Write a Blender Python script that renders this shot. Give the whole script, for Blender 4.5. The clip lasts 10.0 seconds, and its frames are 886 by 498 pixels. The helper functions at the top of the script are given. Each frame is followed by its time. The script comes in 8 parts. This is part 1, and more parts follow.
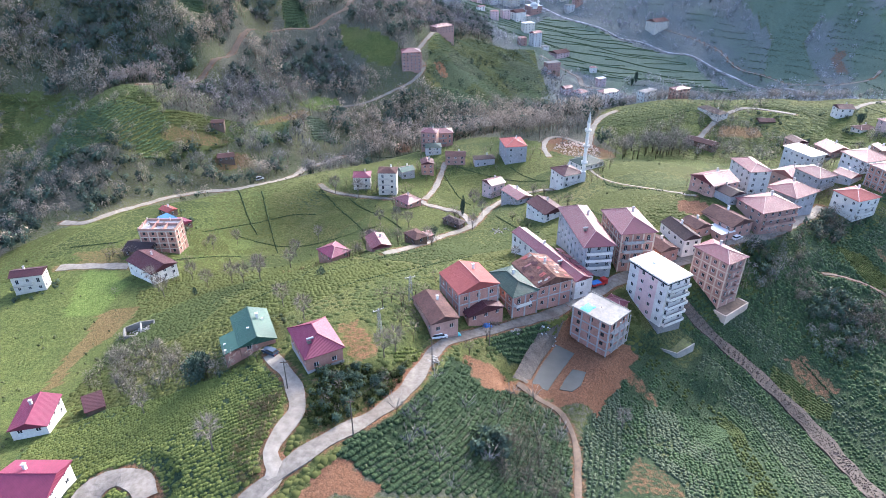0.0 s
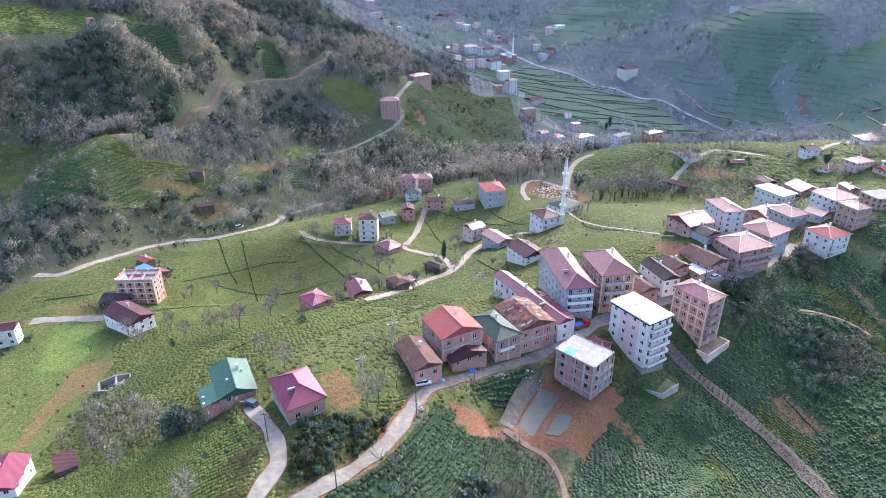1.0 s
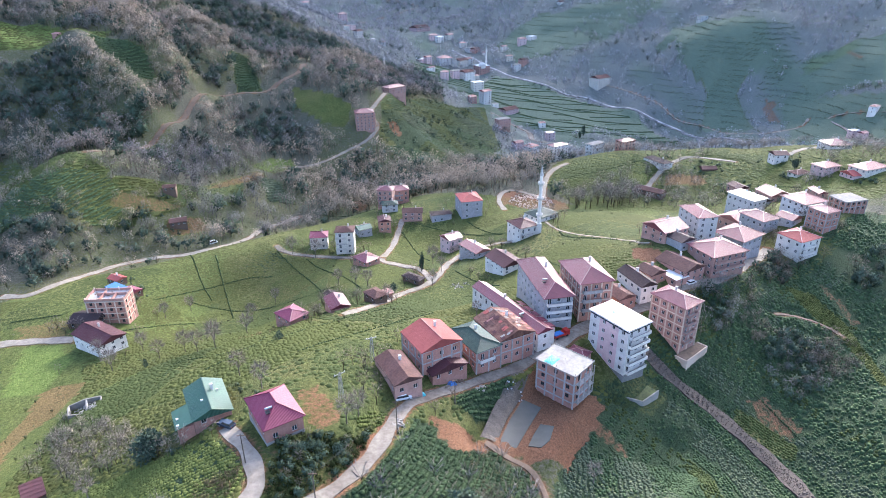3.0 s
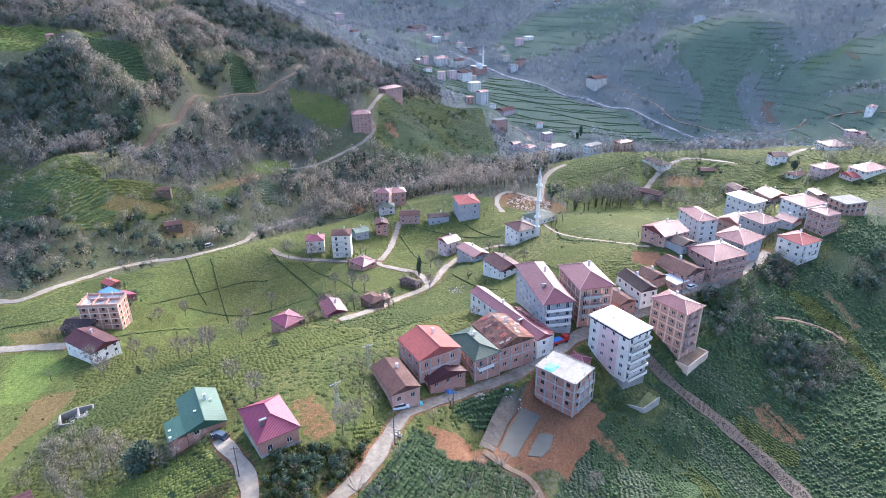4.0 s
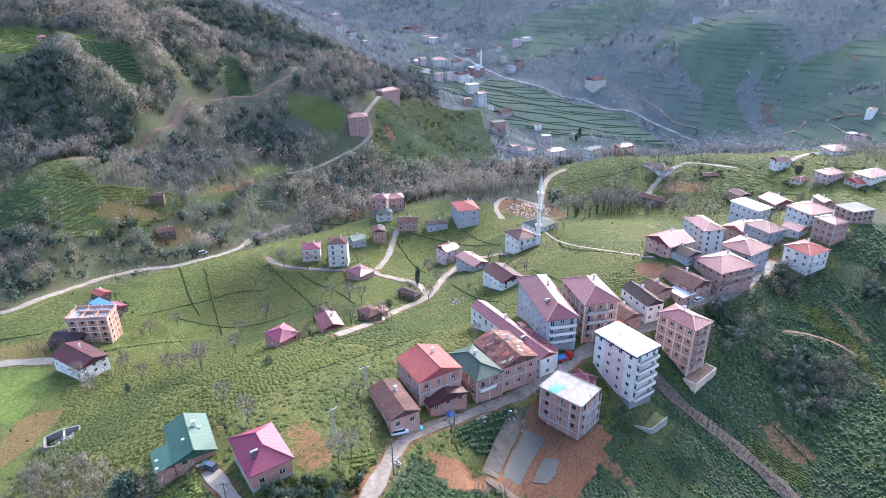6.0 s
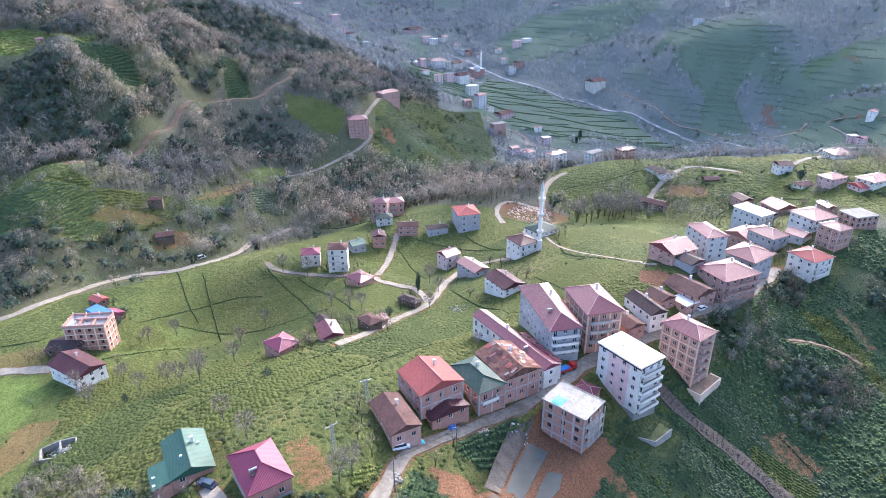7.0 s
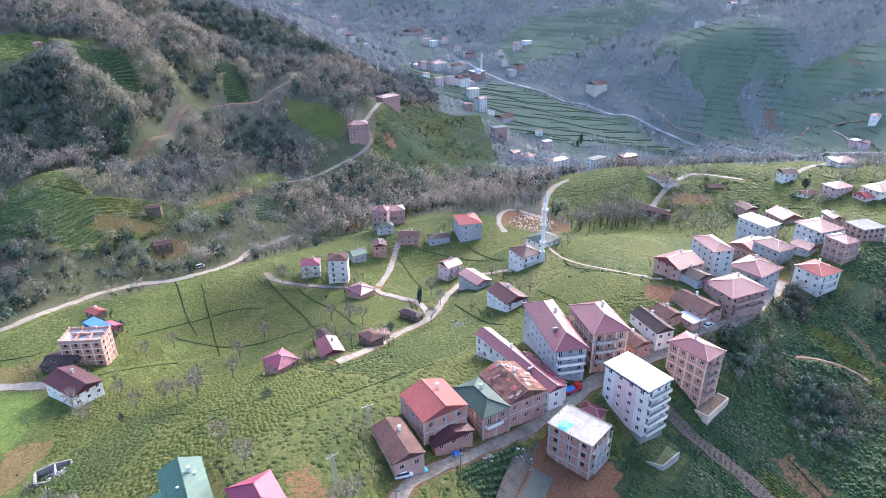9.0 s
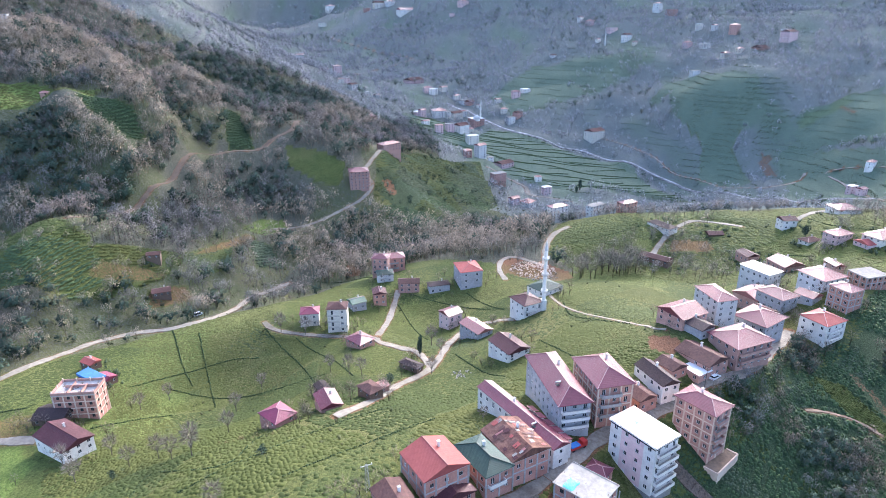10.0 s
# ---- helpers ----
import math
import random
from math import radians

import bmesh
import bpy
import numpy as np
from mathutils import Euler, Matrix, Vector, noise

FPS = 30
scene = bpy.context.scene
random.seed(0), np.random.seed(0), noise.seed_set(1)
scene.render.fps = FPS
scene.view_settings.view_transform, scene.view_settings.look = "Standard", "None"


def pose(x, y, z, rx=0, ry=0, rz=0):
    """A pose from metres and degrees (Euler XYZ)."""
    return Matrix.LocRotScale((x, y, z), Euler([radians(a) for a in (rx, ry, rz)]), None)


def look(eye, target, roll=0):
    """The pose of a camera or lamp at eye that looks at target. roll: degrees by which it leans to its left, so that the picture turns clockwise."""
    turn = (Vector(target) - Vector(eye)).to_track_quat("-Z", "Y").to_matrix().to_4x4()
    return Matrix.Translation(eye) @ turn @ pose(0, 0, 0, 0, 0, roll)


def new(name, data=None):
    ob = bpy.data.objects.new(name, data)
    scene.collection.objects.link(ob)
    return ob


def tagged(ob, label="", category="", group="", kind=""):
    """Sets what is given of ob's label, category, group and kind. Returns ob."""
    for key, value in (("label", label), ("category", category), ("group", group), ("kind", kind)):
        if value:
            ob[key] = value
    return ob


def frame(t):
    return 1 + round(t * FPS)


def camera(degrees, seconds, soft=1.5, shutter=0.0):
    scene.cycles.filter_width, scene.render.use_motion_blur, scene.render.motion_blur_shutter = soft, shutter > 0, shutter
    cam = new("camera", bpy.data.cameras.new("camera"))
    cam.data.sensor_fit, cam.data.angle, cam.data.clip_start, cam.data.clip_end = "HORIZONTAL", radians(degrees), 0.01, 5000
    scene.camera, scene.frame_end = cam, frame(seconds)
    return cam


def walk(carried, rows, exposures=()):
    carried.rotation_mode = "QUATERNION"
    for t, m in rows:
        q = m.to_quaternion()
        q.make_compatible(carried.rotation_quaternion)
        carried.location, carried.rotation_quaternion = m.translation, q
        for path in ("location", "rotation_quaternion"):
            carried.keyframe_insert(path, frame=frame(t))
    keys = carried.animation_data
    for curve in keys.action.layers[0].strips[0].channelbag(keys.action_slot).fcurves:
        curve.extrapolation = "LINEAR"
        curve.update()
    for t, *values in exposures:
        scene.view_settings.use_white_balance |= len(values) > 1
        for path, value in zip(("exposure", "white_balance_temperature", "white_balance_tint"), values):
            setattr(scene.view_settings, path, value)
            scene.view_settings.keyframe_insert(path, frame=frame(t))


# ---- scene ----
cam = camera(71.2, 10.0, soft=0.85)
METRES, EYE, TILT, LEAN, TURN = 27.0, 100.0, -30.0, 0.0, 0.0
ROWS = [
    (0.0, 0.0, 0.0, 0.0, 0.0, 0.0, -0.0),
    (0.5, -0.0014, -0.0001, 0.0051, -0.98, 1.45, 0.71),
    (1.0, -0.004, -0.0048, 0.0079, -1.69, 4.08, 1.21),
    (1.5, -0.0017, -0.0048, -0.0047, -2.41, 5.01, 1.73),
    (2.0, -0.0041, -0.0036, -0.0035, -3.11, 4.98, 2.23),
    (2.5, -0.0025, 0.012, 0.0068, -3.45, 4.98, 2.46),
    (4.0, 0.0054, 0.1407, 0.0966, -3.88, 4.96, 2.75),
    (4.5, 0.0061, 0.2007, 0.1402, -3.98, 4.96, 2.79),
    (5.0, 0.0062, 0.2632, 0.1839, -4.05, 4.95, 2.82),
    (5.5, 0.004, 0.3238, 0.2296, -4.1, 4.94, 2.83),
    (7.0, -0.0136, 0.4559, 0.3942, -4.2, 4.91, 2.8),
    (7.5, -0.0196, 0.4892, 0.45, -4.22, 4.91, 2.8),
    (8.0, -0.0242, 0.5185, 0.506, -4.23, 4.9, 2.79),
    (8.5, -0.0286, 0.5469, 0.5597, -4.25, 4.89, 2.77),
    (9.0, -0.0323, 0.5743, 0.6101, -4.25, 4.88, 2.74),
    (9.5, -0.0345, 0.6039, 0.666, -4.26, 6.47, 2.75),
    (10.0, -0.0385, 0.6303, 0.7056, -4.28, 8.89, 2.77),
]
walk(cam, [(t, pose(0, 0, EYE, TILT, LEAN, TURN) @ pose(METRES * x, METRES * y, METRES * z, 90 + pitch, roll, yaw)) for t, x, y, z, yaw, pitch, roll in ROWS], exposures=[(0.0, 2.6, 5700, 15), (10.0, 2.68, 5700, 15)])

# ---- light ----
SUN_AZIMUTH, SUN_HEIGHT = 30.0, 21.0  # degrees from the y axis towards x, and above the horizon
world = bpy.data.worlds.new("sky")
scene.world = world
world.use_nodes = True
sky_nodes = world.node_tree
sky = sky_nodes.nodes.new("ShaderNodeTexSky")
sky.sky_type, sky.sun_disc = "NISHITA", False
sky.sun_elevation, sky.sun_rotation = radians(SUN_HEIGHT), radians(SUN_AZIMUTH)
sky.air_density, sky.dust_density, sky.ozone_density = 0.8, 4.5, 0.8
sky_nodes.links.new(sky.outputs["Color"], sky_nodes.nodes["Background"].inputs["Color"])
sky_nodes.nodes["Background"].inputs["Strength"].default_value = 0.15
sun = new("sun", bpy.data.lights.new("sun", "SUN"))
sun.data.energy, sun.data.angle, sun.data.color = 1.4, radians(9), (1.0, 0.95, 0.87)
sun.matrix_basis = look((0, 0, 0), (-math.sin(radians(SUN_AZIMUTH)) * math.cos(radians(SUN_HEIGHT)), -math.cos(radians(SUN_AZIMUTH)) * math.cos(radians(SUN_HEIGHT)), -math.sin(radians(SUN_HEIGHT))))

# The slopes round the spur: heights of three lattices of smooth bumps, wide to fine.
WIDE = [
    [100, 87, 58, 8, 98, 17, -39, 59, 50, 6],
    [127, 80, 30, -57, -20, -76, -172, -65, 9, 62],
    [166, 108, 55, 11, -40, -20, -71, -74, 30, 151],
    [228, 211, 174, 125, -3, -177, -32, 46, 155, 303],
    [308, 339, 339, 245, -20, -64, 143, 94, 262, 503],
    [415, 424, 382, 134, -99, 73, 102, 70, 370, 694],
    [574, 446, 316, 54, 41, 170, 296, 407, 571, 760],
    [844, 484, 183, 7, 148, 265, 498, 704, 745, 730],
    [1262, 733, 189, -185, 49, 446, 826, 1010, 895, 656],
    [1772, 1348, 769, 179, 418, 1136, 1467, 1465, 1097, 594],
]
MIDDLE = [
    [-43.7, -21.3, 10.9, 38.5, 21.9, 5.4, -13.5, -23.5, -33.7, -44.4],
    [-41.4, -19.8, -0.6, 23.4, 20.9, 19.8, 17.3, 14.8, 4.6, -12.3],
    [-47.6, -28.6, -9.9, 6.3, 12.1, 28.5, 37.4, 47.3, 35.4, 12.0],
    [-55.6, -35.6, -12.2, -6.1, 2.3, 24.7, 32.1, 61.0, 49.0, 25.5],
    [-35.8, -14.2, -16.0, -50.1, -12.5, 32.9, 35.5, 27.1, 29.6, 22.4],
    [22.3, 54.3, -46.2, -17.1, -16.3, -26.3, 2.1, 2.4, 4.8, 2.7],
    [18.5, 27.9, 17.3, 69.4, -16.3, -38.1, -20.3, -9.0, -15.4, -28.0],
    [17.9, 0.4, 6.6, 21.3, 10.2, -17.4, -17.8, -11.8, -33.4, -58.0],
    [-1.8, -4.7, 2.2, 3.4, -1.4, -16.2, -5.7, -28.9, -45.5, -28.3],
    [-8.8, 5.9, 10.1, 9.3, 7.1, 6.8, 2.0, -23.4, 12.6, 85.7],
]
FINE = [
    [7.6, 10.2, 8.7, -12.2, 14.9, -15.5, 8.2, 14.8, 14.0, 2.0],
    [11.2, 1.7, -9.5, -5.6, 18.2, -10.6, -13.4, -35.1, 23.5, 23.2],
    [12.3, 1.9, -11.7, 0.8, 7.2, 17.7, 16.2, -2.8, -15.4, -3.0],
    [4.2, 0.1, 2.0, -16.0, -1.3, -11.8, 9.1, 34.3, 5.6, 4.8],
    [1.3, 11.2, -3.2, -38.3, 5.1, -4.9, 4.5, 6.0, -9.9, 21.0],
    [17.3, -13.9, 0.6, 9.5, -7.3, -23.5, -0.1, 4.1, -13.9, -6.8],
    [51.9, -16.1, -22.6, -6.1, 9.4, 4.5, -3.1, -19.0, -19.3, -26.3],
    [52.2, 18.4, -10.1, -26.1, -0.4, 14.0, 5.3, -3.9, -0.3, -6.4],
]
RELIEF = [(350, -1500, -300, WIDE), (90, -310, 80, MIDDLE), (45, -205, 80, FINE)]


def bump(u):
    u = np.abs(u)
    return np.where(u < 1, (4 - 6 * u**2 + 3 * u**3) / 6, np.where(u < 2, (2 - u) ** 3 / 6, 0))


def relief(x, y):
    """Height of the bare land at arrays of places."""
    x, y = np.asarray(x, float), np.asarray(y, float)
    z = np.zeros(x.shape)
    for step, x0, y0, weights in RELIEF:
        w = np.array(weights)
        bx = bump((x[..., None] - x0 - step * np.arange(w.shape[1])) / step)
        by = bump((y[..., None] - y0 - step * np.arange(w.shape[0])) / step)
        z = z + np.einsum("...j,jk,...k->...", by, w, bx)
    far = np.clip((np.hypot(x, y - 400) - 2300) / 1500, 0, 1)
    return z * (1 - far) + far * (500 + 0.1 * np.abs(x))


def ripple(x, y):
    """Gullies and swells, strong on the far slopes and faint in the village."""
    far = np.clip((np.hypot(x - 40, y - 220) - 190) / 330, 0, 1)
    a = np.sin(x / 47 + 1.7 * np.sin(y / 83)) * np.sin(y / 61 + 1.3 * np.sin(x / 71))
    b = np.sin(x / 19 + 2.1 * np.sin(y / 31 + 1)) * np.sin(y / 23 + 1.9 * np.sin(x / 27))
    c = np.sin(x / 5.3 + 2.0 * np.sin(y / 7.1)) * np.sin(y / 6.1 + 1.7 * np.sin(x / 8.3))
    flat = inside(x, y, FLATS)
    for high, wide, crest in RIBS:
        line = course(crest, 8)
        near = np.nonzero((np.abs(np.asarray(x) - line[:, 0].mean()) < 220) & (np.abs(np.asarray(y) - line[:, 1].mean()) < 220))[0] if np.ndim(x) else []
        if len(near):
            d2 = ((x[near, None] - line[None, :, 0]) ** 2 + (y[near, None] - line[None, :, 1]) ** 2).min(1)
            a[near] += high / 6.5 * np.exp(-d2 / wide**2) / np.maximum(far[near], 0.3)
    return (far * (6.5 * a + 3.2 * b)) * (1 - flat) + 0.35 * b * (1 - far) + 0.12 * c


def inside(x, y, ring):
    """1 where a place lies in a ring of corners."""
    x, y = np.asarray(x, float), np.asarray(y, float)
    hit = np.zeros(x.shape, bool)
    for (ax, ay), (bx, by) in zip(ring, ring[1:] + ring[:1]):
        cross = (ay > y) != (by > y)
        hit ^= cross & (x < (bx - ax) * (y - ay) / ((by - ay) or 1e-9) + ax)
    return hit.astype(float)


def course(corners, step=1.5):
    """A smooth line through corners, as many places a step apart."""
    p = np.array(corners, float)
    p = np.vstack([2 * p[0] - p[1], p, 2 * p[-1] - p[-2]])
    out = []
    for a, b, c, d in zip(p, p[1:], p[2:], p[3:]):
        n = max(2, int(np.hypot(*(c - b)[:2]) / step))
        t = (np.arange(n) / n)[:, None]
        out.append(0.5 * (2 * b + (c - a) * t + (2 * a - 5 * b + 4 * c - d) * t**2 + (3 * b - a - 3 * c + d) * t**3))
    return np.vstack(out + [p[-2:-1]])


# Places on the plan: rings of fields, woods, bare soil and water.
RIDGE_TEA = [(-312, 432), (-292, 438), (-260, 432), (-175.5, 382.5), (-157.6, 400.4), (-136, 416), (-127, 435.5), (-114.5, 448.5), (-110, 417), (-122.6, 399.4), (-134.6, 409), (-139, 388), (-150, 370), (-165, 352.5), (-177, 341.6), (-192.6, 342.5), (-220, 322), (-262, 360), (-287, 378)]
FLATS = [(22, 975), (70, 993), (131, 923), (156, 973), (223, 918), (321, 849), (363, 700), (308, 765), (220, 770), (153, 804), (119, 834), (39, 894)]
APT_GREEN = [(-95, 599), (-65, 587), (-41, 577), (-45, 554), (-64, 558), (-90, 575)]
APT_SLOPE = [(-12, 599), (18, 720), (115, 803), (116, 671), (64, 552), (25, 511), (-3, 521), (-15, 546)]
HILLTOP = [(-327, 604), (-316, 606), (-295, 594), (-258, 580), (-242, 581), (-239, 553), (-255, 543), (-278, 538), (-330, 535), (-400, 560), (-400, 600)]
FAR_MEADOW = [(291, 1207), (380, 1185), (440, 1150), (452, 1076), (349, 1049), (276, 1055), (230, 1066)]
FAR_DARK = [(534, 796), (578, 811), (640, 814), (651, 799), (592, 713), (560, 753), (534, 767)]
TERRACE_A = [(-243, 543), (-235, 560), (-216, 552), (-195, 539), (-192, 524), (-201, 513), (-209, 521), (-226, 527)]
TERRACE_B = [(-157, 641), (-143, 643), (-123, 592), (-142, 583)]
TAN_CREST = [(-134, 414), (-125, 443), (-109, 478), (-102, 472), (-117, 439)]
KNOLL = [(-114, 483), (-105, 504), (-89, 511), (-84, 498), (-98, 482)]
KNOLL_TEA = [(-108, 466), (-95, 467), (-77, 433), (-94, 431)]
DRY_BANK = [(-171, 375), (-151, 386), (-139, 388), (-152, 372), (-175, 360)]
FARMYARD = [(-146, 371), (-129, 384), (-120, 374), (-141, 357)]
RED_TERRACE = [(-9.7, 573), (-0.5, 580), (6.3, 559), (-1.2, 553)]
HOLLOWS = (
    [(-293, 534), (-267, 531), (-240, 509), (-225, 476), (-206, 452), (-229, 445), (-270, 466), (-330, 500)],
    [(-220, 593), (-192, 564), (-176, 538), (-163, 551), (-143, 583), (-160, 630), (-173, 608), (-184, 629), (-204, 617)],
    [(-283, 798), (-223, 859), (-133, 875), (-64, 899), (-80, 758), (-120, 665), (-200, 767), (-259, 748)],
    [(-139, 559), (-94, 571), (-64, 551), (-82, 530), (-114, 507), (-134, 515)],
)
LAUREL = [(-206, 473), (-183, 480), (-179, 464), (-194, 449)]
# The wooded ribs of the hills: height, half width and the places of their crests.
RIBS = (
    (13, 24, [(-345, 720), (-307, 690), (-288, 683), (-259, 656), (-220, 586), (-200, 557)]),
    (10, 17, [(-253, 544), (-226, 513), (-203, 503), (-192, 494), (-183, 480)]),
    (12, 22, [(-250, 760), (-217, 713), (-180, 642), (-171, 615)]),
    (8, 15, [(-203, 568), (-186, 556), (-172, 540), (-161, 521)]),
    (10, 20, [(-380, 690), (-344, 666), (-323, 659), (-288, 615)]),
)
# Open fields on the far side of the valley.
FAR_FIELDS = (
    [(181, 1125), (279, 1220), (365, 1173), (321, 1116), (251, 1024), (198, 1027)],
    [(398, 957), (461, 976), (457, 947), (401, 943)],
    [(435, 998), (516, 877), (497, 840), (452, 809), (454, 745), (404, 783), (425, 826), (411, 883)],
    [(540, 812), (606, 822), (651, 815), (604, 741), (563, 745), (536, 780)],
    [(517, 790), (577, 698), (560, 640), (500, 600), (468, 615), (470, 693)],
)
FAR_CREST = [(542, 812), (612, 822), (610, 808), (542, 800)]
FAR_SOIL = ([(600, 813), (607, 789), (593, 767), (588, 789)], [(483, 794), (497, 790), (492, 745), (473, 757)])
BRIGHT_TEA = [(-12.3, 116), (-8.9, 121.5), (-4.9, 123), (-4.9, 119.4), (-8.2, 115.5), (-11.3, 114.6)]
PALE_TEA = [(13.5, 115), (21.4, 121), (30.3, 110.6), (23.4, 102.9), (15.5, 105.1)]
GREEN_BAND = [(45, 121), (54.7, 119.4), (63.3, 109), (65.6, 92.5), (56, 91.5), (49.8, 108), (43, 115)]
SOIL_STREAK = [(51.6, 135.6), (55.6, 134.8), (59.5, 124.8), (57.4, 123.1), (51.1, 130)]
SOIL_ROW = [(168.4, 213), (172.5, 211.5), (176.6, 192.4), (172.2, 191)]
BROWN_THICKET = [(134.8, 205), (131.5, 188), (132, 180), (122.4, 173.7), (120, 183)]
BARE_SLOPE = [(147, 180), (162, 187.6), (164, 174), (147.6, 159), (140.7, 167.5)]
FAR_RIGHT = [(509, 1413), (650, 1203), (671, 1027), (599, 933), (509, 1013), (470, 1236)]
SITE = [(37, 149), (50, 145), (57, 141), (47, 127), (40, 117), (32, 118), (21, 122), (20, 126), (31, 142)]
TEA_BANK = [(13, 135), (19, 139), (30, 145), (29, 139), (22, 131), (17, 130), (13, 132)]
TEA_LOW = [(-19, 90), (-10, 97), (-3, 109), (2, 121), (13, 122), (20, 120), (29, 117), (31, 105), (28, 89), (-23, 75)]
TEA_LEFT = [(-95, 100), (-86, 113), (-66, 112), (-49, 114), (-36, 107), (-34, 99), (-36, 80), (-45, 66), (-90, 66)]
DIRT_LOW = [(-26, 77), (-20, 84), (-13, 80), (-9, 78), (-27, 74)]
DIRT_B = [(47.0, 105.9), (49.7, 103.3), (54.4, 97.2), (54.8, 91.5), (38.0, 90.3)]
LAWN_L = [(-137, 181), (-147, 215), (-134, 214), (-123, 203), (-124, 180)]
DIRT_H = [(170, 369), (177, 381), (200, 379), (199, 367)]
DIRT_N = [(92, 219), (101, 215), (102, 209), (95, 205), (88, 210)]
QUARRY = [(65, 373), (73, 376), (91, 370), (102, 358), (103.5, 344), (91, 336), (75, 345), (64, 356)]
DIRT_TOP = [(-36, 422), (-34, 445), (-21, 447), (-24, 413)]
ORCHARD = [(-28, 93), (-28, 106), (-19, 110), (-11, 112), (-6, 120), (-8, 110), (-17, 94), (-26, 90)]
BUSHES_L = [(-102, 129), (-98, 150), (-71, 135), (-40, 110), (-51, 111), (-74, 113)]
SPUR = [(-230, 150), (-200, 250), (-160, 300), (-122, 328), (-92, 355), (-66, 372), (-40, 398), (0, 400), (55, 372), (110, 352), (150, 335), (185, 310), (215, 292), (230, 270), (180, 225), (135, 200), (112, 180), (85, 160), (56, 141), (20, 120), (-20, 80), (-60, 40), (-230, 40)]
RIGHT_SPUR = [(110, 352), (150, 335), (215, 292), (250, 290), (330, 330), (340, 400), (290, 440), (230, 450), (190, 470), (140, 470), (115, 430), (95, 390)]
RIGHT_SLOPE = [(80, 168), (106, 187), (128, 207), (174, 232), (230, 270), (300, 260), (300, 60), (60, 40), (25, 85), (35, 111), (50, 134), (54, 146), (74, 158)]
BANKS = [(-43, 98), (-35, 101), (-33, 86), (-34, 77), (-41, 79)]
VILLAGE_GAPS = [(171, 268), (178, 248), (154, 208), (131, 198), (126, 207)]
BORDERS = []
for some in (
    [(-119, 327), (-100, 282), (-91, 266)] ,
    [(-98, 305), (-88, 278), (-78, 252)] ,
    [(-48, 290), (-30, 262), (-18, 236)] ,
    [(-100, 262), (-60, 256), (-30, 246)] ,
    [(-60, 160), (-40, 170), (-20, 185), (0, 200)] ,
    [(-30, 150), (-10, 165), (10, 180)] ,
    [(-65, 301), (-44, 268), (-30, 228)] ,
    [(-114, 259), (-100, 271), (-79, 282), (-65, 282)] ,
    [(-77, 169), (-75, 182), (-50, 169), (-44, 189), (-23, 209), (-10, 203)] ,
    [(-1, 332), (5, 315), (14, 282)] ,
    [(6, 339), (31, 323), (56, 302)] ,
    [(39, 334), (54, 301)] ,
    [(58, 245), (66, 214), (74, 205)] ,
    [(80, 287), (78, 260), (98, 222)] ,
    [(24, 253), (33, 229), (39, 220)] ,
    [(-114, 224), (-92, 242)] ,
    [(-165, 238), (-145, 240)] ,
    [(-47, 456), (-26, 467)] ,
    [(-56, 421), (-23, 397), (-14, 371)] ,
    [(114, 392), (145, 394), (166, 400)] ,
    [(161, 323), (200, 347)] ,
    [(211, 362), (233, 324)] ,
    [(263, 378), (263, 356), (277, 335)] ,
    [(64, 134), (73, 121), (77, 101)] ,
    [(54, 127), (63, 109), (66, 97)] ,
    [(102, 165), (116, 155), (124, 130)] ,
):
    BORDERS.append(some)
YARD_GAP = [(55, 150), (63, 143), (72, 140), (82, 150), (72, 158)]
MOSQUE_TREES = [(96, 338), (105, 356), (125, 362), (146, 366), (148, 350), (122, 340)]
GRASS_L = [(-230, 40), (-230, 200), (-165, 215), (-128, 216), (-108, 180), (-103, 140), (-96, 100), (-60, 40)]
DRY_HEDGE = [(-60, 195), (-53, 192.5), (-46, 188.5), (-39, 186), (-38, 189), (-46, 191.8), (-53, 195.5), (-59, 197.5)]
DIRT_Q = [(5.6, 124.6), (11.8, 126.5), (18.6, 124.4), (19.5, 118.7), (10.7, 115.7), (6.3, 118.3)]
LOW_TREES = [(12, 99), (20, 106), (27, 98), (25, 87), (12, 84)]
POND_A = [(22.9, 123.4), (27.7, 132.9), (32.8, 140.9), (37.2, 137.0), (31.6, 128.6), (27.4, 121.9)]
DIRT_R = [(109.5, 155.1), (118.3, 157.7), (122.5, 148.4), (124.4, 145.1), (118.9, 140.9), (112.3, 145.5)]
STRIPS = ([(152.8, 208.8), (163.5, 206.6), (169.4, 192), (168.7, 175.6), (164.7, 160), (160, 160), (164.1, 173.8), (161.9, 187.6), (154.6, 199.5)], [(105.4, 152.5), (111.4, 148.8), (118.9, 138.8), (115.4, 134.0), (109.5, 137.3), (101.7, 148.4)])
WOODS_R = ([(100.5, 185.7), (112.3, 197.1), (125.5, 198.6), (119.1, 183.7), (105.3, 172.9), (100.0, 175.5)], [(124.4, 173.1), (141.3, 185.3), (151.5, 175.6), (143.2, 159.1), (127.5, 154.9), (120.8, 160.8)], [(139.8, 213.1), (158.8, 235.5), (169.4, 232.3), (153.8, 209.0), (139.9, 201.4)], [(187.6, 222.6), (214.7, 236.7), (196.6, 210.3), (183.1, 207.7)])
DIRT_M = [(-27.5, 126.5), (-22.2, 129.3), (-15.8, 120.5), (-15.9, 114.0), (-19.9, 109.9), (-24.6, 116.5)]
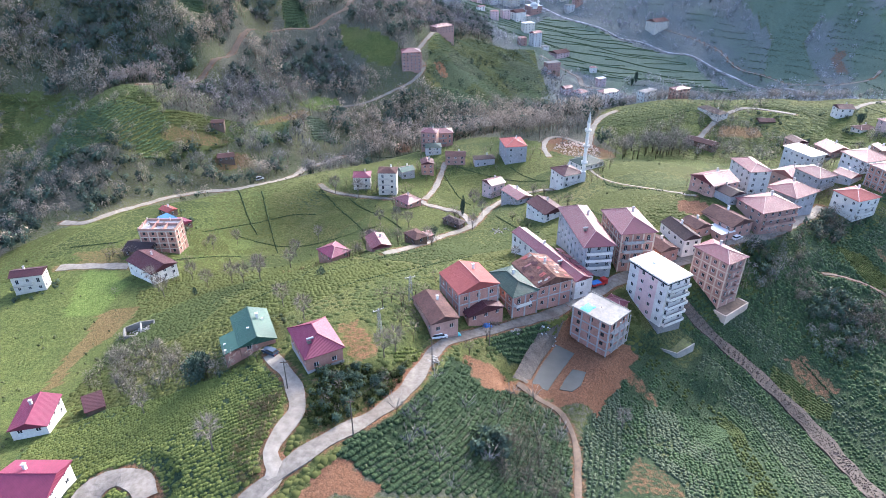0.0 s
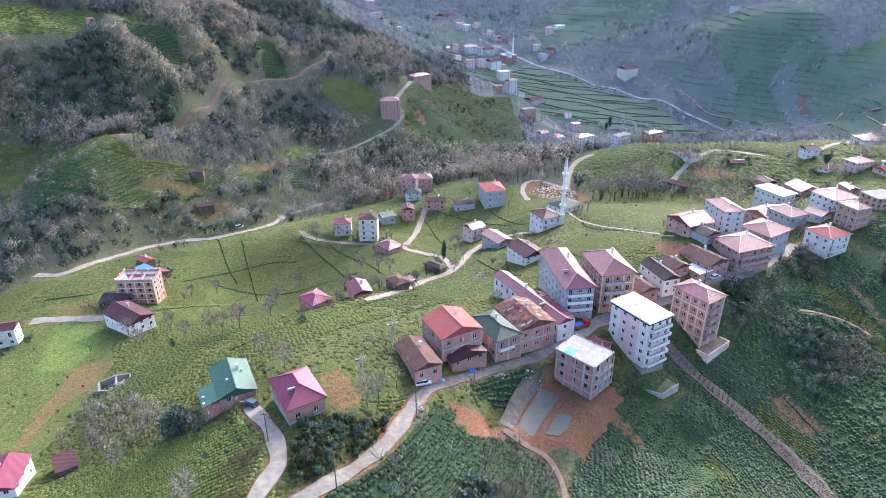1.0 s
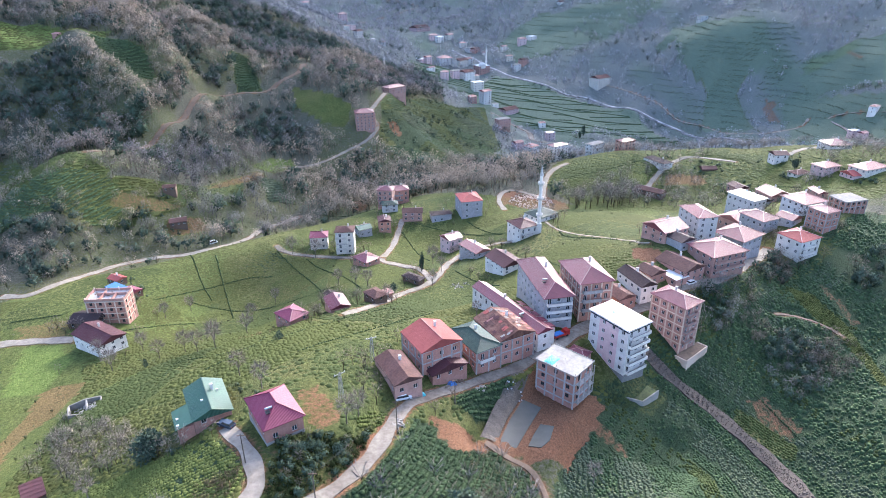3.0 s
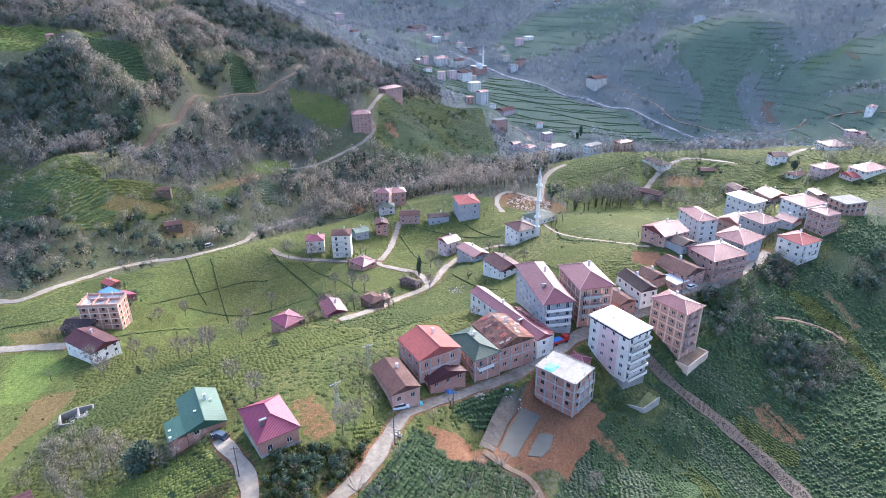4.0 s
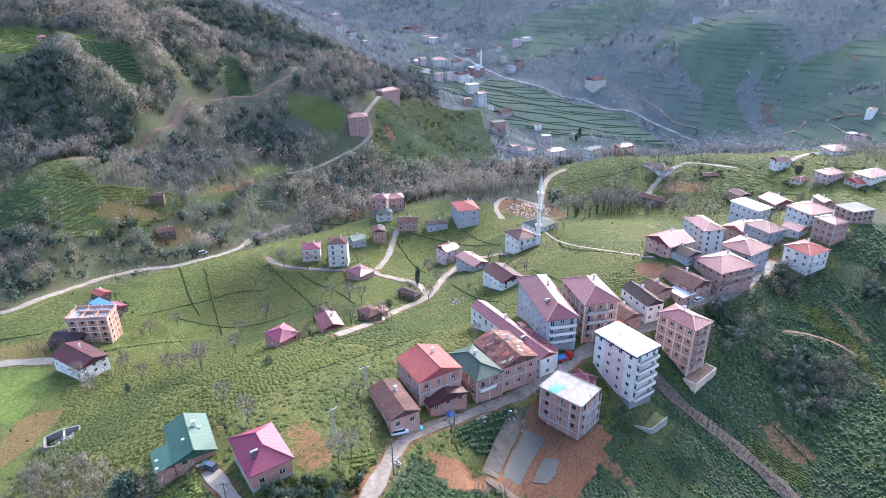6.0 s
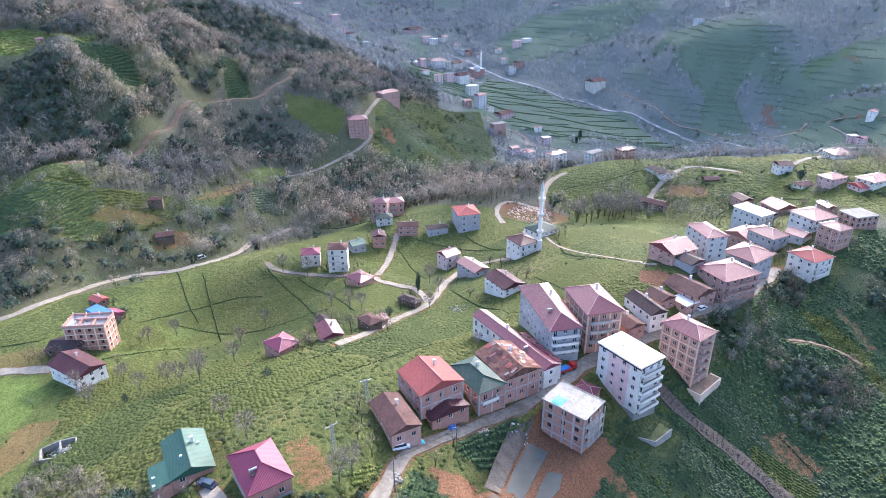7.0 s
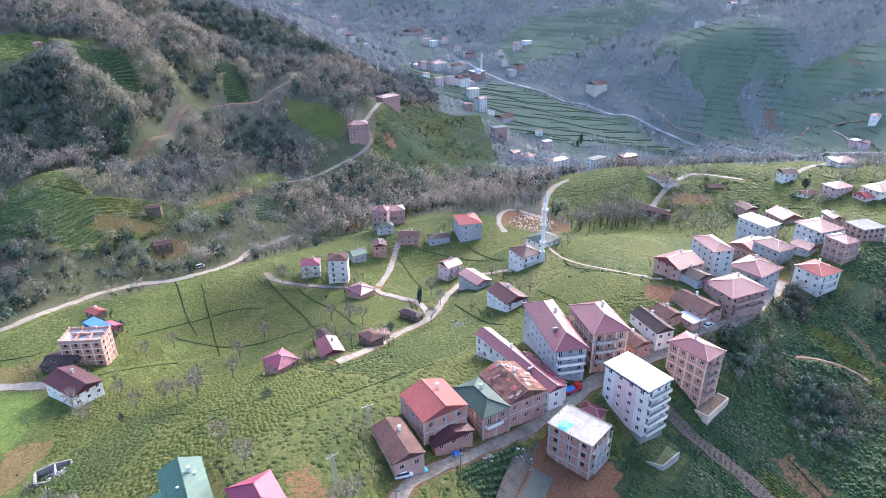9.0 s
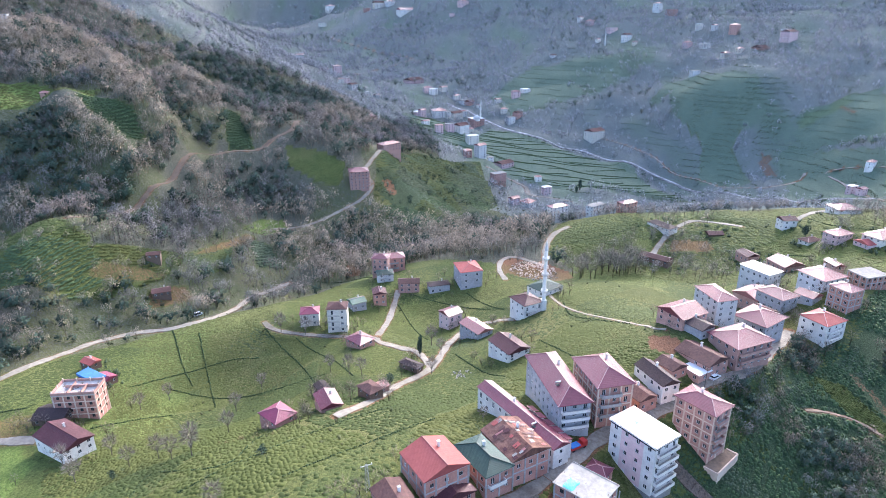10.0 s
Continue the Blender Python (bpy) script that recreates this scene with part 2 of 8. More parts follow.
DIRT_BANK = [(-3.6, 123.3), (-2.2, 120.8), (-7.3, 107.8), (-14.3, 101.6), (-13.3, 105.3), (-8.8, 112.7)]
DIRT_L = [(-124.3, 181), (-121.4, 184), (-109, 184.7), (-107.9, 176), (-109.8, 162), (-113.4, 154), (-112.5, 144), (-109, 133), (-114, 131), (-119, 146), (-121, 154), (-121, 163)]
BED_L = [(-164.4, 232.6), (-137.2, 236.4), (-132.8, 219.4), (-148.6, 221.1)]
LAWN_B = [(-144.0, 204.1), (-146.6, 217.2), (-131.7, 212.5), (-127.4, 201.4), (-125.0, 184.0), (-134.9, 182.0)]
BARE_L = [(-98.9, 137.1), (-103.8, 158.5), (-70.9, 130.6), (-61.2, 111.4), (-76.8, 116.9), (-86.4, 121.0)]
POND_B = [(30.6, 122.4), (32.9, 126.6), (35.5, 130.3), (39.0, 129.2), (36.6, 124.0), (33.8, 121.6)]


# Roads, lanes and tracks: half width, kind, and the places they pass.
ROADS = []


def road(half, kind, corners):
    ROADS.append((half, kind, corners))


road(1.9, "asphalt", [(-42, 62), (-38.5, 69), (-35.4, 74.9), (-31.6, 79.2), (-26.7, 84.2), (-21.0, 89.6), (-14.8, 95.7), (-8.5, 105.5), (-4.4, 116.7), (0.1, 127.0), (7.0, 133.8), (15.2, 139.3), (23.9, 144.7), (32.0, 149.1), (37.7, 153.1)])
road(2.4, "asphalt", [(37.7, 153.5), (47.0, 160.1), (55.1, 167.0), (64.8, 174.4), (76.2, 179.5), (89.9, 186.6), (105.2, 195.0), (115.3, 197.8), (128.7, 207.2), (147.2, 224.5), (162.5, 239.3)])
road(1.8, "concrete_road", [(-40, 66.5), (-36.5, 72), (-31.6, 79.2), (-33.6, 84.4), (-32.3, 89.8), (-30.5, 94.9), (-32.1, 100.9), (-35.2, 106.9), (-41.3, 115.2)])
road(1.5, "concrete_road", [(-21.4, 194.9), (-12.0, 205.7), (-1.5, 224.1), (13.3, 242.7), (24.9, 275.1), (36.7, 291.7), (47.8, 288.5), (55.5, 283.9)])
road(1.5, "concrete_road", [(13.3, 242.7), (7.8, 259.8), (-1.2, 268.3), (-10.0, 282.2), (-3.9, 314), (0.2, 336), (1.3, 343)])
road(1.4, "asphalt", [(-10.0, 282.2), (-29.3, 287.6), (-46.9, 294.1), (-60.5, 300), (-66.4, 307)])
road(2.0, "concrete_road", [(-191.7, 276.0), (-177.5, 273.7), (-169.7, 288.2), (-161.3, 304), (-154.2, 320), (-139.5, 333), (-119.9, 335), (-104.2, 348), (-96.2, 370), (-90.9, 392), (-71.6, 417)])
road(2.0, "concrete_road", [(-94.1, 496), (-64.1, 511), (-41.4, 529), (-23.2, 545), (-17.3, 561), (-24.2, 573), (-19.6, 590), (-10.7, 621), (-0.7, 690)])
road(2.2, "track", [(-200, 405), (-192, 418), (-189.6, 440.8), (-179.6, 453.9), (-174.5, 471), (-167.7, 500), (-161, 552), (-142.5, 579), (-118, 591), (-107, 607), (-91, 624), (-90, 650)])
road(2.4, "track", [(-247, 716), (-232, 748), (-214.5, 766), (-199, 788), (-208, 748)])
road(1.6, "concrete_road", [(301, 953), (337, 902), (358, 869), (383, 808), (419, 768), (453, 729), (494, 724), (515, 734)])
road(0.7, "track", [(139, 192), (151, 193), (160, 191), (164, 186)])
road(1.8, "concrete_road", [(89.8, 362), (98.6, 393), (109.4, 414), (122.4, 425)])
road(1.7, "concrete_road", [(157.8, 366), (167.9, 378), (183.2, 393), (200.1, 405), (213.8, 400), (227.1, 388)])
road(1.7, "concrete_road", [(255.9, 379), (275.5, 391), (296, 400)])
road(2.7, "pebbles", [(74.5, 171.5), (78.5, 163.5), (86.2, 156.0), (96.8, 149.2), (105.0, 140.1), (108.8, 131.3), (109.8, 121.0), (107.8, 106.8), (104, 92)])
road(1.5, "concrete_road", [(63, 345), (62, 360), (66, 374), (75, 379), (90, 366)])
road(2.3, "concrete_road", [(-161.2, 220.4), (-154.9, 220.6), (-141.3, 219.2), (-129.6, 217.8)])
road(2.2, "concrete_road", [(212.5, 716), (175.4, 734), (167.9, 748), (170.9, 779), (151.2, 791), (122.8, 799)])
RIVER = [(100, 1100), (142, 1039), (158, 1008), (186, 963), (225, 926), (288, 900), (329, 851), (352, 827), (373, 798), (390, 765), (425, 700), (500, 600)]
road(1.5, "foam", RIVER)
road(5.5, "gravelbed", RIVER)
road(2.5, "concrete_road", [(-151.6, 1779), (-59.0, 1634), (58.8, 1470), (-76.1, 1382)])
road(0.7, "concrete_road", [(77.2, 304), (78.5, 280.0), (85.3, 253.3), (95.3, 227.2), (100.2, 222.3)])
road(2.0, "concrete_road", [(575, 662), (563, 675), (528, 713), (526, 679), (520, 652), (495, 583)])
road(2.6, "asphalt", [(-71.5, 79), (-70.0, 84.0), (-66.0, 86.0), (-60.5, 83.5), (-57.0, 79.0)])
road(0.8, "track", [(19.5, 122.5), (24.5, 118.6), (30.2, 114.8), (32, 105), (29.5, 90), (27, 75)])


def profile(line):
    """A road's heights: the land's, evened out along the way."""
    z = relief(line[:, 0], line[:, 1]) + ripple(line[:, 0], line[:, 1])
    k = min(9, len(z) // 2 * 2 - 1)
    pad = np.r_[[z[0]] * (k // 2), z, [z[-1]] * (k // 2)]
    return np.convolve(pad, np.ones(k) / k, "valid")


BEDS = []
for half, kind, corners in ROADS:
    line = course(corners, 1.5 if half < 8 else 6)
    BEDS.append((half, kind, np.c_[line, profile(line)]))

# Levelled plots: centre, half sizes, turn, height, width of the bank round them.
PADS = [
    (31.5, 129, 13, 8.5, 57, -13.45, 5),
    (77, 142, 4, 3, 40, -22.5, 6),
    (65.0, 144.2, 4, 1.0, -29, -20.9, 3),
    (45.6, 146, 5, 6.5, 43, -14.5, 5),
]

SITE_FLOOR = (33.0, 130.2, 9.0, 6.4, 57, -13.45, 2.0)


def land(x, y):
    """Height of the finished ground."""
    x, y = np.atleast_1d(np.asarray(x, float)), np.atleast_1d(np.asarray(y, float))
    z = relief(x, y) + ripple(x, y)
    for px, py, hx, hy, turn, level, soft in PADS:
        c, s = math.cos(radians(turn)), math.sin(radians(turn))
        u, v = (x - px) * c + (y - py) * s, -(x - px) * s + (y - py) * c
        off = np.hypot(np.maximum(np.abs(u) - hx, 0), np.maximum(np.abs(v) - hy, 0))
        w = np.clip(1 - off / soft, 0, 1)
        z = z + (level - z) * w * w * (3 - 2 * w)
    for half, kind, line in BEDS:
        reach = half + (5 if half < 8 else 14)
        near = (x > line[:, 0].min() - reach) & (x < line[:, 0].max() + reach) & (y > line[:, 1].min() - reach) & (y < line[:, 1].max() + reach)
        at = np.nonzero(near)[0]
        for k in range(0, len(at), 20000):
            some = at[k : k + 20000]
            d2 = (x[some, None] - line[None, :, 0]) ** 2 + (y[some, None] - line[None, :, 1]) ** 2
            n = d2.argmin(1)
            w = np.clip(1 - (np.sqrt(d2[np.arange(len(some)), n]) - half - 1.2) / (reach - half - 1.2), 0, 1)
            z[some] += (line[n, 2] - 0.2 - z[some]) * w * w * (3 - 2 * w)
    px, py, hx, hy, turn, level, soft = SITE_FLOOR
    c, s = math.cos(radians(turn)), math.sin(radians(turn))
    u, v = (x - px) * c + (y - py) * s, -(x - px) * s + (y - py) * c
    w = np.clip(1 - np.hypot(np.maximum(np.abs(u) - hx, 0), np.maximum(np.abs(v) - hy, 0)) / soft, 0, 1)
    return z + (level - z) * w * w * (3 - 2 * w)


def land_at(x, y):
    return float(land([x], [y])[0])


# ---- materials ----
def node(tree, kind, **values):
    n = tree.nodes.new(kind)
    for key, value in values.items():
        if key in n.inputs:
            n.inputs[key].default_value = value
    return n


def material(name, a, b=None, scale=2.0, rough=0.8, relief_depth=0.1, metal=0.0, detail=6.0, ribs=0.0, stain=0.25, gloss=0.5, vary=0.12):
    """A painted, plastered or rough surface: two tones mixed by grain and by broad stains, fine relief, and ribs where it is sheet metal."""
    m = bpy.data.materials.new(name)
    m.use_nodes = True
    t = m.node_tree
    bsdf = t.nodes["Principled BSDF"]
    bsdf.inputs["Roughness"].default_value, bsdf.inputs["Metallic"].default_value = rough, metal
    bsdf.inputs["Specular IOR Level"].default_value = gloss
    where = node(t, "ShaderNodeTexCoord")
    b = b or tuple(v * 0.7 for v in a)
    grain = node(t, "ShaderNodeTexNoise", Scale=scale, Detail=detail, Roughness=0.65)
    t.links.new(where.outputs["Object"], grain.inputs["Vector"])
    broad = node(t, "ShaderNodeTexNoise", Scale=scale * 0.13, Detail=3.0)
    t.links.new(where.outputs["Object"], broad.inputs["Vector"])
    ramp = node(t, "ShaderNodeValToRGB")
    ramp.color_ramp.elements[0].position, ramp.color_ramp.elements[1].position = 0.35, 0.68
    ramp.color_ramp.elements[0].color, ramp.color_ramp.elements[1].color = (*b, 1), (*a, 1)
    t.links.new(grain.outputs["Fac"], ramp.inputs["Fac"])
    wear = node(t, "ShaderNodeMixRGB")
    wear.blend_type = "MULTIPLY"
    wear.inputs["Color2"].default_value = (0.55, 0.52, 0.5, 1)
    span = node(t, "ShaderNodeMapRange")
    span.inputs["From Min"].default_value, span.inputs["From Max"].default_value, span.inputs["To Max"].default_value = 0.45, 0.75, stain * 2
    t.links.new(broad.outputs["Fac"], span.inputs["Value"])
    t.links.new(span.outputs["Result"], wear.inputs["Fac"])
    t.links.new(ramp.outputs["Color"], wear.inputs["Color1"])
    tint = node(t, "ShaderNodeHueSaturation")
    info = node(t, "ShaderNodeObjectInfo")
    swing = node(t, "ShaderNodeMapRange")
    swing.inputs["To Min"].default_value, swing.inputs["To Max"].default_value = 1 - vary, 1 + vary
    t.links.new(info.outputs["Random"], swing.inputs["Value"])
    t.links.new(swing.outputs["Result"], tint.inputs["Value"])
    t.links.new(wear.outputs["Color"], tint.inputs["Color"])
    t.links.new(tint.outputs["Color"], bsdf.inputs["Base Color"])
    lift = node(t, "ShaderNodeBump", Strength=0.6, Distance=relief_depth)
    t.links.new(grain.outputs["Fac"], lift.inputs["Height"])
    last = lift
    if ribs:
        wave = node(t, "ShaderNodeTexWave", Scale=ribs, Distortion=0.0)
        wave.bands_direction = "X" if ribs > 0 else "Y"
        t.links.new(where.outputs["UV"], wave.inputs["Vector"])
        rib = node(t, "ShaderNodeBump", Strength=0.5, Distance=0.06)
        t.links.new(wave.outputs["Fac"], rib.inputs["Height"])
        t.links.new(lift.outputs["Normal"], rib.inputs["Normal"])
        last = rib
    t.links.new(last.outputs["Normal"], bsdf.inputs["Normal"])
    return m


def foliage(name, a, b, rough=0.85, grain=0.35):
    """Leaves or twigs: each plant takes its own tone between two colours, and each leaf a little of its own."""
    m = bpy.data.materials.new(name)
    m.use_nodes = True
    t = m.node_tree
    bsdf = t.nodes["Principled BSDF"]
    bsdf.inputs["Roughness"].default_value = rough
    bsdf.inputs["Specular IOR Level"].default_value = 0.06
    geo = node(t, "ShaderNodeNewGeometry")
    broad = node(t, "ShaderNodeTexNoise", Scale=0.03, Detail=3.0)
    t.links.new(geo.outputs["Position"], broad.inputs["Vector"])
    add = node(t, "ShaderNodeMath")
    add.operation = "ADD"
    own = node(t, "ShaderNodeAttribute")
    own.attribute_name = "tone"
    leaf = node(t, "ShaderNodeMath")
    leaf.operation = "MULTIPLY_ADD"
    leaf.inputs[1].default_value = grain
    t.links.new(geo.outputs["Random Per Island"], leaf.inputs[0])
    t.links.new(own.outputs["Fac"], leaf.inputs[2])
    t.links.new(leaf.outputs[0], add.inputs[0])
    t.links.new(broad.outputs["Fac"], add.inputs[1])
    ramp = node(t, "ShaderNodeValToRGB")
    ramp.color_ramp.elements[0].position, ramp.color_ramp.elements[1].position = 0.3, 1.0
    ramp.color_ramp.elements[0].color, ramp.color_ramp.elements[1].color = (*a, 1), (*b, 1)
    half = node(t, "ShaderNodeMath")
    half.operation = "MULTIPLY"
    half.inputs[1].default_value = 0.65
    t.links.new(add.outputs[0], half.inputs[0])
    t.links.new(half.outputs[0], ramp.inputs["Fac"])
    t.links.new(ramp.outputs["Color"], bsdf.inputs["Base Color"])
    crown = node(t, "ShaderNodeAttribute")
    crown.attribute_name = "crown"
    bend = node(t, "ShaderNodeVectorMath")
    bend.operation = "MULTIPLY_ADD"
    bend.inputs[1].default_value = (0.2, 0.2, 0.2)
    t.links.new(geo.outputs["Normal"], bend.inputs[0])
    t.links.new(crown.outputs["Vector"], bend.inputs[2])
    even = node(t, "ShaderNodeVectorMath")
    even.operation = "NORMALIZE"
    t.links.new(bend.outputs["Vector"], even.inputs[0])
    t.links.new(even.outputs["Vector"], bsdf.inputs["Normal"])
    return m


def ground_material():
    """Grass, tea, soil and wood floor, mixed by the land's cover with ragged borders."""
    m = bpy.data.materials.new("ground")
    m.use_nodes = True
    t = m.node_tree
    bsdf = t.nodes["Principled BSDF"]
    bsdf.inputs["Roughness"].default_value = 0.95
    bsdf.inputs["Specular IOR Level"].default_value = 0.1
    geo = node(t, "ShaderNodeNewGeometry")

    def noise_of(scale, detail=5.0, rough=0.6):
        n = node(t, "ShaderNodeTexNoise", Scale=scale, Detail=detail, Roughness=rough)
        t.links.new(geo.outputs["Position"], n.inputs["Vector"])
        return n.outputs["Fac"]

    def two(fac, low, high, a=0.35, b=0.65):
        r = node(t, "ShaderNodeValToRGB")
        r.color_ramp.elements[0].position, r.color_ramp.elements[1].position = a, b
        r.color_ramp.elements[0].color, r.color_ramp.elements[1].color = (*low, 1), (*high, 1)
        t.links.new(fac, r.inputs["Fac"])
        return r.outputs["Color"]

    def mix(fac, a, b, kind="MIX"):
        n = node(t, "ShaderNodeMixRGB")
        n.blend_type = kind
        for value, slot in ((fac, "Fac"), (a, "Color1"), (b, "Color2")):
            if isinstance(value, (tuple, float)):
                n.inputs[slot].default_value = value
            else:
                t.links.new(value, n.inputs[slot])
        return n.outputs["Color"]

    coarse, middle, fine, tuft = noise_of(0.02), noise_of(0.09), noise_of(0.9, 8.0), noise_of(3.0, 8.0, 0.75)
    grass = mix(two(middle, (0, 0, 0), (1, 1, 1), 0.42, 0.58), two(fine, (0.058, 0.07, 0.022), (0.13, 0.14, 0.046)), two(fine, (0.045, 0.06, 0.02), (0.105, 0.122, 0.04)))
    grass = mix(two(coarse, (0, 0, 0), (1, 1, 1), 0.5, 0.62), grass, two(tuft, (0.078, 0.08, 0.03), (0.16, 0.155, 0.06)))
    tea = two(tuft, (0.022, 0.038, 0.021), (0.052, 0.08, 0.04), 0.3, 0.7)
    soil = mix(fine, two(middle, (0.165, 0.072, 0.038), (0.235, 0.115, 0.064)), two(tuft, (0.12, 0.064, 0.038), (0.215, 0.13, 0.085)))
    wood = mix(middle, two(fine, (0.065, 0.062, 0.052), (0.15, 0.135, 0.115)), two(fine, (0.048, 0.062, 0.042), (0.115, 0.125, 0.085)))
    # Meadow across the valley: its green is cooled and lifted to hold distance haze.
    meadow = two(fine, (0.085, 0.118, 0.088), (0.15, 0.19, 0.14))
    # Far scrub floor, its grey-blue cast holding the haze of the valley.
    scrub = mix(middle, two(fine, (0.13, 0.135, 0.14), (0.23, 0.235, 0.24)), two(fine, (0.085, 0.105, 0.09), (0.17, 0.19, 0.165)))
    lawn = two(fine, (0.085, 0.128, 0.03), (0.165, 0.21, 0.06))
    cover = node(t, "ShaderNodeVertexColor")
    cover.layer_name = "cover"
    split = node(t, "ShaderNodeSeparateColor")
    t.links.new(cover.outputs["Color"], split.inputs["Color"])

    def ragged(channel):
        n = node(t, "ShaderNodeMath")
        n.operation = "ADD"
        t.links.new(channel, n.inputs[0])
        t.links.new(fine, n.inputs[1])
        s = node(t, "ShaderNodeMapRange")
        s.inputs["From Min"].default_value, s.inputs["From Max"].default_value = 0.85, 1.1
        t.links.new(n.outputs[0], s.inputs["Value"])
        return s.outputs["Result"]

    colour = mix(ragged(split.outputs["Red"]), grass, tea)
    colour = mix(ragged(split.outputs["Green"]), colour, wood)
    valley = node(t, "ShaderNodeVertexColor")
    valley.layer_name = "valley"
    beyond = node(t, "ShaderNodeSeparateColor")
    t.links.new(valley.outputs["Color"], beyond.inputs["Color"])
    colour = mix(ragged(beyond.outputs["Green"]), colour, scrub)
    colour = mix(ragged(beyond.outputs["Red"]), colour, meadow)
    colour = mix(ragged(split.outputs["Blue"]), colour, soil)
    colour = mix(cover.outputs["Alpha"], lawn, colour)
    colour = mix(0.85, colour, two(noise_of(1.5, 9.0, 0.8), (0.5, 0.5, 0.48), (1.3, 1.3, 1.25), 0.36, 0.62), "MULTIPLY")
    t.links.new(colour, bsdf.inputs["Base Color"])
    lift = node(t, "ShaderNodeBump", Strength=0.9, Distance=0.5)
    t.links.new(tuft, lift.inputs["Height"])
    t.links.new(lift.outputs["Normal"], bsdf.inputs["Normal"])
    return m


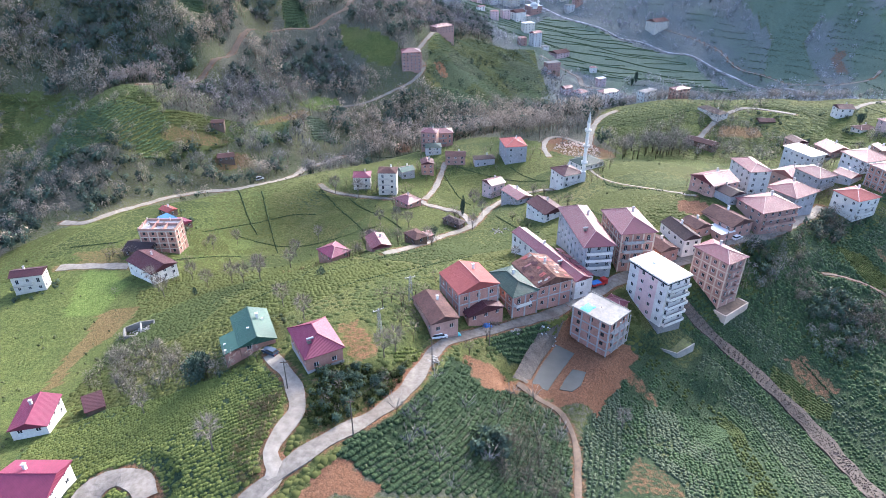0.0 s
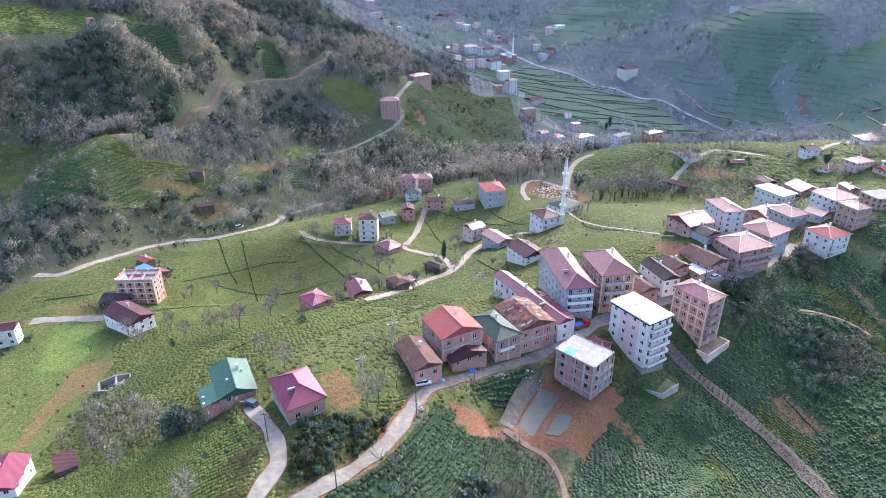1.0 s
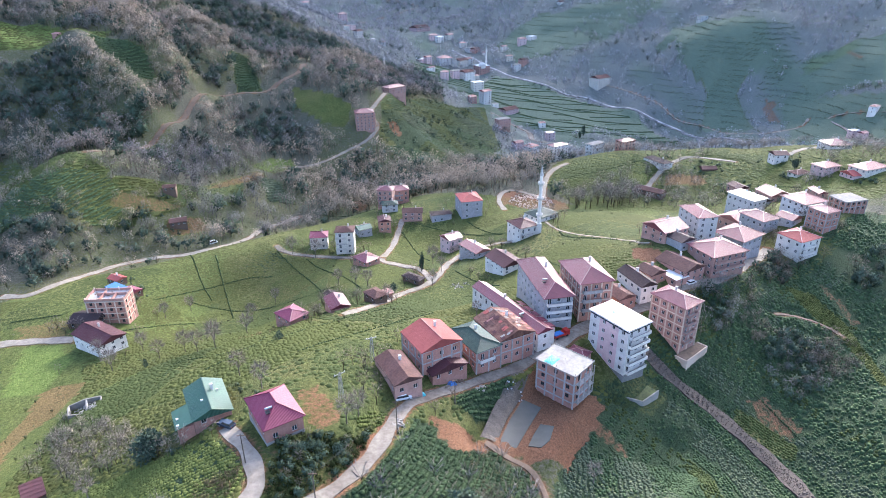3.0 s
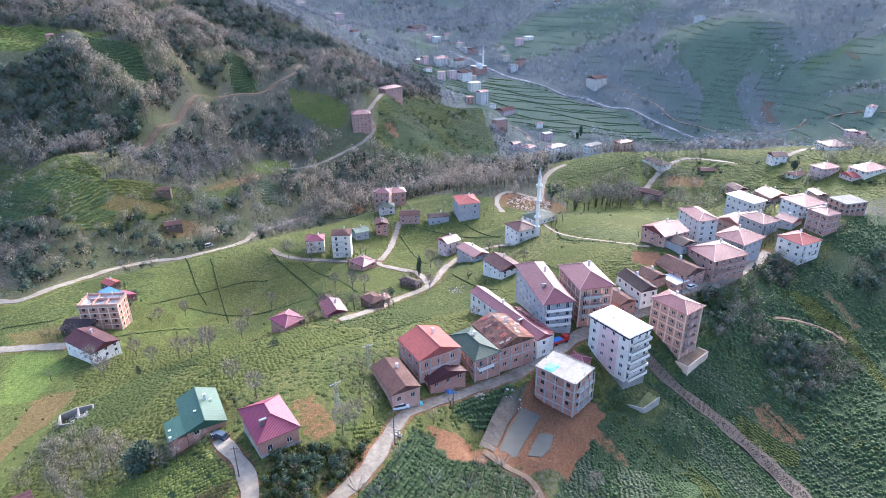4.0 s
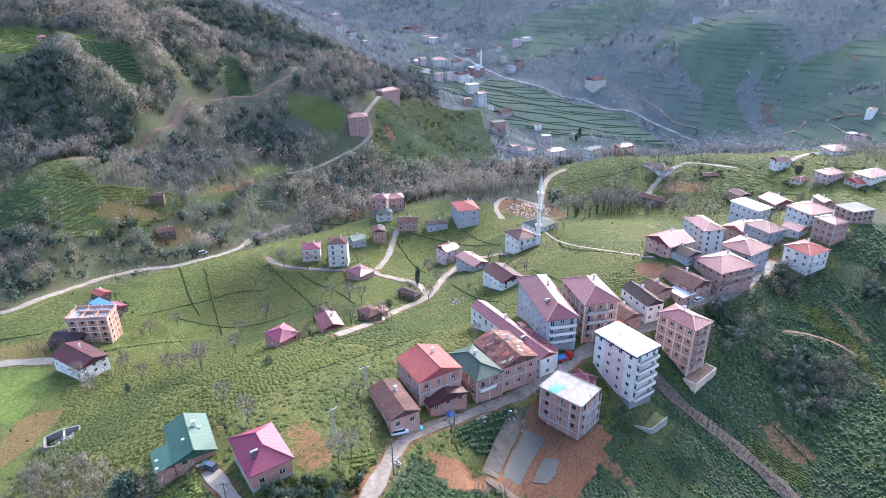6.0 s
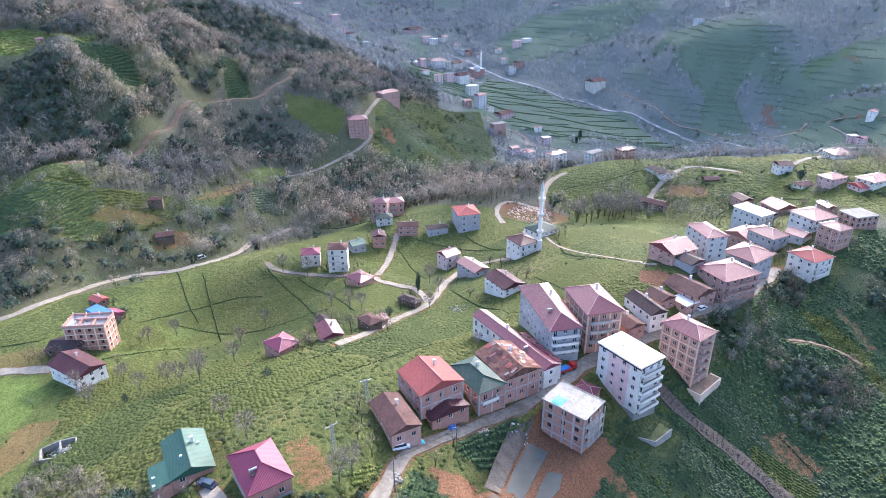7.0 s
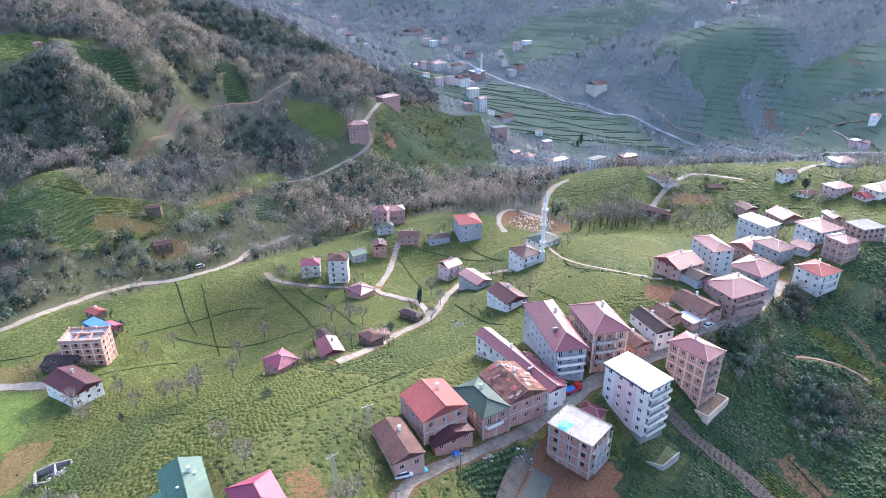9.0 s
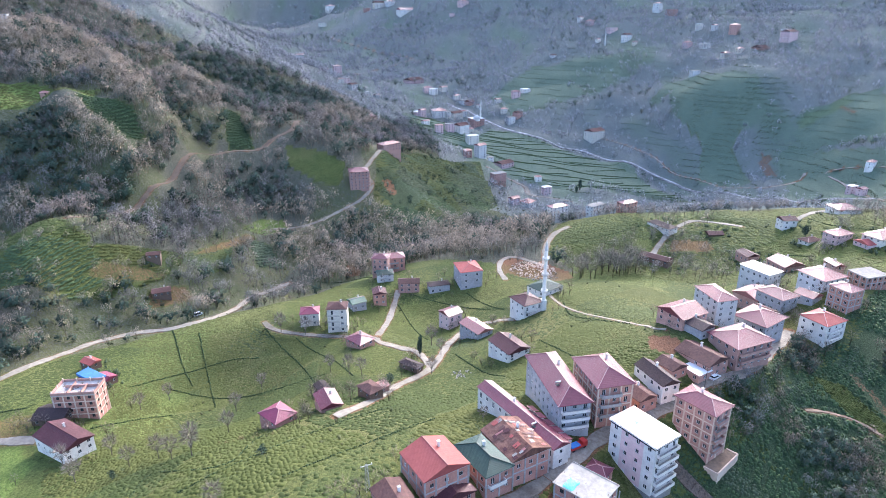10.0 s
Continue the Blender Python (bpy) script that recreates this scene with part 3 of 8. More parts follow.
PAINT = {
    "white": material("white_plaster", (0.76, 0.73, 0.68), (0.63, 0.6, 0.55), 1.2, 0.8, 0.02),
    "cream": material("cream_plaster", (0.66, 0.62, 0.54), (0.55, 0.5, 0.42), 1.2, 0.8, 0.02),
    "pinkwall": material("pink_plaster", (0.62, 0.46, 0.44), (0.54, 0.38, 0.37), 1.2, 0.8, 0.02),
    "greywall": material("grey_render", (0.40, 0.40, 0.41), (0.30, 0.30, 0.31), 1.0, 0.9, 0.03),
    "bluewall": material("pale_grey_plaster", (0.60, 0.60, 0.58), (0.5, 0.5, 0.48), 1.0, 0.85, 0.02),
    "brick": material("hollow_brick", (0.48, 0.25, 0.19), (0.36, 0.19, 0.15), 2.6, 0.92, 0.05, stain=0.3),
    "paleb": material("pale_brick", (0.47, 0.28, 0.23), (0.37, 0.22, 0.18), 2.6, 0.92, 0.05, stain=0.3),
    "concrete": material("raw_concrete", (0.42, 0.40, 0.38), (0.30, 0.29, 0.28), 1.4, 0.92, 0.04),
    "tanframe": material("tan_concrete", (0.62, 0.50, 0.40), (0.54, 0.42, 0.33), 1.4, 0.92, 0.04),
    "stone": material("rubble_stone", (0.26, 0.25, 0.24), (0.14, 0.14, 0.14), 2.5, 0.95, 0.12),
    "stonebank": material("rough_stone_bank", (0.145, 0.125, 0.10), (0.065, 0.055, 0.045), 2.6, 0.95, 0.3, stain=0.4),
    "timber": material("weathered_boards", (0.20, 0.13, 0.09), (0.10, 0.07, 0.05), 3.0, 0.9, 0.05),
    "magenta": material("magenta_sheet_metal", (0.195, 0.034, 0.068), (0.158, 0.028, 0.056), 0.8, 0.55, 0.01, ribs=1.1, stain=0.12, gloss=0.35),
    "maroon": material("maroon_sheet_metal", (0.17, 0.036, 0.052), (0.13, 0.028, 0.04), 0.8, 0.36, 0.01, ribs=1.1, stain=0.15, gloss=0.5),
    "darkred": material("dark_maroon_tiles", (0.092, 0.035, 0.04), (0.06, 0.025, 0.029), 2.0, 0.55, 0.03, ribs=1.6, gloss=0.15),
    "red": material("red_sheet_metal", (0.37, 0.105, 0.09), (0.30, 0.082, 0.072), 0.8, 0.75, 0.01, ribs=1.1, stain=0.15, gloss=0.15),
    "salmon": material("faded_red_sheet_metal", (0.29, 0.11, 0.10), (0.23, 0.09, 0.082), 0.8, 0.38, 0.01, ribs=1.1, stain=0.15, gloss=0.5),
    "green": material("green_sheet_metal", (0.032, 0.098, 0.066), (0.024, 0.074, 0.05), 0.8, 0.55, 0.01, ribs=1.1, stain=0.15),
    "darkgreen": material("dark_green_sheet_metal", (0.02, 0.05, 0.042), (0.014, 0.036, 0.031), 0.8, 0.65, 0.01, ribs=1.1, gloss=0.25),
    "rust": material("rusty_brown_roof", (0.15, 0.08, 0.068), (0.085, 0.05, 0.046), 1.2, 0.8, 0.03, ribs=1.3, stain=0.4, gloss=0.1),
    "patchy": material("patched_rusty_sheets", (0.27, 0.15, 0.11), (0.10, 0.045, 0.04), 0.5, 0.85, 0.03, ribs=1.3, stain=0.5, gloss=0.1),
    "dark": material("dark_tiles", (0.07, 0.045, 0.045), (0.04, 0.03, 0.03), 1.5, 0.7, 0.03, ribs=1.6, gloss=0.15),
    "whiteroof": material("white_membrane", (0.80, 0.80, 0.79), (0.7, 0.7, 0.69), 0.6, 0.5, 0.01, stain=0.08),
    "slab": material("pale_concrete_slab", (0.34, 0.32, 0.285), (0.23, 0.22, 0.20), 0.7, 0.95, 0.02, stain=0.4, gloss=0.15),
    "pale": material("pale_pink_ridge_metal", (0.42, 0.24, 0.24), (0.36, 0.2, 0.2), 1.0, 0.4, 0.01),
    "frame": material("white_window_frame", (0.7, 0.7, 0.7), (0.6, 0.6, 0.6), 2.0, 0.5, 0.01),
    "darkframe": material("dark_opening", (0.05, 0.045, 0.04), (0.03, 0.03, 0.03), 2.0, 0.8, 0.01),
    "turf": material("rough_turf", (0.13, 0.15, 0.05), (0.06, 0.075, 0.03), 1.3, 0.95, 0.2, stain=0.5),
    "steel": material("galvanised_steel", (0.45, 0.46, 0.47), (0.33, 0.34, 0.35), 3.0, 0.5, 0.01, metal=0.6),
    "blue": material("blue_tarpaulin", (0.05, 0.20, 0.50), (0.03, 0.13, 0.38), 1.0, 0.5, 0.08),
    "cyan": material("turquoise_tarpaulin", (0.09, 0.46, 0.50), (0.07, 0.38, 0.44), 1.0, 0.7, 0.08),
    "asphalt": material("worn_road", (0.26, 0.232, 0.195), (0.145, 0.125, 0.10), 0.8, 0.95, 0.08, stain=0.5),
    "concrete_road": material("pale_concrete_road", (0.31, 0.275, 0.225), (0.19, 0.165, 0.13), 0.5, 0.95, 0.05, stain=0.35),
    "track": material("earth_track", (0.185, 0.13, 0.09), (0.11, 0.08, 0.056), 0.7, 0.98, 0.1),
    "pebbles": material("stony_path", (0.125, 0.10, 0.08), (0.045, 0.036, 0.029), 1.6, 0.98, 0.2),
    "gravelbed": material("river_gravel", (0.19, 0.19, 0.19), (0.10, 0.10, 0.10), 0.15, 0.95, 0.2),
    "water": material("grey_water", (0.105, 0.112, 0.10), (0.08, 0.086, 0.077), 0.3, 0.5, 0.005, stain=0.3, gloss=0.12),
    "rubbish": material("scattered_litter", (0.6, 0.6, 0.62), (0.4, 0.4, 0.42), 2.0, 0.7, 0.02),
    "foam": material("white_water", (0.75, 0.76, 0.76), (0.10, 0.11, 0.11), 0.16, 0.7, 0.1, gloss=0.2),
    "bark": material("grey_bark", (0.17, 0.14, 0.115), (0.09, 0.075, 0.06), 6.0, 0.95, 0.04),
    "carblue": material("blue_car_paint", (0.035, 0.055, 0.085), (0.03, 0.048, 0.075), 1.0, 0.25, 0.0, stain=0.05),
    "carwhite": material("white_car_paint", (0.72, 0.73, 0.74), (0.68, 0.69, 0.7), 1.0, 0.3, 0.0, stain=0.05),
    "carred": material("red_truck_paint", (0.50, 0.035, 0.03), (0.42, 0.03, 0.025), 1.0, 0.35, 0.0, stain=0.1),
    "rubber": material("black_rubber", (0.02, 0.02, 0.02), (0.015, 0.015, 0.015), 3.0, 0.8, 0.01),
}


def glass_material():
    m = bpy.data.materials.new("window_glass")
    m.use_nodes = True
    b = m.node_tree.nodes["Principled BSDF"]
    b.inputs["Base Color"].default_value = (0.03, 0.035, 0.04, 1)
    b.inputs["Roughness"].default_value = 0.08
    return m


GLASS = glass_material()
LEAF = {
    "tea": foliage("tea_leaves", (0.029, 0.050, 0.025), (0.062, 0.095, 0.042)),
    "tea_deep": foliage("deep_green_tea_leaves", (0.023, 0.040, 0.020), (0.050, 0.077, 0.034)),
    "tea_grey": foliage("grey_green_tea_leaves", (0.045, 0.062, 0.038), (0.085, 0.105, 0.062)),
    "tea_light": foliage("light_tea_leaves", (0.0504, 0.0621, 0.0171), (0.0828, 0.0945, 0.0279)),
    "tea_bright": foliage("bright_green_tea_leaves", (0.072, 0.09, 0.024), (0.125, 0.145, 0.042)),
    "tea_mid": foliage("mid_green_tea_leaves", (0.0378, 0.0513, 0.0171), (0.063, 0.0801, 0.0261)),
    "tea_olive": foliage("olive_tea_leaves", (0.054, 0.0621, 0.018), (0.0864, 0.0936, 0.0288)),
    "evergreen": foliage("evergreen_leaves", (0.0495, 0.0748, 0.055), (0.11, 0.154, 0.11)),
    "shrub": foliage("shrub_leaves", (0.05, 0.06, 0.035), (0.13, 0.14, 0.075)),
    "laurel": foliage("laurel_leaves", (0.055, 0.085, 0.055), (0.12, 0.165, 0.105)),
    "bare": foliage("bare_twigs", (0.2203, 0.1865, 0.1559), (0.3955, 0.339, 0.2825), 0.9, 0.12),
    # Pale warm tone: sun on the wooded ribs put into the twig colour.
    "bare_sunlit": foliage("sunlit_bare_twigs", (0.324, 0.258, 0.1896), (0.54, 0.444, 0.336), 0.9, 0.12),
    "bare_shrub": foliage("bare_shrub_twigs", (0.135, 0.11, 0.088), (0.27, 0.225, 0.18), 0.9, 0.12),
    # Dark tone: shade of the folds put in; elsewhere simply darker grey trees.
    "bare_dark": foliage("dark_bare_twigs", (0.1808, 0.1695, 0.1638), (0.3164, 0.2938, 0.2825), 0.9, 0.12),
    # Paler and bluer than the near twigs: distance haze put into the colour.
    "bare_hazy": foliage("hazy_bare_twigs", (0.2808, 0.284, 0.2916), (0.4644, 0.4644, 0.4698), 0.9, 0.12),
    "dry": foliage("dry_stalks", (0.16, 0.11, 0.07), (0.34, 0.25, 0.16), 0.9),
}


# ---- builders ----
def mesh_of(name, verts, faces, mats, slots=None):
    me = bpy.data.meshes.new(name)
    me.from_pydata([tuple(v) for v in verts], [], [tuple(f) for f in faces])
    for mt in mats if isinstance(mats, (list, tuple)) else [mats]:
        me.materials.append(mt)
    if slots is not None:
        me.polygons.foreach_set("material_index", slots)
    me.update()
    return me


def put(name, me, parent=None, at=None, label=""):
    ob = new(name, me)
    if parent is not None:
        ob.parent = parent
    if at is not None:
        ob.matrix_basis = at
    if label:
        ob["label"] = label
    return ob


def thing(name, m, label, category, group="", kind=""):
    ob = new(name)
    ob.matrix_basis = m
    ob.empty_display_size = 0.5
    return tagged(ob, label, category, group, kind)


class Shape:
    """Gathers corners and faces for one mesh."""

    def __init__(self):
        self.v, self.f = [], []

    def face(self, *points):
        k = len(self.v)
        self.v += [tuple(p) for p in points]
        self.f.append(tuple(range(k, k + len(points))))

    def box(self, x0, y0, z0, x1, y1, z1):
        k = len(self.v)
        self.v += [(x, y, z) for z in (z0, z1) for x, y in ((x0, y0), (x1, y0), (x1, y1), (x0, y1))]
        self.f += [tuple(k + i for i in q) for q in ((3, 2, 1, 0), (4, 5, 6, 7), (0, 1, 5, 4), (1, 2, 6, 5), (2, 3, 7, 6), (3, 0, 4, 7))]
        return self

    def prism(self, ring, z0, z1):
        k, n = len(self.v), len(ring)
        self.v += [(x, y, z0) for x, y in ring] + [(x, y, z1) for x, y in ring]
        self.f += [tuple(range(k + n - 1, k - 1, -1)), tuple(range(k + n, k + 2 * n))]
        self.f += [(k + i, k + (i + 1) % n, k + n + (i + 1) % n, k + n + i) for i in range(n)]
        return self

    def bar(self, a, b, r, sides=4, taper=1.0):
        a, b = Vector(a), Vector(b)
        q = (b - a).to_track_quat("Z", "Y")
        k = len(self.v)
        for p, rad in ((a, r), (b, r * taper)):
            for i in range(sides):
                g = 2 * math.pi * (i + 0.5) / sides
                self.v.append(tuple(p + q @ Vector((rad * math.cos(g), rad * math.sin(g), 0))))
        for i in range(sides):
            j = (i + 1) % sides
            self.f.append((k + i, k + j, k + sides + j, k + sides + i))
        self.f.append(tuple(k + sides + i for i in range(sides)))
        self.f.append(tuple(k + sides - 1 - i for i in range(sides)))
        return self

    def tube(self, points, r, sides=3):
        """A thin round line through points, in one piece."""
        k = len(self.v)
        for i, p in enumerate(points):
            q = (Vector(points[min(i + 1, len(points) - 1)]) - Vector(points[max(i - 1, 0)])).to_track_quat("Z", "Y")
            self.v += [tuple(Vector(p) + q @ Vector((r * math.cos(2 * math.pi * j / sides), r * math.sin(2 * math.pi * j / sides), 0))) for j in range(sides)]
        for i in range(len(points) - 1):
            for j in range(sides):
                m = (j + 1) % sides
                self.f.append((k + i * sides + j, k + i * sides + m, k + (i + 1) * sides + m, k + (i + 1) * sides + j))
        return self

    def lathe(self, rings, sides=12, cx=0.0, cy=0.0):
        k = len(self.v)
        for r, z in rings:
            self.v += [(cx + r * math.cos(2 * math.pi * i / sides), cy + r * math.sin(2 * math.pi * i / sides), z) for i in range(sides)]
        for n in range(len(rings) - 1):
            for i in range(sides):
                j = (i + 1) % sides
                self.f.append((k + n * sides + i, k + n * sides + j, k + (n + 1) * sides + j, k + (n + 1) * sides + i))
        self.f.append(tuple(k + (len(rings) - 1) * sides + i for i in range(sides)))
        return self

    def mesh(self, name, mat):
        return mesh_of(name, self.v, self.f, mat)


def part(name, shape, mat, parent, label="", at=None):
    return put(name, shape.mesh(name, mat), parent, at, label)


SHARED = {}


def window_mesh(w, h, dark):
    """A window's frame and its pane, made once for each size."""
    key = (round(w, 2), round(h, 2), dark)
    if key not in SHARED:
        b = 0.07
        s = Shape()
        xs, zs = (-w / 2, -w / 2 + b, -0.035, 0.035, w / 2 - b, w / 2), (0.0, b, h - b, h)
        s.v = [(px, py, pz) for py in (-0.05, 0.05) for pz in zs for px in xs]
        solid = {(i, j) for i in range(5) for j in range(3) if not (j == 1 and i in (1, 3))}
        for i, j in solid:
            q = [j * 6 + i, j * 6 + i + 1, j * 6 + i + 7, j * 6 + i + 6]
            s.f += [tuple(q), tuple(k + 24 for k in q[::-1])]
            for (di, dj), (m, n) in zip(((0, -1), (1, 0), (0, 1), (-1, 0)), ((0, 1), (1, 2), (2, 3), (3, 0))):
                if (i + di, j + dj) not in solid:
                    s.f.append((q[n], q[m], q[m] + 24, q[n] + 24))
        p = Shape().box(-w / 2 + b, -0.015, b, w / 2 - b, 0.015, h - b)
        SHARED[key] = (s.mesh("window", PAINT["darkframe" if dark else "frame"]), p.mesh("pane", GLASS))
    return SHARED[key]


def wall_side(s, a, b, z0, z1, holes, thick=0.25):
    """One outer wall from a to b (plan corners, outside on the right hand), with openings (u, z, w, h) cut through and their reveals."""
    a, b = Vector((*a, 0)), Vector((*b, 0))
    u = (b - a).normalized()
    inward = Vector((-u.y, u.x, 0))
    span = (b - a).length
    us = sorted({0.0, span} | {v for c, z, w, h in holes for v in (c - w / 2, c + w / 2)})
    zs = sorted({z0, z1} | {v for c, z, w, h in holes for v in (z, z + h)})

    def at(d, z, depth=0.0):
        return a + u * d + inward * depth + Vector((0, 0, z))

    for u0, u1 in zip(us, us[1:]):
        run = None
        for za, zb in zip(zs, zs[1:]):
            mu, mz = (u0 + u1) / 2, (za + zb) / 2
            if any(abs(mu - c) < w / 2 and z < mz < z + h for c, z, w, h in holes):
                if run is not None:
                    s.face(at(u0, run), at(u1, run), at(u1, za), at(u0, za))
                run = None
            elif run is None:
                run = za
        if run is not None:
            s.face(at(u0, run), at(u1, run), at(u1, z1), at(u0, z1))
    for c, z, w, h in holes:
        p, q = c - w / 2, c + w / 2
        s.face(at(p, z), at(q, z), at(q, z, thick), at(p, z, thick))
        s.face(at(p, z + h, thick), at(q, z + h, thick), at(q, z + h), at(p, z + h))
        s.face(at(p, z, thick), at(p, z + h, thick), at(p, z + h), at(p, z))
        s.face(at(q, z), at(q, z + h), at(q, z + h, thick), at(q, z, thick))


def roof_mesh(kind, w, d, rise, thick, mat, long_y):
    """A hipped, gabled or lean-to roof over an eave rectangle, with its own thickness and a texture run down the slope."""
    x, y = w / 2, d / 2
    base = [(-x, -y), (x, -y), (x, y), (-x, y)]
    v = [(*p, 0.0) for p in base] + [(*p, thick) for p in base]
    f = [(3, 2, 1, 0)] + [(i, (i + 1) % 4, (i + 1) % 4 + 4, i + 4) for i in range(4)]
    top = thick + rise
    if kind == "hip":
        k = min(x, y) * 0.95
        if long_y:
            v += [(0, -y + k, top), (0, y - k, top)]
            f += [(4, 5, 8), (5, 6, 9, 8), (6, 7, 9), (7, 4, 8, 9)]
        else:
            v += [(-x + k, 0, top), (x - k, 0, top)]
            f += [(4, 5, 9, 8), (5, 6, 9), (6, 7, 8, 9), (7, 4, 8)]
    elif kind == "gable":
        if long_y:
            v += [(0, -y, top), (0, y, top)]
            f += [(4, 5, 8), (5, 6, 9, 8), (6, 7, 9), (7, 4, 8, 9)]
        else:
            v += [(-x, 0, top), (x, 0, top)]
            f += [(4, 5, 9, 8), (5, 6, 9), (6, 7, 8, 9), (7, 4, 8)]
    elif kind == "lean":
        v += [(-x, y, top), (x, y, top)]
        f += [(4, 5, 9, 8), (5, 6, 9), (6, 7, 8, 9), (7, 4, 8)]
    else:
        f += [(4, 5, 6, 7)]
    me = mesh_of("roof", v, f, mat)
    uv = me.uv_layers.new(name="run")
    for poly in me.polygons:
        n = poly.normal
        flat = Vector((n.x, n.y, 0))
        along = Vector((-flat.y, flat.x, 0)).normalized() if flat.length > 0.05 else Vector((1, 0, 0))
        for li in poly.loop_indices:
            p = me.vertices[me.loops[li].vertex_index].co
            uv.data[li].uv = (p.dot(along), p.z)
    return me, v


def ridge_caps(kind, w, d, rise, thick, mat, parent, at, long_y):
    x, y, top = w / 2, d / 2, thick + rise
    if kind == "hip":
        k = min(x, y) * 0.95
        ends = [(0, -y + k), (0, y - k)] if long_y else [(-x + k, 0), (x - k, 0)]
        near = [((-x, -y), (x, -y)), ((-x, y), (x, y))] if long_y else [((-x, -y), (-x, y)), ((x, -y), (x, y))]
        lines = [(ends[0], ends[1], top)] + [(c, e, thick) for e, cs in zip(ends, near) for c in cs]
    else:
        lines = [((0, -y), (0, y), top)] if long_y else [((-x, 0), (x, 0), top)]
    for a, b, za in lines:
        if math.dist(a, b) > 0.3:
            part("ridge_cap", Shape().bar((*a, za + 0.03), (*b, top + 0.03), 0.13, 4), mat, parent, at=at)


FOOT = []


def house(name, label, x, y, zb, yaw, w, d, h, floors, wall, roof, cover, category="house", frame="", balconies="", over=0.6, rise=0.37,
          holes="FLRB", ground=None, dark=False, caps="pale", plinth="", every=3.1, size=(1.15, 1.3), extras="", group="", far=False, ridge=""):
    """A house on its eave rectangle: walls with openings cut through, windows with panes, a solid roof, balconies, a concrete frame, chimneys."""
    top = thing(name, pose(x, y, zb, 0, 0, yaw), label, category, group)
    long_y = ridge == "y" or (d >= w and ridge != "x")
    FOOT.append((x, y, yaw, w, d))
    c, s = math.cos(radians(yaw)), math.sin(radians(yaw))

    def under(lx, ly):
        return land_at(x + lx * c - ly * s, y + lx * s + ly * c) - zb

    ww, dd = w - 2 * over, d - 2 * over
    hx, hy = ww / 2, dd / 2
    corners = [(-hx, -hy), (hx, -hy), (hx, hy), (-hx, hy)]
    low = min(min(under(*p) for p in corners), 0) - 0.8
    step = h / floors
    sides = dict(F=(corners[0], corners[1]), R=(corners[1], corners[2]), B=(corners[2], corners[3]), L=(corners[3], corners[0]))
    shell = Shape()
    opened = []
    for key, (a, b) in sides.items():
        span = math.dist(a, b)
        n = max(1, int(span / every)) if key in holes else 0
        cut = []
        for fl in range(floors):
            for i in range(n):
                u = span * (i + 0.5) / n
                t = u / span
                if fl * step + 0.9 < under(a[0] + (b[0] - a[0]) * t, a[1] + (b[1] - a[1]) * t) + 0.4:
                    continue
                wide, tall, sill = size[0], size[1], fl * step + 0.9
                if key in balconies and i % 2 == 0 and (fl > 0 or "0" in balconies):
                    tall, sill = 2.0, fl * step + 0.2
                tall = min(tall, (fl + 1) * step - sill - 0.15)
                if tall > 0.4:
                    cut.append((u, sill, min(wide, span / n - 0.3), tall))
        wall_side(shell, a, b, low, h, cut)
        opened.append((a, b, cut))
    if roof == "gable":
        if long_y:
            for yy, sgn in ((-hy, 1), (hy, -1)):
                tri = [(-hx, yy, h), (hx, yy, h), (0, yy, h + rise * min(hx, w / 2))]
                shell.face(*(tri if sgn > 0 else tri[::-1]))
        else:
            for xx, sgn in ((hx, 1), (-hx, -1)):
                tri = [(xx, -hy, h), (xx, hy, h), (xx, 0, h + rise * hy)]
                shell.face(*(tri if sgn > 0 else tri[::-1]))
    part("wall", shell, PAINT[wall], top)
    part("floor_slab", Shape().box(-hx + 0.02, -hy + 0.02, h - 0.2, hx - 0.02, hy - 0.02, h - 0.02), PAINT["concrete"], top)
    if plinth:
        e = 0.06
        part("plinth", Shape().box(-hx - e, -hy - e, low, hx + e, hy + e, min(step * 0.85, 2.6) if plinth == "stone" else 0.4), PAINT[plinth], top)
    for (a, b, cut) in opened:
        turn = math.degrees(math.atan2(b[1] - a[1], b[0] - a[0]))
        span = math.dist(a, b)
        for u, z, wd, ht in cut:
            fr, pn = window_mesh(wd, ht, dark)
            px, py = a[0] + (b[0] - a[0]) * u / span, a[1] + (b[1] - a[1]) * u / span
            if far:
                put("window", pn, top, pose(px, py, z, 0, 0, turn) @ pose(0, 0.1, 0))
                continue
            o = put("window", fr, top, pose(px, py, z, 0, 0, turn) @ pose(0, 0.16, 0))
            put("pane", pn, o)
    if frame:
        e = 0.13
        for key, (a, b) in sides.items():
            turn = math.degrees(math.atan2(b[1] - a[1], b[0] - a[0]))
            span = math.dist(a, b)
            at = pose(a[0], a[1], 0, 0, 0, turn)
            for fl in range(floors):
                part("beam", Shape().box(-0.02, -e, (fl + 1) * step - 0.42, span + 0.02, 0.02, (fl + 1) * step - 0.06), PAINT[frame], top, at=at)
            n = max(1, round(span / 3.5))
            for i in range(n + 1):
                u = span * i / n
                part("column", Shape().box(u - 0.23, -e - 0.01, low, u + 0.23, 0.02, h - 0.02), PAINT[frame], top, at=at)
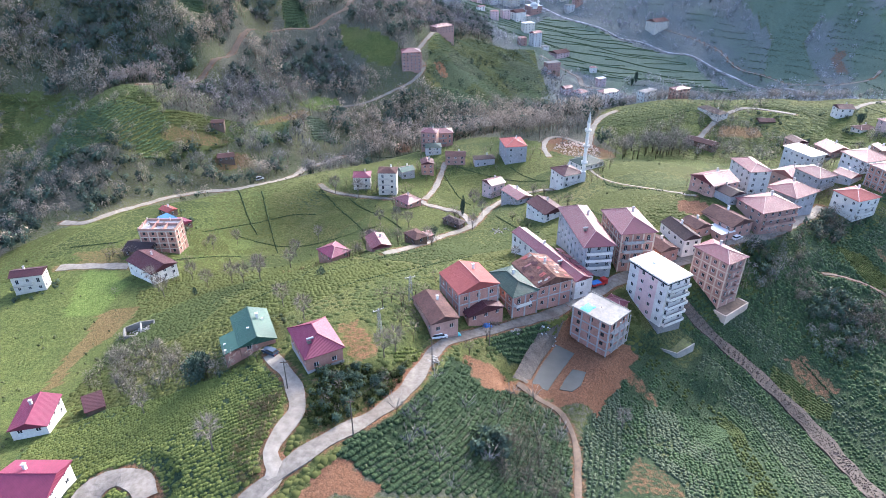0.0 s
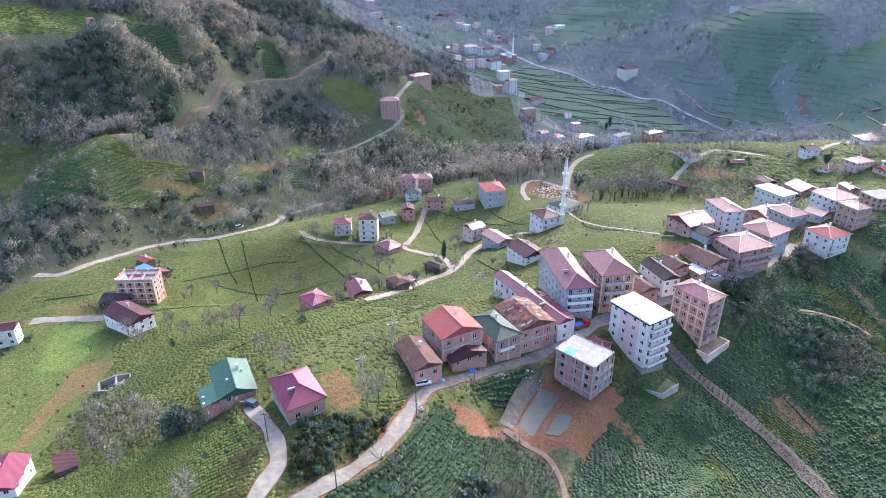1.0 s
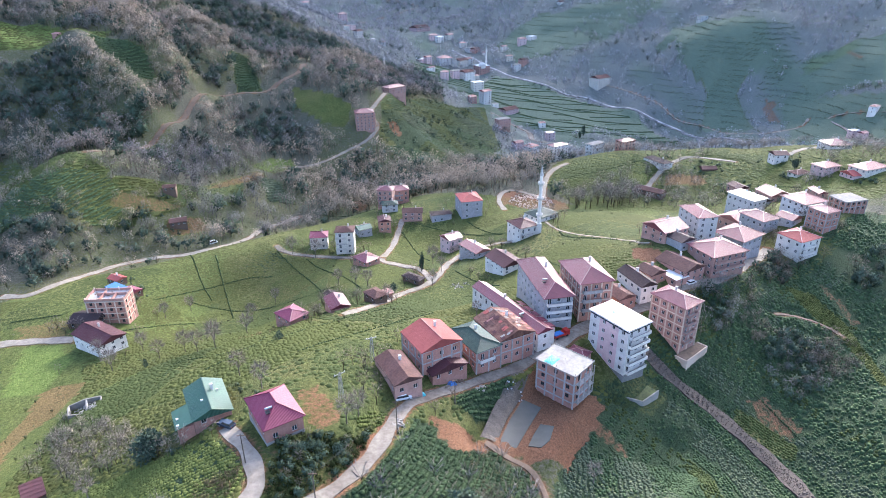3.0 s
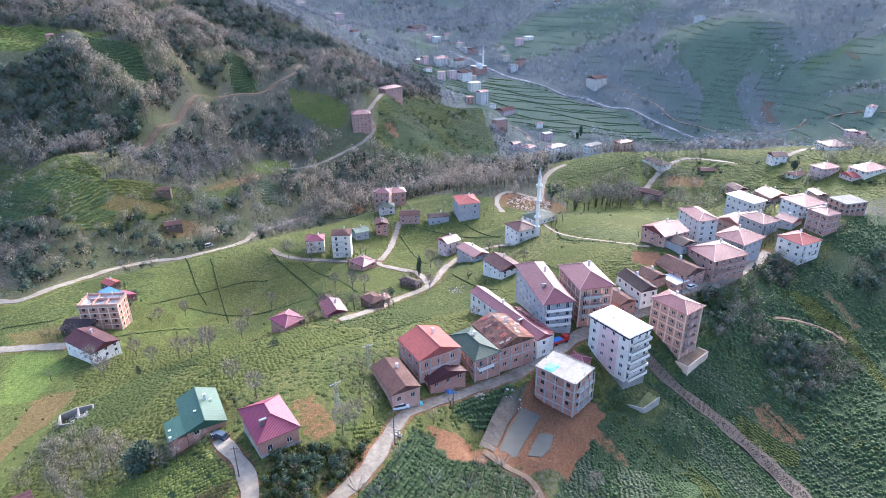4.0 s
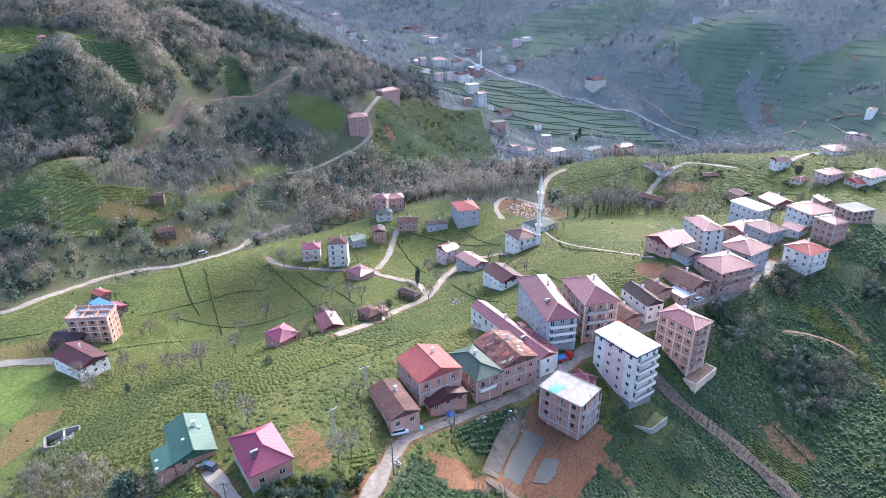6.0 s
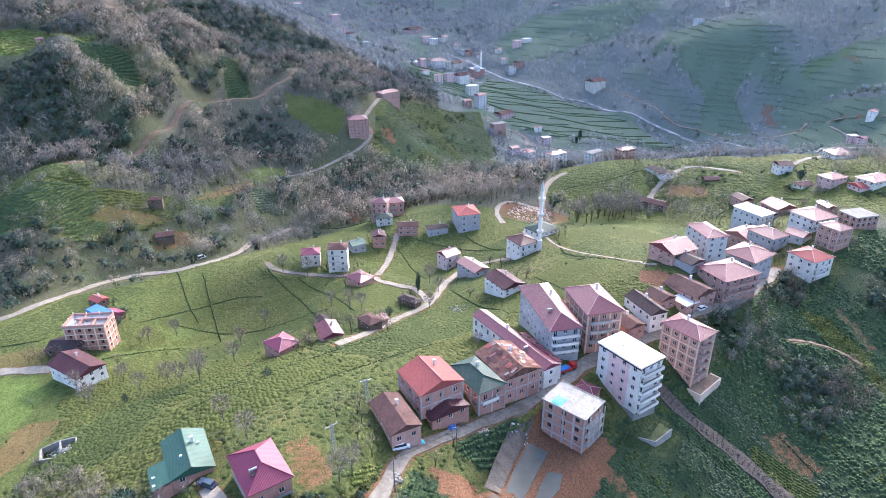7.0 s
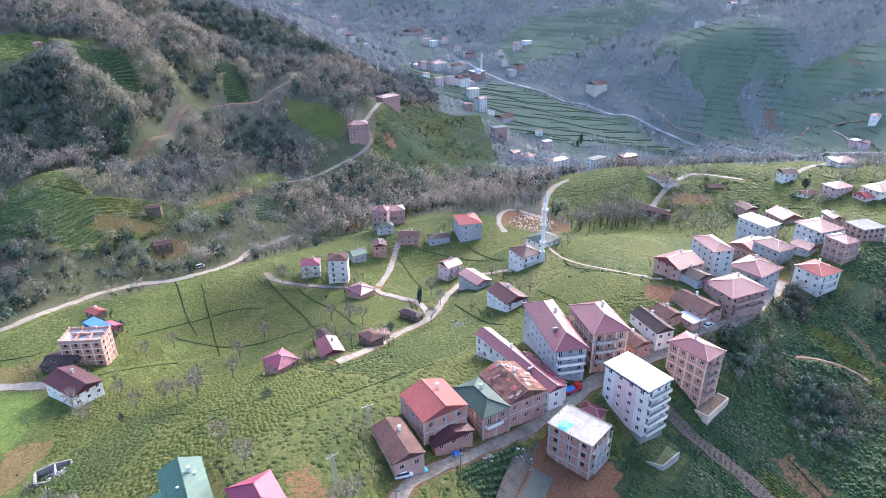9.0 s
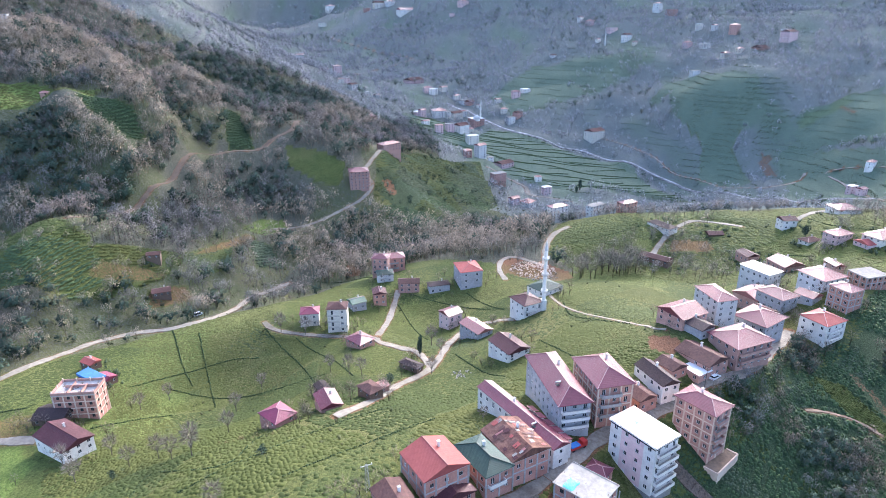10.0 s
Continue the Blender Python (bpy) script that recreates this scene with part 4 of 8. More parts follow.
    for key in balconies.replace("0", ""):
        a, b = sides[key]
        turn = math.degrees(math.atan2(b[1] - a[1], b[0] - a[0]))
        span = math.dist(a, b)
        for fl in range(1, floors):
            z = fl * step
            if z < under((a[0] + b[0]) / 2, (a[1] + b[1]) / 2) + 1:
                continue
            at = pose(a[0], a[1], z, 0, 0, turn)
            u0, u1 = span * 0.06, span * (0.94 if "wide" in extras else 0.66)
            bal = part("balcony", Shape().box(u0, -1.35, -0.16, u1, -0.08, 0.02), PAINT["concrete"], top, at=at)
            if "open" in extras:
                for u in np.linspace(u0 + 0.2, u1 - 0.2, 4):
                    part("balcony_post", Shape().box(u - 0.14, -1.3, 0.02, u + 0.14, -1.06, step - 0.16), PAINT["concrete"], bal)
                continue
            rail = Shape().prism([(u0, -0.08), (u0, -1.35), (u1, -1.35), (u1, -0.08), (u1 - 0.1, -0.08), (u1 - 0.1, -1.24), (u0 + 0.1, -1.24), (u0 + 0.1, -0.08)], 0.02, 0.95)
            part("parapet", rail, PAINT["white" if "whiterail" in extras else wall if wall != "brick" else "concrete"], bal)
    if roof != "flat":
        up = rise * d * 0.5 if roof == "lean" else rise * ((w if long_y else d) if roof == "gable" else min(w, d)) / 2
        me, _ = roof_mesh(roof, w, d, up, 0.14, PAINT[cover], long_y)
        at = pose(0, 0, h - 0.02)
        rf = put("roof", me, top, at)
        if caps and roof in ("hip", "gable"):
            ridge_caps(roof, w, d, up, 0.14, PAINT[caps], rf, None, long_y)
        if "chimney" in extras:
            cx, cy = w * 0.16, d * 0.12
            ch = part("chimney", Shape().box(cx - 0.3, cy - 0.3, h, cx + 0.3, cy + 0.3, h + up + 0.9), PAINT["white"], top)
            part("chimney_cap", Shape().box(cx - 0.42, cy - 0.42, h + up + 0.9, cx + 0.42, cy + 0.42, h + up + 1.02), PAINT["concrete"], ch)
        if "tank" in extras:
            tx, ty = -w * 0.2, -d * 0.22
            tz = h + up * 0.62
            tk = part("solar_heater", Shape().box(tx - 0.9, ty - 0.6, tz, tx + 0.9, ty + 0.5, tz + 0.12), PAINT["darkframe"], top)
            part("water_tank", Shape().bar((tx - 0.8, ty + 0.5, tz + 0.65), (tx + 0.8, ty + 0.5, tz + 0.65), 0.28, 8), PAINT["steel"], tk)
    else:
        part("roof", Shape().box(-w / 2, -d / 2, h, w / 2, d / 2, h + 0.25), PAINT[cover], top)
    return top

# ---- the ground ----
def steps(parts):
    """Grid lines from stretches of (start, end, spacing at start, spacing at end)."""
    out = []
    for a, b, s0, s1 in parts:
        v = a
        while v < b - 0.3 * s0:
            out.append(v)
            v += s0 + (s1 - s0) * (v - a) / (b - a)
    return np.array(out + [parts[-1][1]])


GX = steps([(-4200, -1200, 250, 60), (-1200, -330, 30, 6), (-330, -150, 5, 2.2), (-150, 230, 2.0, 2.0), (230, 420, 2.2, 5), (420, 1300, 6, 30), (1300, 4200, 60, 250)])
GY = steps([(-3000, -100, 300, 30), (-100, 60, 12, 2.5), (60, 260, 1.9, 1.9), (260, 480, 1.8, 3), (480, 1200, 3.2, 9), (1200, 2400, 12, 50), (2400, 4800, 70, 250)])


def build_ground():
    X, Y = np.meshgrid(GX, GY)
    x, y = X.ravel(), Y.ravel()
    z = land(x, y)
    nx, ny = len(GX), len(GY)
    i = np.arange(nx * ny).reshape(ny, nx)
    quads = np.stack([i[:-1, :-1], i[:-1, 1:], i[1:, 1:], i[1:, :-1]], -1).reshape(-1, 4)
    me = bpy.data.meshes.new("ground")
    me.vertices.add(len(x))
    me.vertices.foreach_set("co", np.c_[x, y, z].ravel())
    me.loops.add(len(quads) * 4)
    me.loops.foreach_set("vertex_index", quads.ravel())
    me.polygons.add(len(quads))
    me.polygons.foreach_set("loop_start", np.arange(0, len(quads) * 4, 4))
    me.polygons.foreach_set("loop_total", np.full(len(quads), 4))
    me.polygons.foreach_set("use_smooth", np.ones(len(quads), bool))
    me.update()
    me.validate()
    paint = me.color_attributes.new("cover", "FLOAT_COLOR", "POINT")
    rgba = np.zeros((len(x), 4))
    rgba[:, 0] = tea_cover(x, y)
    rgba[:, 1] = wood_cover(x, y)
    rgba[:, 2] = soil_cover(x, y)
    rgba[:, 3] = 1 - lawn_cover(x, y)
    paint.data.foreach_set("color", rgba.ravel())
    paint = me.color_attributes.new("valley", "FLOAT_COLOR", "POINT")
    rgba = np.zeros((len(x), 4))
    rgba[:, 0], rgba[:, 1] = valley_haze_cover(x, y)
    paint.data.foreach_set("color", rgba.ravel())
    me.materials.append(ground_material())
    return tagged(new("ground", me), "green hillside with tea gardens, grass, red soil and woods", "ground", kind="structure")


def wave(x, y, size):
    return 0.5 + 0.25 * np.sin(x / size + 1.3 * np.sin(y / size / 1.7)) + 0.25 * np.sin(y / size * 1.2 + 1.7 * np.sin(x / size / 1.4))


def streaks(x, y):
    """High on the open ribs of the far slopes, low in their wooded folds, drawn out down the slope."""
    a = np.sin(x / 31 + 1.6 * np.sin(y / 120) + 0.5 * np.sin(y / 37)) * np.sin(y / 90 + 1.9 * np.sin(x / 66))
    b = np.sin(x / 13 + 2.0 * np.sin(y / 44)) * np.sin(y / 39 + 1.4 * np.sin(x / 29))
    return 0.5 + 0.36 * a + 0.2 * b


def tea_cover(x, y):
    v = np.zeros(len(x))
    for ring in (TEA_BANK, TEA_LOW, TEA_LEFT):
        v = np.maximum(v, inside(x, y, ring))
    v = np.maximum(v, 0.5 * inside(x, y, RIDGE_TEA) * wave(x, y, 25))
    spur = inside(x, y, SPUR)
    v = np.maximum(v, spur * 0.5 * wave(x, y, 17) * (0.6 + 0.5 * wave(x + 30, y, 7)))
    v = np.maximum(v, inside(x, y, FLATS) * 0.38)
    strip = np.maximum(inside(x, y, STRIPS[0]), inside(x, y, STRIPS[1]))
    v = np.maximum(v, inside(x, y, RIGHT_SLOPE) * (1 - 0.7 * strip))
    v = np.maximum(v, inside(x + 9 * np.sin(y / 11), y + 9 * np.sin(x / 13), APT_SLOPE) * (0.4 + 0.35 * wave(x, y, 12)))
    v = np.maximum(v, inside(x, y, FAR_MEADOW) * 0.4)
    v = np.maximum(v, (1 - open_land(x, y)) * 0.36 * (streaks(x, y) > 0.5))
    v = v * (1 - 0.5 * inside(x, y, YARD_GAP))
    for ring in FAR_FIELDS:
        v = np.maximum(v, inside(x, y, ring) * 0.42)
    for ring in (TERRACE_A, TERRACE_B, KNOLL_TEA):
        v = np.maximum(v, inside(x, y, ring) * 0.6)
    v = v * (1 - 0.45 * np.maximum(inside(x, y, GREEN_BAND), inside(x, y, PALE_TEA)))
    return np.maximum(v, inside(x, y, FAR_DARK) * 0.5)


def open_land(x, y):
    v = np.zeros(len(x))
    for ring in (SPUR, RIGHT_SPUR, RIGHT_SLOPE, RIDGE_TEA, FLATS, APT_GREEN, APT_SLOPE, HILLTOP, FAR_DARK, TERRACE_A, TERRACE_B, TAN_CREST, KNOLL, KNOLL_TEA, FARMYARD, *FAR_FIELDS):
        v = np.maximum(v, inside(x, y, ring))
    return v


def wood_cover(x, y):
    far = 1 - open_land(x, y)
    thin = streaks(x, y) > 0.5
    mottled = 0.5 * np.maximum(inside(x, y, FAR_MEADOW), np.maximum(inside(x, y, FAR_RIGHT), inside(x, y, FAR_DARK)))
    return np.maximum(far * np.where(thin, 0.48, 0.66), mottled)


def valley_haze_cover(x, y):
    """The meadows and scrub on the far side of the valley, with haze put into their cool, pale colours."""
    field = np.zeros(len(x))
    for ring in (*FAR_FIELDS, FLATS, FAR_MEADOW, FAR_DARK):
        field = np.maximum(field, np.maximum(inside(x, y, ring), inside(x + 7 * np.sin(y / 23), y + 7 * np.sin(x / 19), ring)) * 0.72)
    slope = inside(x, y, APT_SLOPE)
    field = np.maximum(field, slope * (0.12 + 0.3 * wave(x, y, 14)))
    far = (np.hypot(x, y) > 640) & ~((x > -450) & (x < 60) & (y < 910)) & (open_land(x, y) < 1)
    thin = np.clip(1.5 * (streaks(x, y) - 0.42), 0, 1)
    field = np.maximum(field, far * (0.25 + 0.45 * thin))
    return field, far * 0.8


def soil_cover(x, y):
    v = np.zeros(len(x))
    for ring, much in ((SITE, 1), (DIRT_LOW, 0.8), (DIRT_R, 0.47), (DIRT_M, 0.5), (DIRT_Q, 0.7), (DIRT_BANK, 1), (DIRT_L, 0.62), (BED_L, 0.5), (DIRT_B, 0.42), (DIRT_H, 0.8), (DIRT_N, 0.8), (QUARRY, 1), (DIRT_TOP, 0.6), (TAN_CREST, 0.5), (DRY_BANK, 0.45), (FARMYARD, 0.5), (RED_TERRACE, 0.6), (SOIL_STREAK, 0.5), (SOIL_ROW, 0.45), (FAR_SOIL[0], 0.5), (FAR_SOIL[1], 0.5)):
        v = np.maximum(v, much * inside(x, y, ring))
    v = np.maximum(v, 0.34 * inside(x, y, ORCHARD))
    for half, kind, line in BEDS:
        if kind in ("asphalt", "concrete_road", "track"):
            near = (x > line[:, 0].min() - 9) & (x < line[:, 0].max() + 9) & (y > line[:, 1].min() - 9) & (y < line[:, 1].max() + 9)
            at = np.nonzero(near)[0]
            if len(at):
                d = np.sqrt(((x[at, None] - line[None, :, 0]) ** 2 + (y[at, None] - line[None, :, 1]) ** 2).min(1))
                v[at] = np.maximum(v[at], np.clip(0.66 - (d - half) / 3.5, 0, 0.66))
    return v


def lawn_cover(x, y):
    v = np.maximum(inside(x, y, LAWN_L), inside(x, y, LAWN_B))
    v = np.maximum(v, inside(x, y, SPUR) * (x < -90) * 0.3)
    v = np.maximum(v, inside(x, y, SPUR) * (y > 300) * 0.2)
    v = np.maximum(v, np.maximum(inside(x, y, APT_GREEN) * 0.5, inside(x, y, RIGHT_SPUR)) * 0.2)
    v = np.maximum(v, inside(x, y, RIDGE_TEA) * 0.1)
    v = np.maximum(v, np.maximum(inside(x, y, KNOLL), 0.4 * inside(x, y, FAR_CREST)) * 0.7)
    return np.maximum(v, inside(x, y, HILLTOP) * 0.9)


build_ground()


def build_road(half, kind, line):
    p = line
    d = np.gradient(p[:, :2], axis=0)
    d /= np.linalg.norm(d, axis=1)[:, None]
    n = np.c_[-d[:, 1], d[:, 0]]
    rows = []
    wob = 0.12 * half * np.sin(np.arange(len(p)) * 0.9) + 0.08 * half * np.sin(np.arange(len(p)) * 0.37 + 1)
    for k, drop in ((-1, -0.8), (-0.97, 0.0), (-0.4, 0.05), (0.4, 0.05), (0.97, 0.0), (1, -0.8)):
        side = k * half + np.sign(k) * wob * (abs(k) > 0.9)
        rows.append(np.c_[p[:, :2] + n * side[:, None] if np.ndim(side) else p[:, :2] + n * side, p[:, 2] + drop])
    v = np.stack(rows, 1).reshape(-1, 3)
    m = len(rows)
    f = [(r * m + c, r * m + c + 1, (r + 1) * m + c + 1, (r + 1) * m + c) for r in range(len(p) - 1) for c in range(m - 1)]
    f = [q[::-1] for q in f]
    return v, f


ROAD_WORDS = {
    "asphalt": ("road", "worn grey village road with earth verges", "road"),
    "concrete_road": ("road", "narrow pale concrete lane between the tea gardens", "road"),
    "track": ("path", "brown earth track across the slope", "path"),
    "pebbles": ("path", "stony grey-brown path down the tea slope", "path"),
    "foam": ("river", "white broken water of the valley river", "river"),
    "gravelbed": ("river_bed", "grey gravel bed of the valley river", "river bed"),
}
for half, kind, line in BEDS:
    v, f = build_road(half, kind, line + (0, 0, {"foam": 0.5, "pebbles": 0.25}.get(kind, 0)))
    nm, lb, cat = ROAD_WORDS[kind]
    tagged(new(nm, mesh_of(nm, v, f, PAINT[kind])), lb, cat, kind="structure")

# ---- houses ----
white_block = house("apartment_block", "white six-storey apartment block with a flat white roof", 65.7, 159.1, -16.6, 29, 10.4, 16.1, 18.3, 6, "white", "flat", "whiteroof", category="apartment block", balconies="F", over=0.5, extras="wide whiterail", plinth="stone")
bare_block = house("apartment_block", "unfinished brick and concrete block with a bare slab roof", 45.1, 144.3, -15.1, 43, 10.1, 13.3, 12.1, 4, "brick", "flat", "slab", category="apartment block", frame="concrete", balconies="F", over=0.5, dark=True, extras="wide open")
framed_block = house("apartment_block", "brick apartment block with tan frame and maroon roof", 90.4, 173.9, -18.0, 31, 9.9, 14.1, 16.6, 5, "paleb", "hip", "maroon", category="apartment block", frame="tanframe", balconies="F", over=0.7, extras="chimney")
house("apartment_block", "grey rendered apartment block with a maroon metal roof", 47.7, 183.3, -7.2, 7, 10.9, 29.2, 10.4, 4, "greywall", "hip", "maroon", category="apartment block", balconies="F", over=0.7, extras="wide whiterail chimney tank", rise=0.55)
house("apartment_block", "red brick apartment block with a maroon metal roof", 61.7, 182.7, -8.0, 8, 12.6, 18.3, 13.3, 4, "brick", "hip", "maroon", category="apartment block", frame="tanframe", balconies="F", over=0.8, extras="chimney", rise=0.5)
row = house("row_house", "long terraced house with a stepped maroon metal roof", 34.5, 173.5, -8.3, 27, 6.1, 35.9, 6.5, 2, "white", "gable", "maroon", balconies="L", over=0.3, extras="chimney tank", rise=0.45)
old_house = house("house", "old brick house with patched rusty roof sheets", 30.1, 159.7, -7.4, 24, 12.6, 15.5, 7.5, 2, "brick", "gable", "patchy", extras="chimney", over=0.4, frame="concrete", caps="", ridge="y")
house("house", "two-storey brick house with a dark green metal roof", 20.5, 154.0, -6.4, 27, 9.3, 15.2, 6.4, 2, "brick", "hip", "darkgreen", over=0.4, balconies="F", frame="concrete", extras="chimney whiterail", caps="darkgreen")
house("house", "brick house with a red metal gable roof", 7.4, 148.4, -2.6, 26, 13.1, 12.7, 7.3, 2, "brick", "gable", "red", extras="chimney", over=0.4, caps="salmon", frame="concrete", ridge="y")
house("house", "low brick house with a dark brown roof", 10.4, 144.2, -4.1, 27, 11.9, 8.2, 2.5, 1, "brick", "gable", "darkred", extras="chimney", over=0.4, caps="", ridge="y")
house("house", "low brick house with a rusty brown roof", -2.1, 136.4, -0.4, 23, 8.2, 14.0, 3.5, 1, "paleb", "gable", "rust", extras="chimney", over=0.3, caps="")
house("house", "brick bungalow with a bright magenta metal roof", -29.5, 113.7, 6.6, 29, 9.5, 13.2, 4.0, 1, "brick", "hip", "magenta", over=0.5, caps="magenta", extras="tank", plinth="concrete", rise=0.55)
house("house", "white two-storey house with a dark maroon roof", 44.4, 240.3, -21.3, 26, 11.3, 14.5, 4.0, 2, "white", "gable", "darkred", balconies="F", over=0.4, extras="chimney", caps="darkred")
house("house", "white house with a dark brown tiled roof", 83.9, 192.3, -9.4, 16, 7.3, 14.7, 6.2, 2, "white", "gable", "dark", extras="chimney", over=0.3, caps="dark", rise=0.5)
house("house", "small brick house with a brown roof", 75.1, 186.1, -9.3, 23, 8.0, 10.3, 3.9, 1, "brick", "gable", "rust", extras="chimney", over=0.3, caps="")
house("apartment_block", "brick block with a pink metal roof over open balconies", 121.5, 209.1, -9.2, 18, 17.5, 14.6, 8.5, 3, "paleb", "hip", "maroon", category="apartment block", balconies="F", over=0.7, extras="wide chimney")
house("apartment_block", "white four-storey block with a pink metal roof", 126.7, 237.5, -7.0, 7, 9.8, 15.9, 9.9, 4, "bluewall", "hip", "maroon", category="apartment block", over=0.5, every=3.6)
house("house", "old house with a maroon metal roof", 108.0, 226.9, -3.4, 22, 13.4, 13.2, 4.9, 2, "paleb", "gable", "maroon", extras="chimney", over=0.4)
house("hut", "small old hut with a dark roof among the low houses", -29.4, 226.8, -26.3, 30, 5.0, 6.0, 2.5, 1, "timber", "gable", "dark", category="hut", over=0.4, caps="")
house("shed", "small shed with a salmon metal roof", -7.3, 219.6, -22.3, 30, 5.5, 5.0, 2.4, 1, "paleb", "gable", "salmon", category="shed", over=0.3, caps="")
house("house", "old house with a dark mossy tiled roof", 109.8, 219.1, -4.1, 26, 8.3, 11.8, 4.2, 1, "greywall", "gable", "dark", extras="chimney", over=0.5, caps="")
house("house", "long brick building with a rusty brown roof", 104.8, 203.5, -8.8, 27, 11.6, 14.4, 5.1, 2, "paleb", "gable", "rust", extras="chimney", over=0.4, caps="")
house("house", "small brick building with a flat white roof", 100.4, 197.5, -8.7, 24, 6.7, 7.6, 3.1, 1, "paleb", "flat", "whiteroof", over=0.3)
house("house", "small brick house with a reddish brown roof", 91.7, 198.8, -7.6, 25, 7.9, 8.2, 3.7, 1, "brick", "gable", "rust", extras="chimney", over=0.3, caps="")
house("house", "grey house with a wide pink hipped roof", 143.2, 232.0, -12.8, 30, 16.0, 14.7, 7.4, 2, "greywall", "hip", "maroon", extras="chimney", over=0.9)
house("house", "grey rendered house with a bright flat metal roof", 181.8, 293.9, -20.0, 22, 10.6, 17.2, 7.8, 2, "bluewall", "hip", "whiteroof", extras="chimney", over=0.5, rise=0.16, caps="")
house("house", "grey house with a maroon hipped roof", 170.2, 262.0, -17.6, 21, 11.7, 14.2, 7.1, 2, "greywall", "hip", "maroon", extras="chimney", balconies="F", over=0.6)
house("house", "brick house with a pale pink metal roof", 166.6, 273.3, -20.1, 26, 14.0, 13.5, 4.3, 1, "paleb", "gable", "salmon", extras="chimney", over=0.5)
house("house", "grey house with a large pale pink hipped roof", 197.7, 272.1, -12.5, 16, 15.4, 15.0, 5.9, 2, "bluewall", "hip", "salmon", extras="chimney", balconies="F", over=0.8)
house("house", "white three-storey house with a red metal roof", 171.6, 233.5, -17.9, 21, 13.0, 12.4, 9.5, 3, "white", "hip", "red", extras="chimney", over=0.4, balconies="F", rise=0.35)
house("house", "narrow red brick house with a pink roof", 192.7, 250.1, -13.5, 19, 9.3, 10.3, 10.1, 3, "brick", "hip", "maroon", extras="chimney", over=0.4, frame="concrete")
house("house", "low house with a maroon metal roof", 184.0, 260.5, -14.3, 26, 8.6, 9.1, 3.3, 1, "greywall", "gable", "maroon", extras="chimney", over=0.4)
house("house", "brick house with a maroon metal roof", 220.5, 294.2, -15.9, 0, 5.7, 9.9, 4.6, 2, "paleb", "gable", "maroon", extras="chimney", balconies="F", over=0.4)
house("house", "brick house with a pink metal gable roof", 212.0, 318.4, -23.9, 9, 13.6, 13.9, 3.6, 1, "paleb", "gable", "salmon", extras="chimney", over=0.4)
house("house", "unfinished dark brick house", 219.2, 270.4, -11.8, 10, 13.2, 10.8, 5.3, 2, "brick", "flat", "slab", over=0.3, frame="concrete", dark=True)
house("house", "cream four-storey house with a brown hipped roof", -28.5, 296.4, -36.4, -2, 10.1, 9.0, 12.2, 4, "cream", "hip", "rust", extras="chimney", balconies="F", over=0.4, caps="")
house("house", "cream three-storey house with a magenta metal roof", -43.0, 304.4, -36.5, 3, 9.7, 9.0, 6.4, 2, "cream", "hip", "magenta", extras="chimney", balconies="F", over=0.4, caps="magenta")
house("house", "house with a white and green metal roof", -20.9, 321.9, -38.2, 27, 8.5, 8.0, 4.1, 1, "greywall", "gable", "green", extras="chimney", over=0.4)
house("house", "brick house with a pink hipped roof", -17.0, 271.2, -31.1, 43, 9.2, 10.9, 2.5, 1, "brick", "hip", "maroon", extras="chimney", balconies="F", over=0.5)
house("house", "tall brick house with a pink metal roof", -0.4, 379.1, -41.8, 8, 13.2, 10.0, 9.8, 3, "brick", "hip", "maroon", extras="chimney", over=0.5, balconies="F")
house("house", "brick house with a pink metal roof", -8.1, 370.3, -42.1, -12, 10.4, 9.0, 13.4, 4, "paleb", "hip", "maroon", extras="chimney", balconies="F", over=0.5)
house("house", "pale house with a dull green roof", -6.0, 357.5, -38.5, 5, 10.1, 8.0, 4.7, 2, "bluewall", "hip", "darkgreen", extras="chimney", over=0.4, caps="")
house("house", "old house with a maroon and grey metal roof", 7.4, 343.0, -38.7, -2, 12.4, 8.0, 5.3, 2, "paleb", "gable", "rust", extras="chimney", over=0.4)
house("house", "old low house with a dark roof", 24.0, 341.1, -39.4, 10, 12.8, 7.0, 4.6, 1, "greywall", "hip", "dark", extras="chimney", over=0.5, caps="")
house("house", "grey unplastered house with a red metal roof", 41.3, 346.4, -38.0, 9, 13.4, 16.0, 10.5, 3, "greywall", "hip", "red", extras="chimney", over=0.4, caps="salmon", every=5)
house("house", "small brick house with a maroon roof", -9.0, 329.7, -39.2, 6, 7.6, 8.0, 6.2, 2, "brick", "gable", "darkred", extras="chimney", over=0.4)
house("house", "pale pink house with a maroon roof", 26.9, 302.5, -40.3, 32, 9.3, 9.2, 7.1, 2, "pinkwall", "gable", "maroon", balconies="F", over=0.4, extras="chimney")
house("house", "low house with a salmon red metal roof", 35.9, 274.7, -29.8, 30, 9.2, 14.5, 2.7, 1, "greywall", "gable", "salmon", extras="chimney", over=0.4, caps="")
house("house", "white house with a dark maroon hipped roof", 61.3, 285.1, -26.2, 24, 11.6, 12.7, 6.6, 2, "white", "hip", "darkred", over=0.6, balconies="F", caps="darkred", extras="chimney")
house("mosque", "white village mosque with a green hipped roof", 76.5, 309.3, -27.1, 33, 14.8, 12.2, 2.9, 1, "white", "hip", "darkgreen", category="mosque", over=0.4, caps="")
house("hut", "old wooden hut with a dark roof", 4.8, 240.8, -26.9, 48, 5.0, 10.1, 2.5, 1, "timber", "hip", "dark", category="hut", over=0.5, caps="")
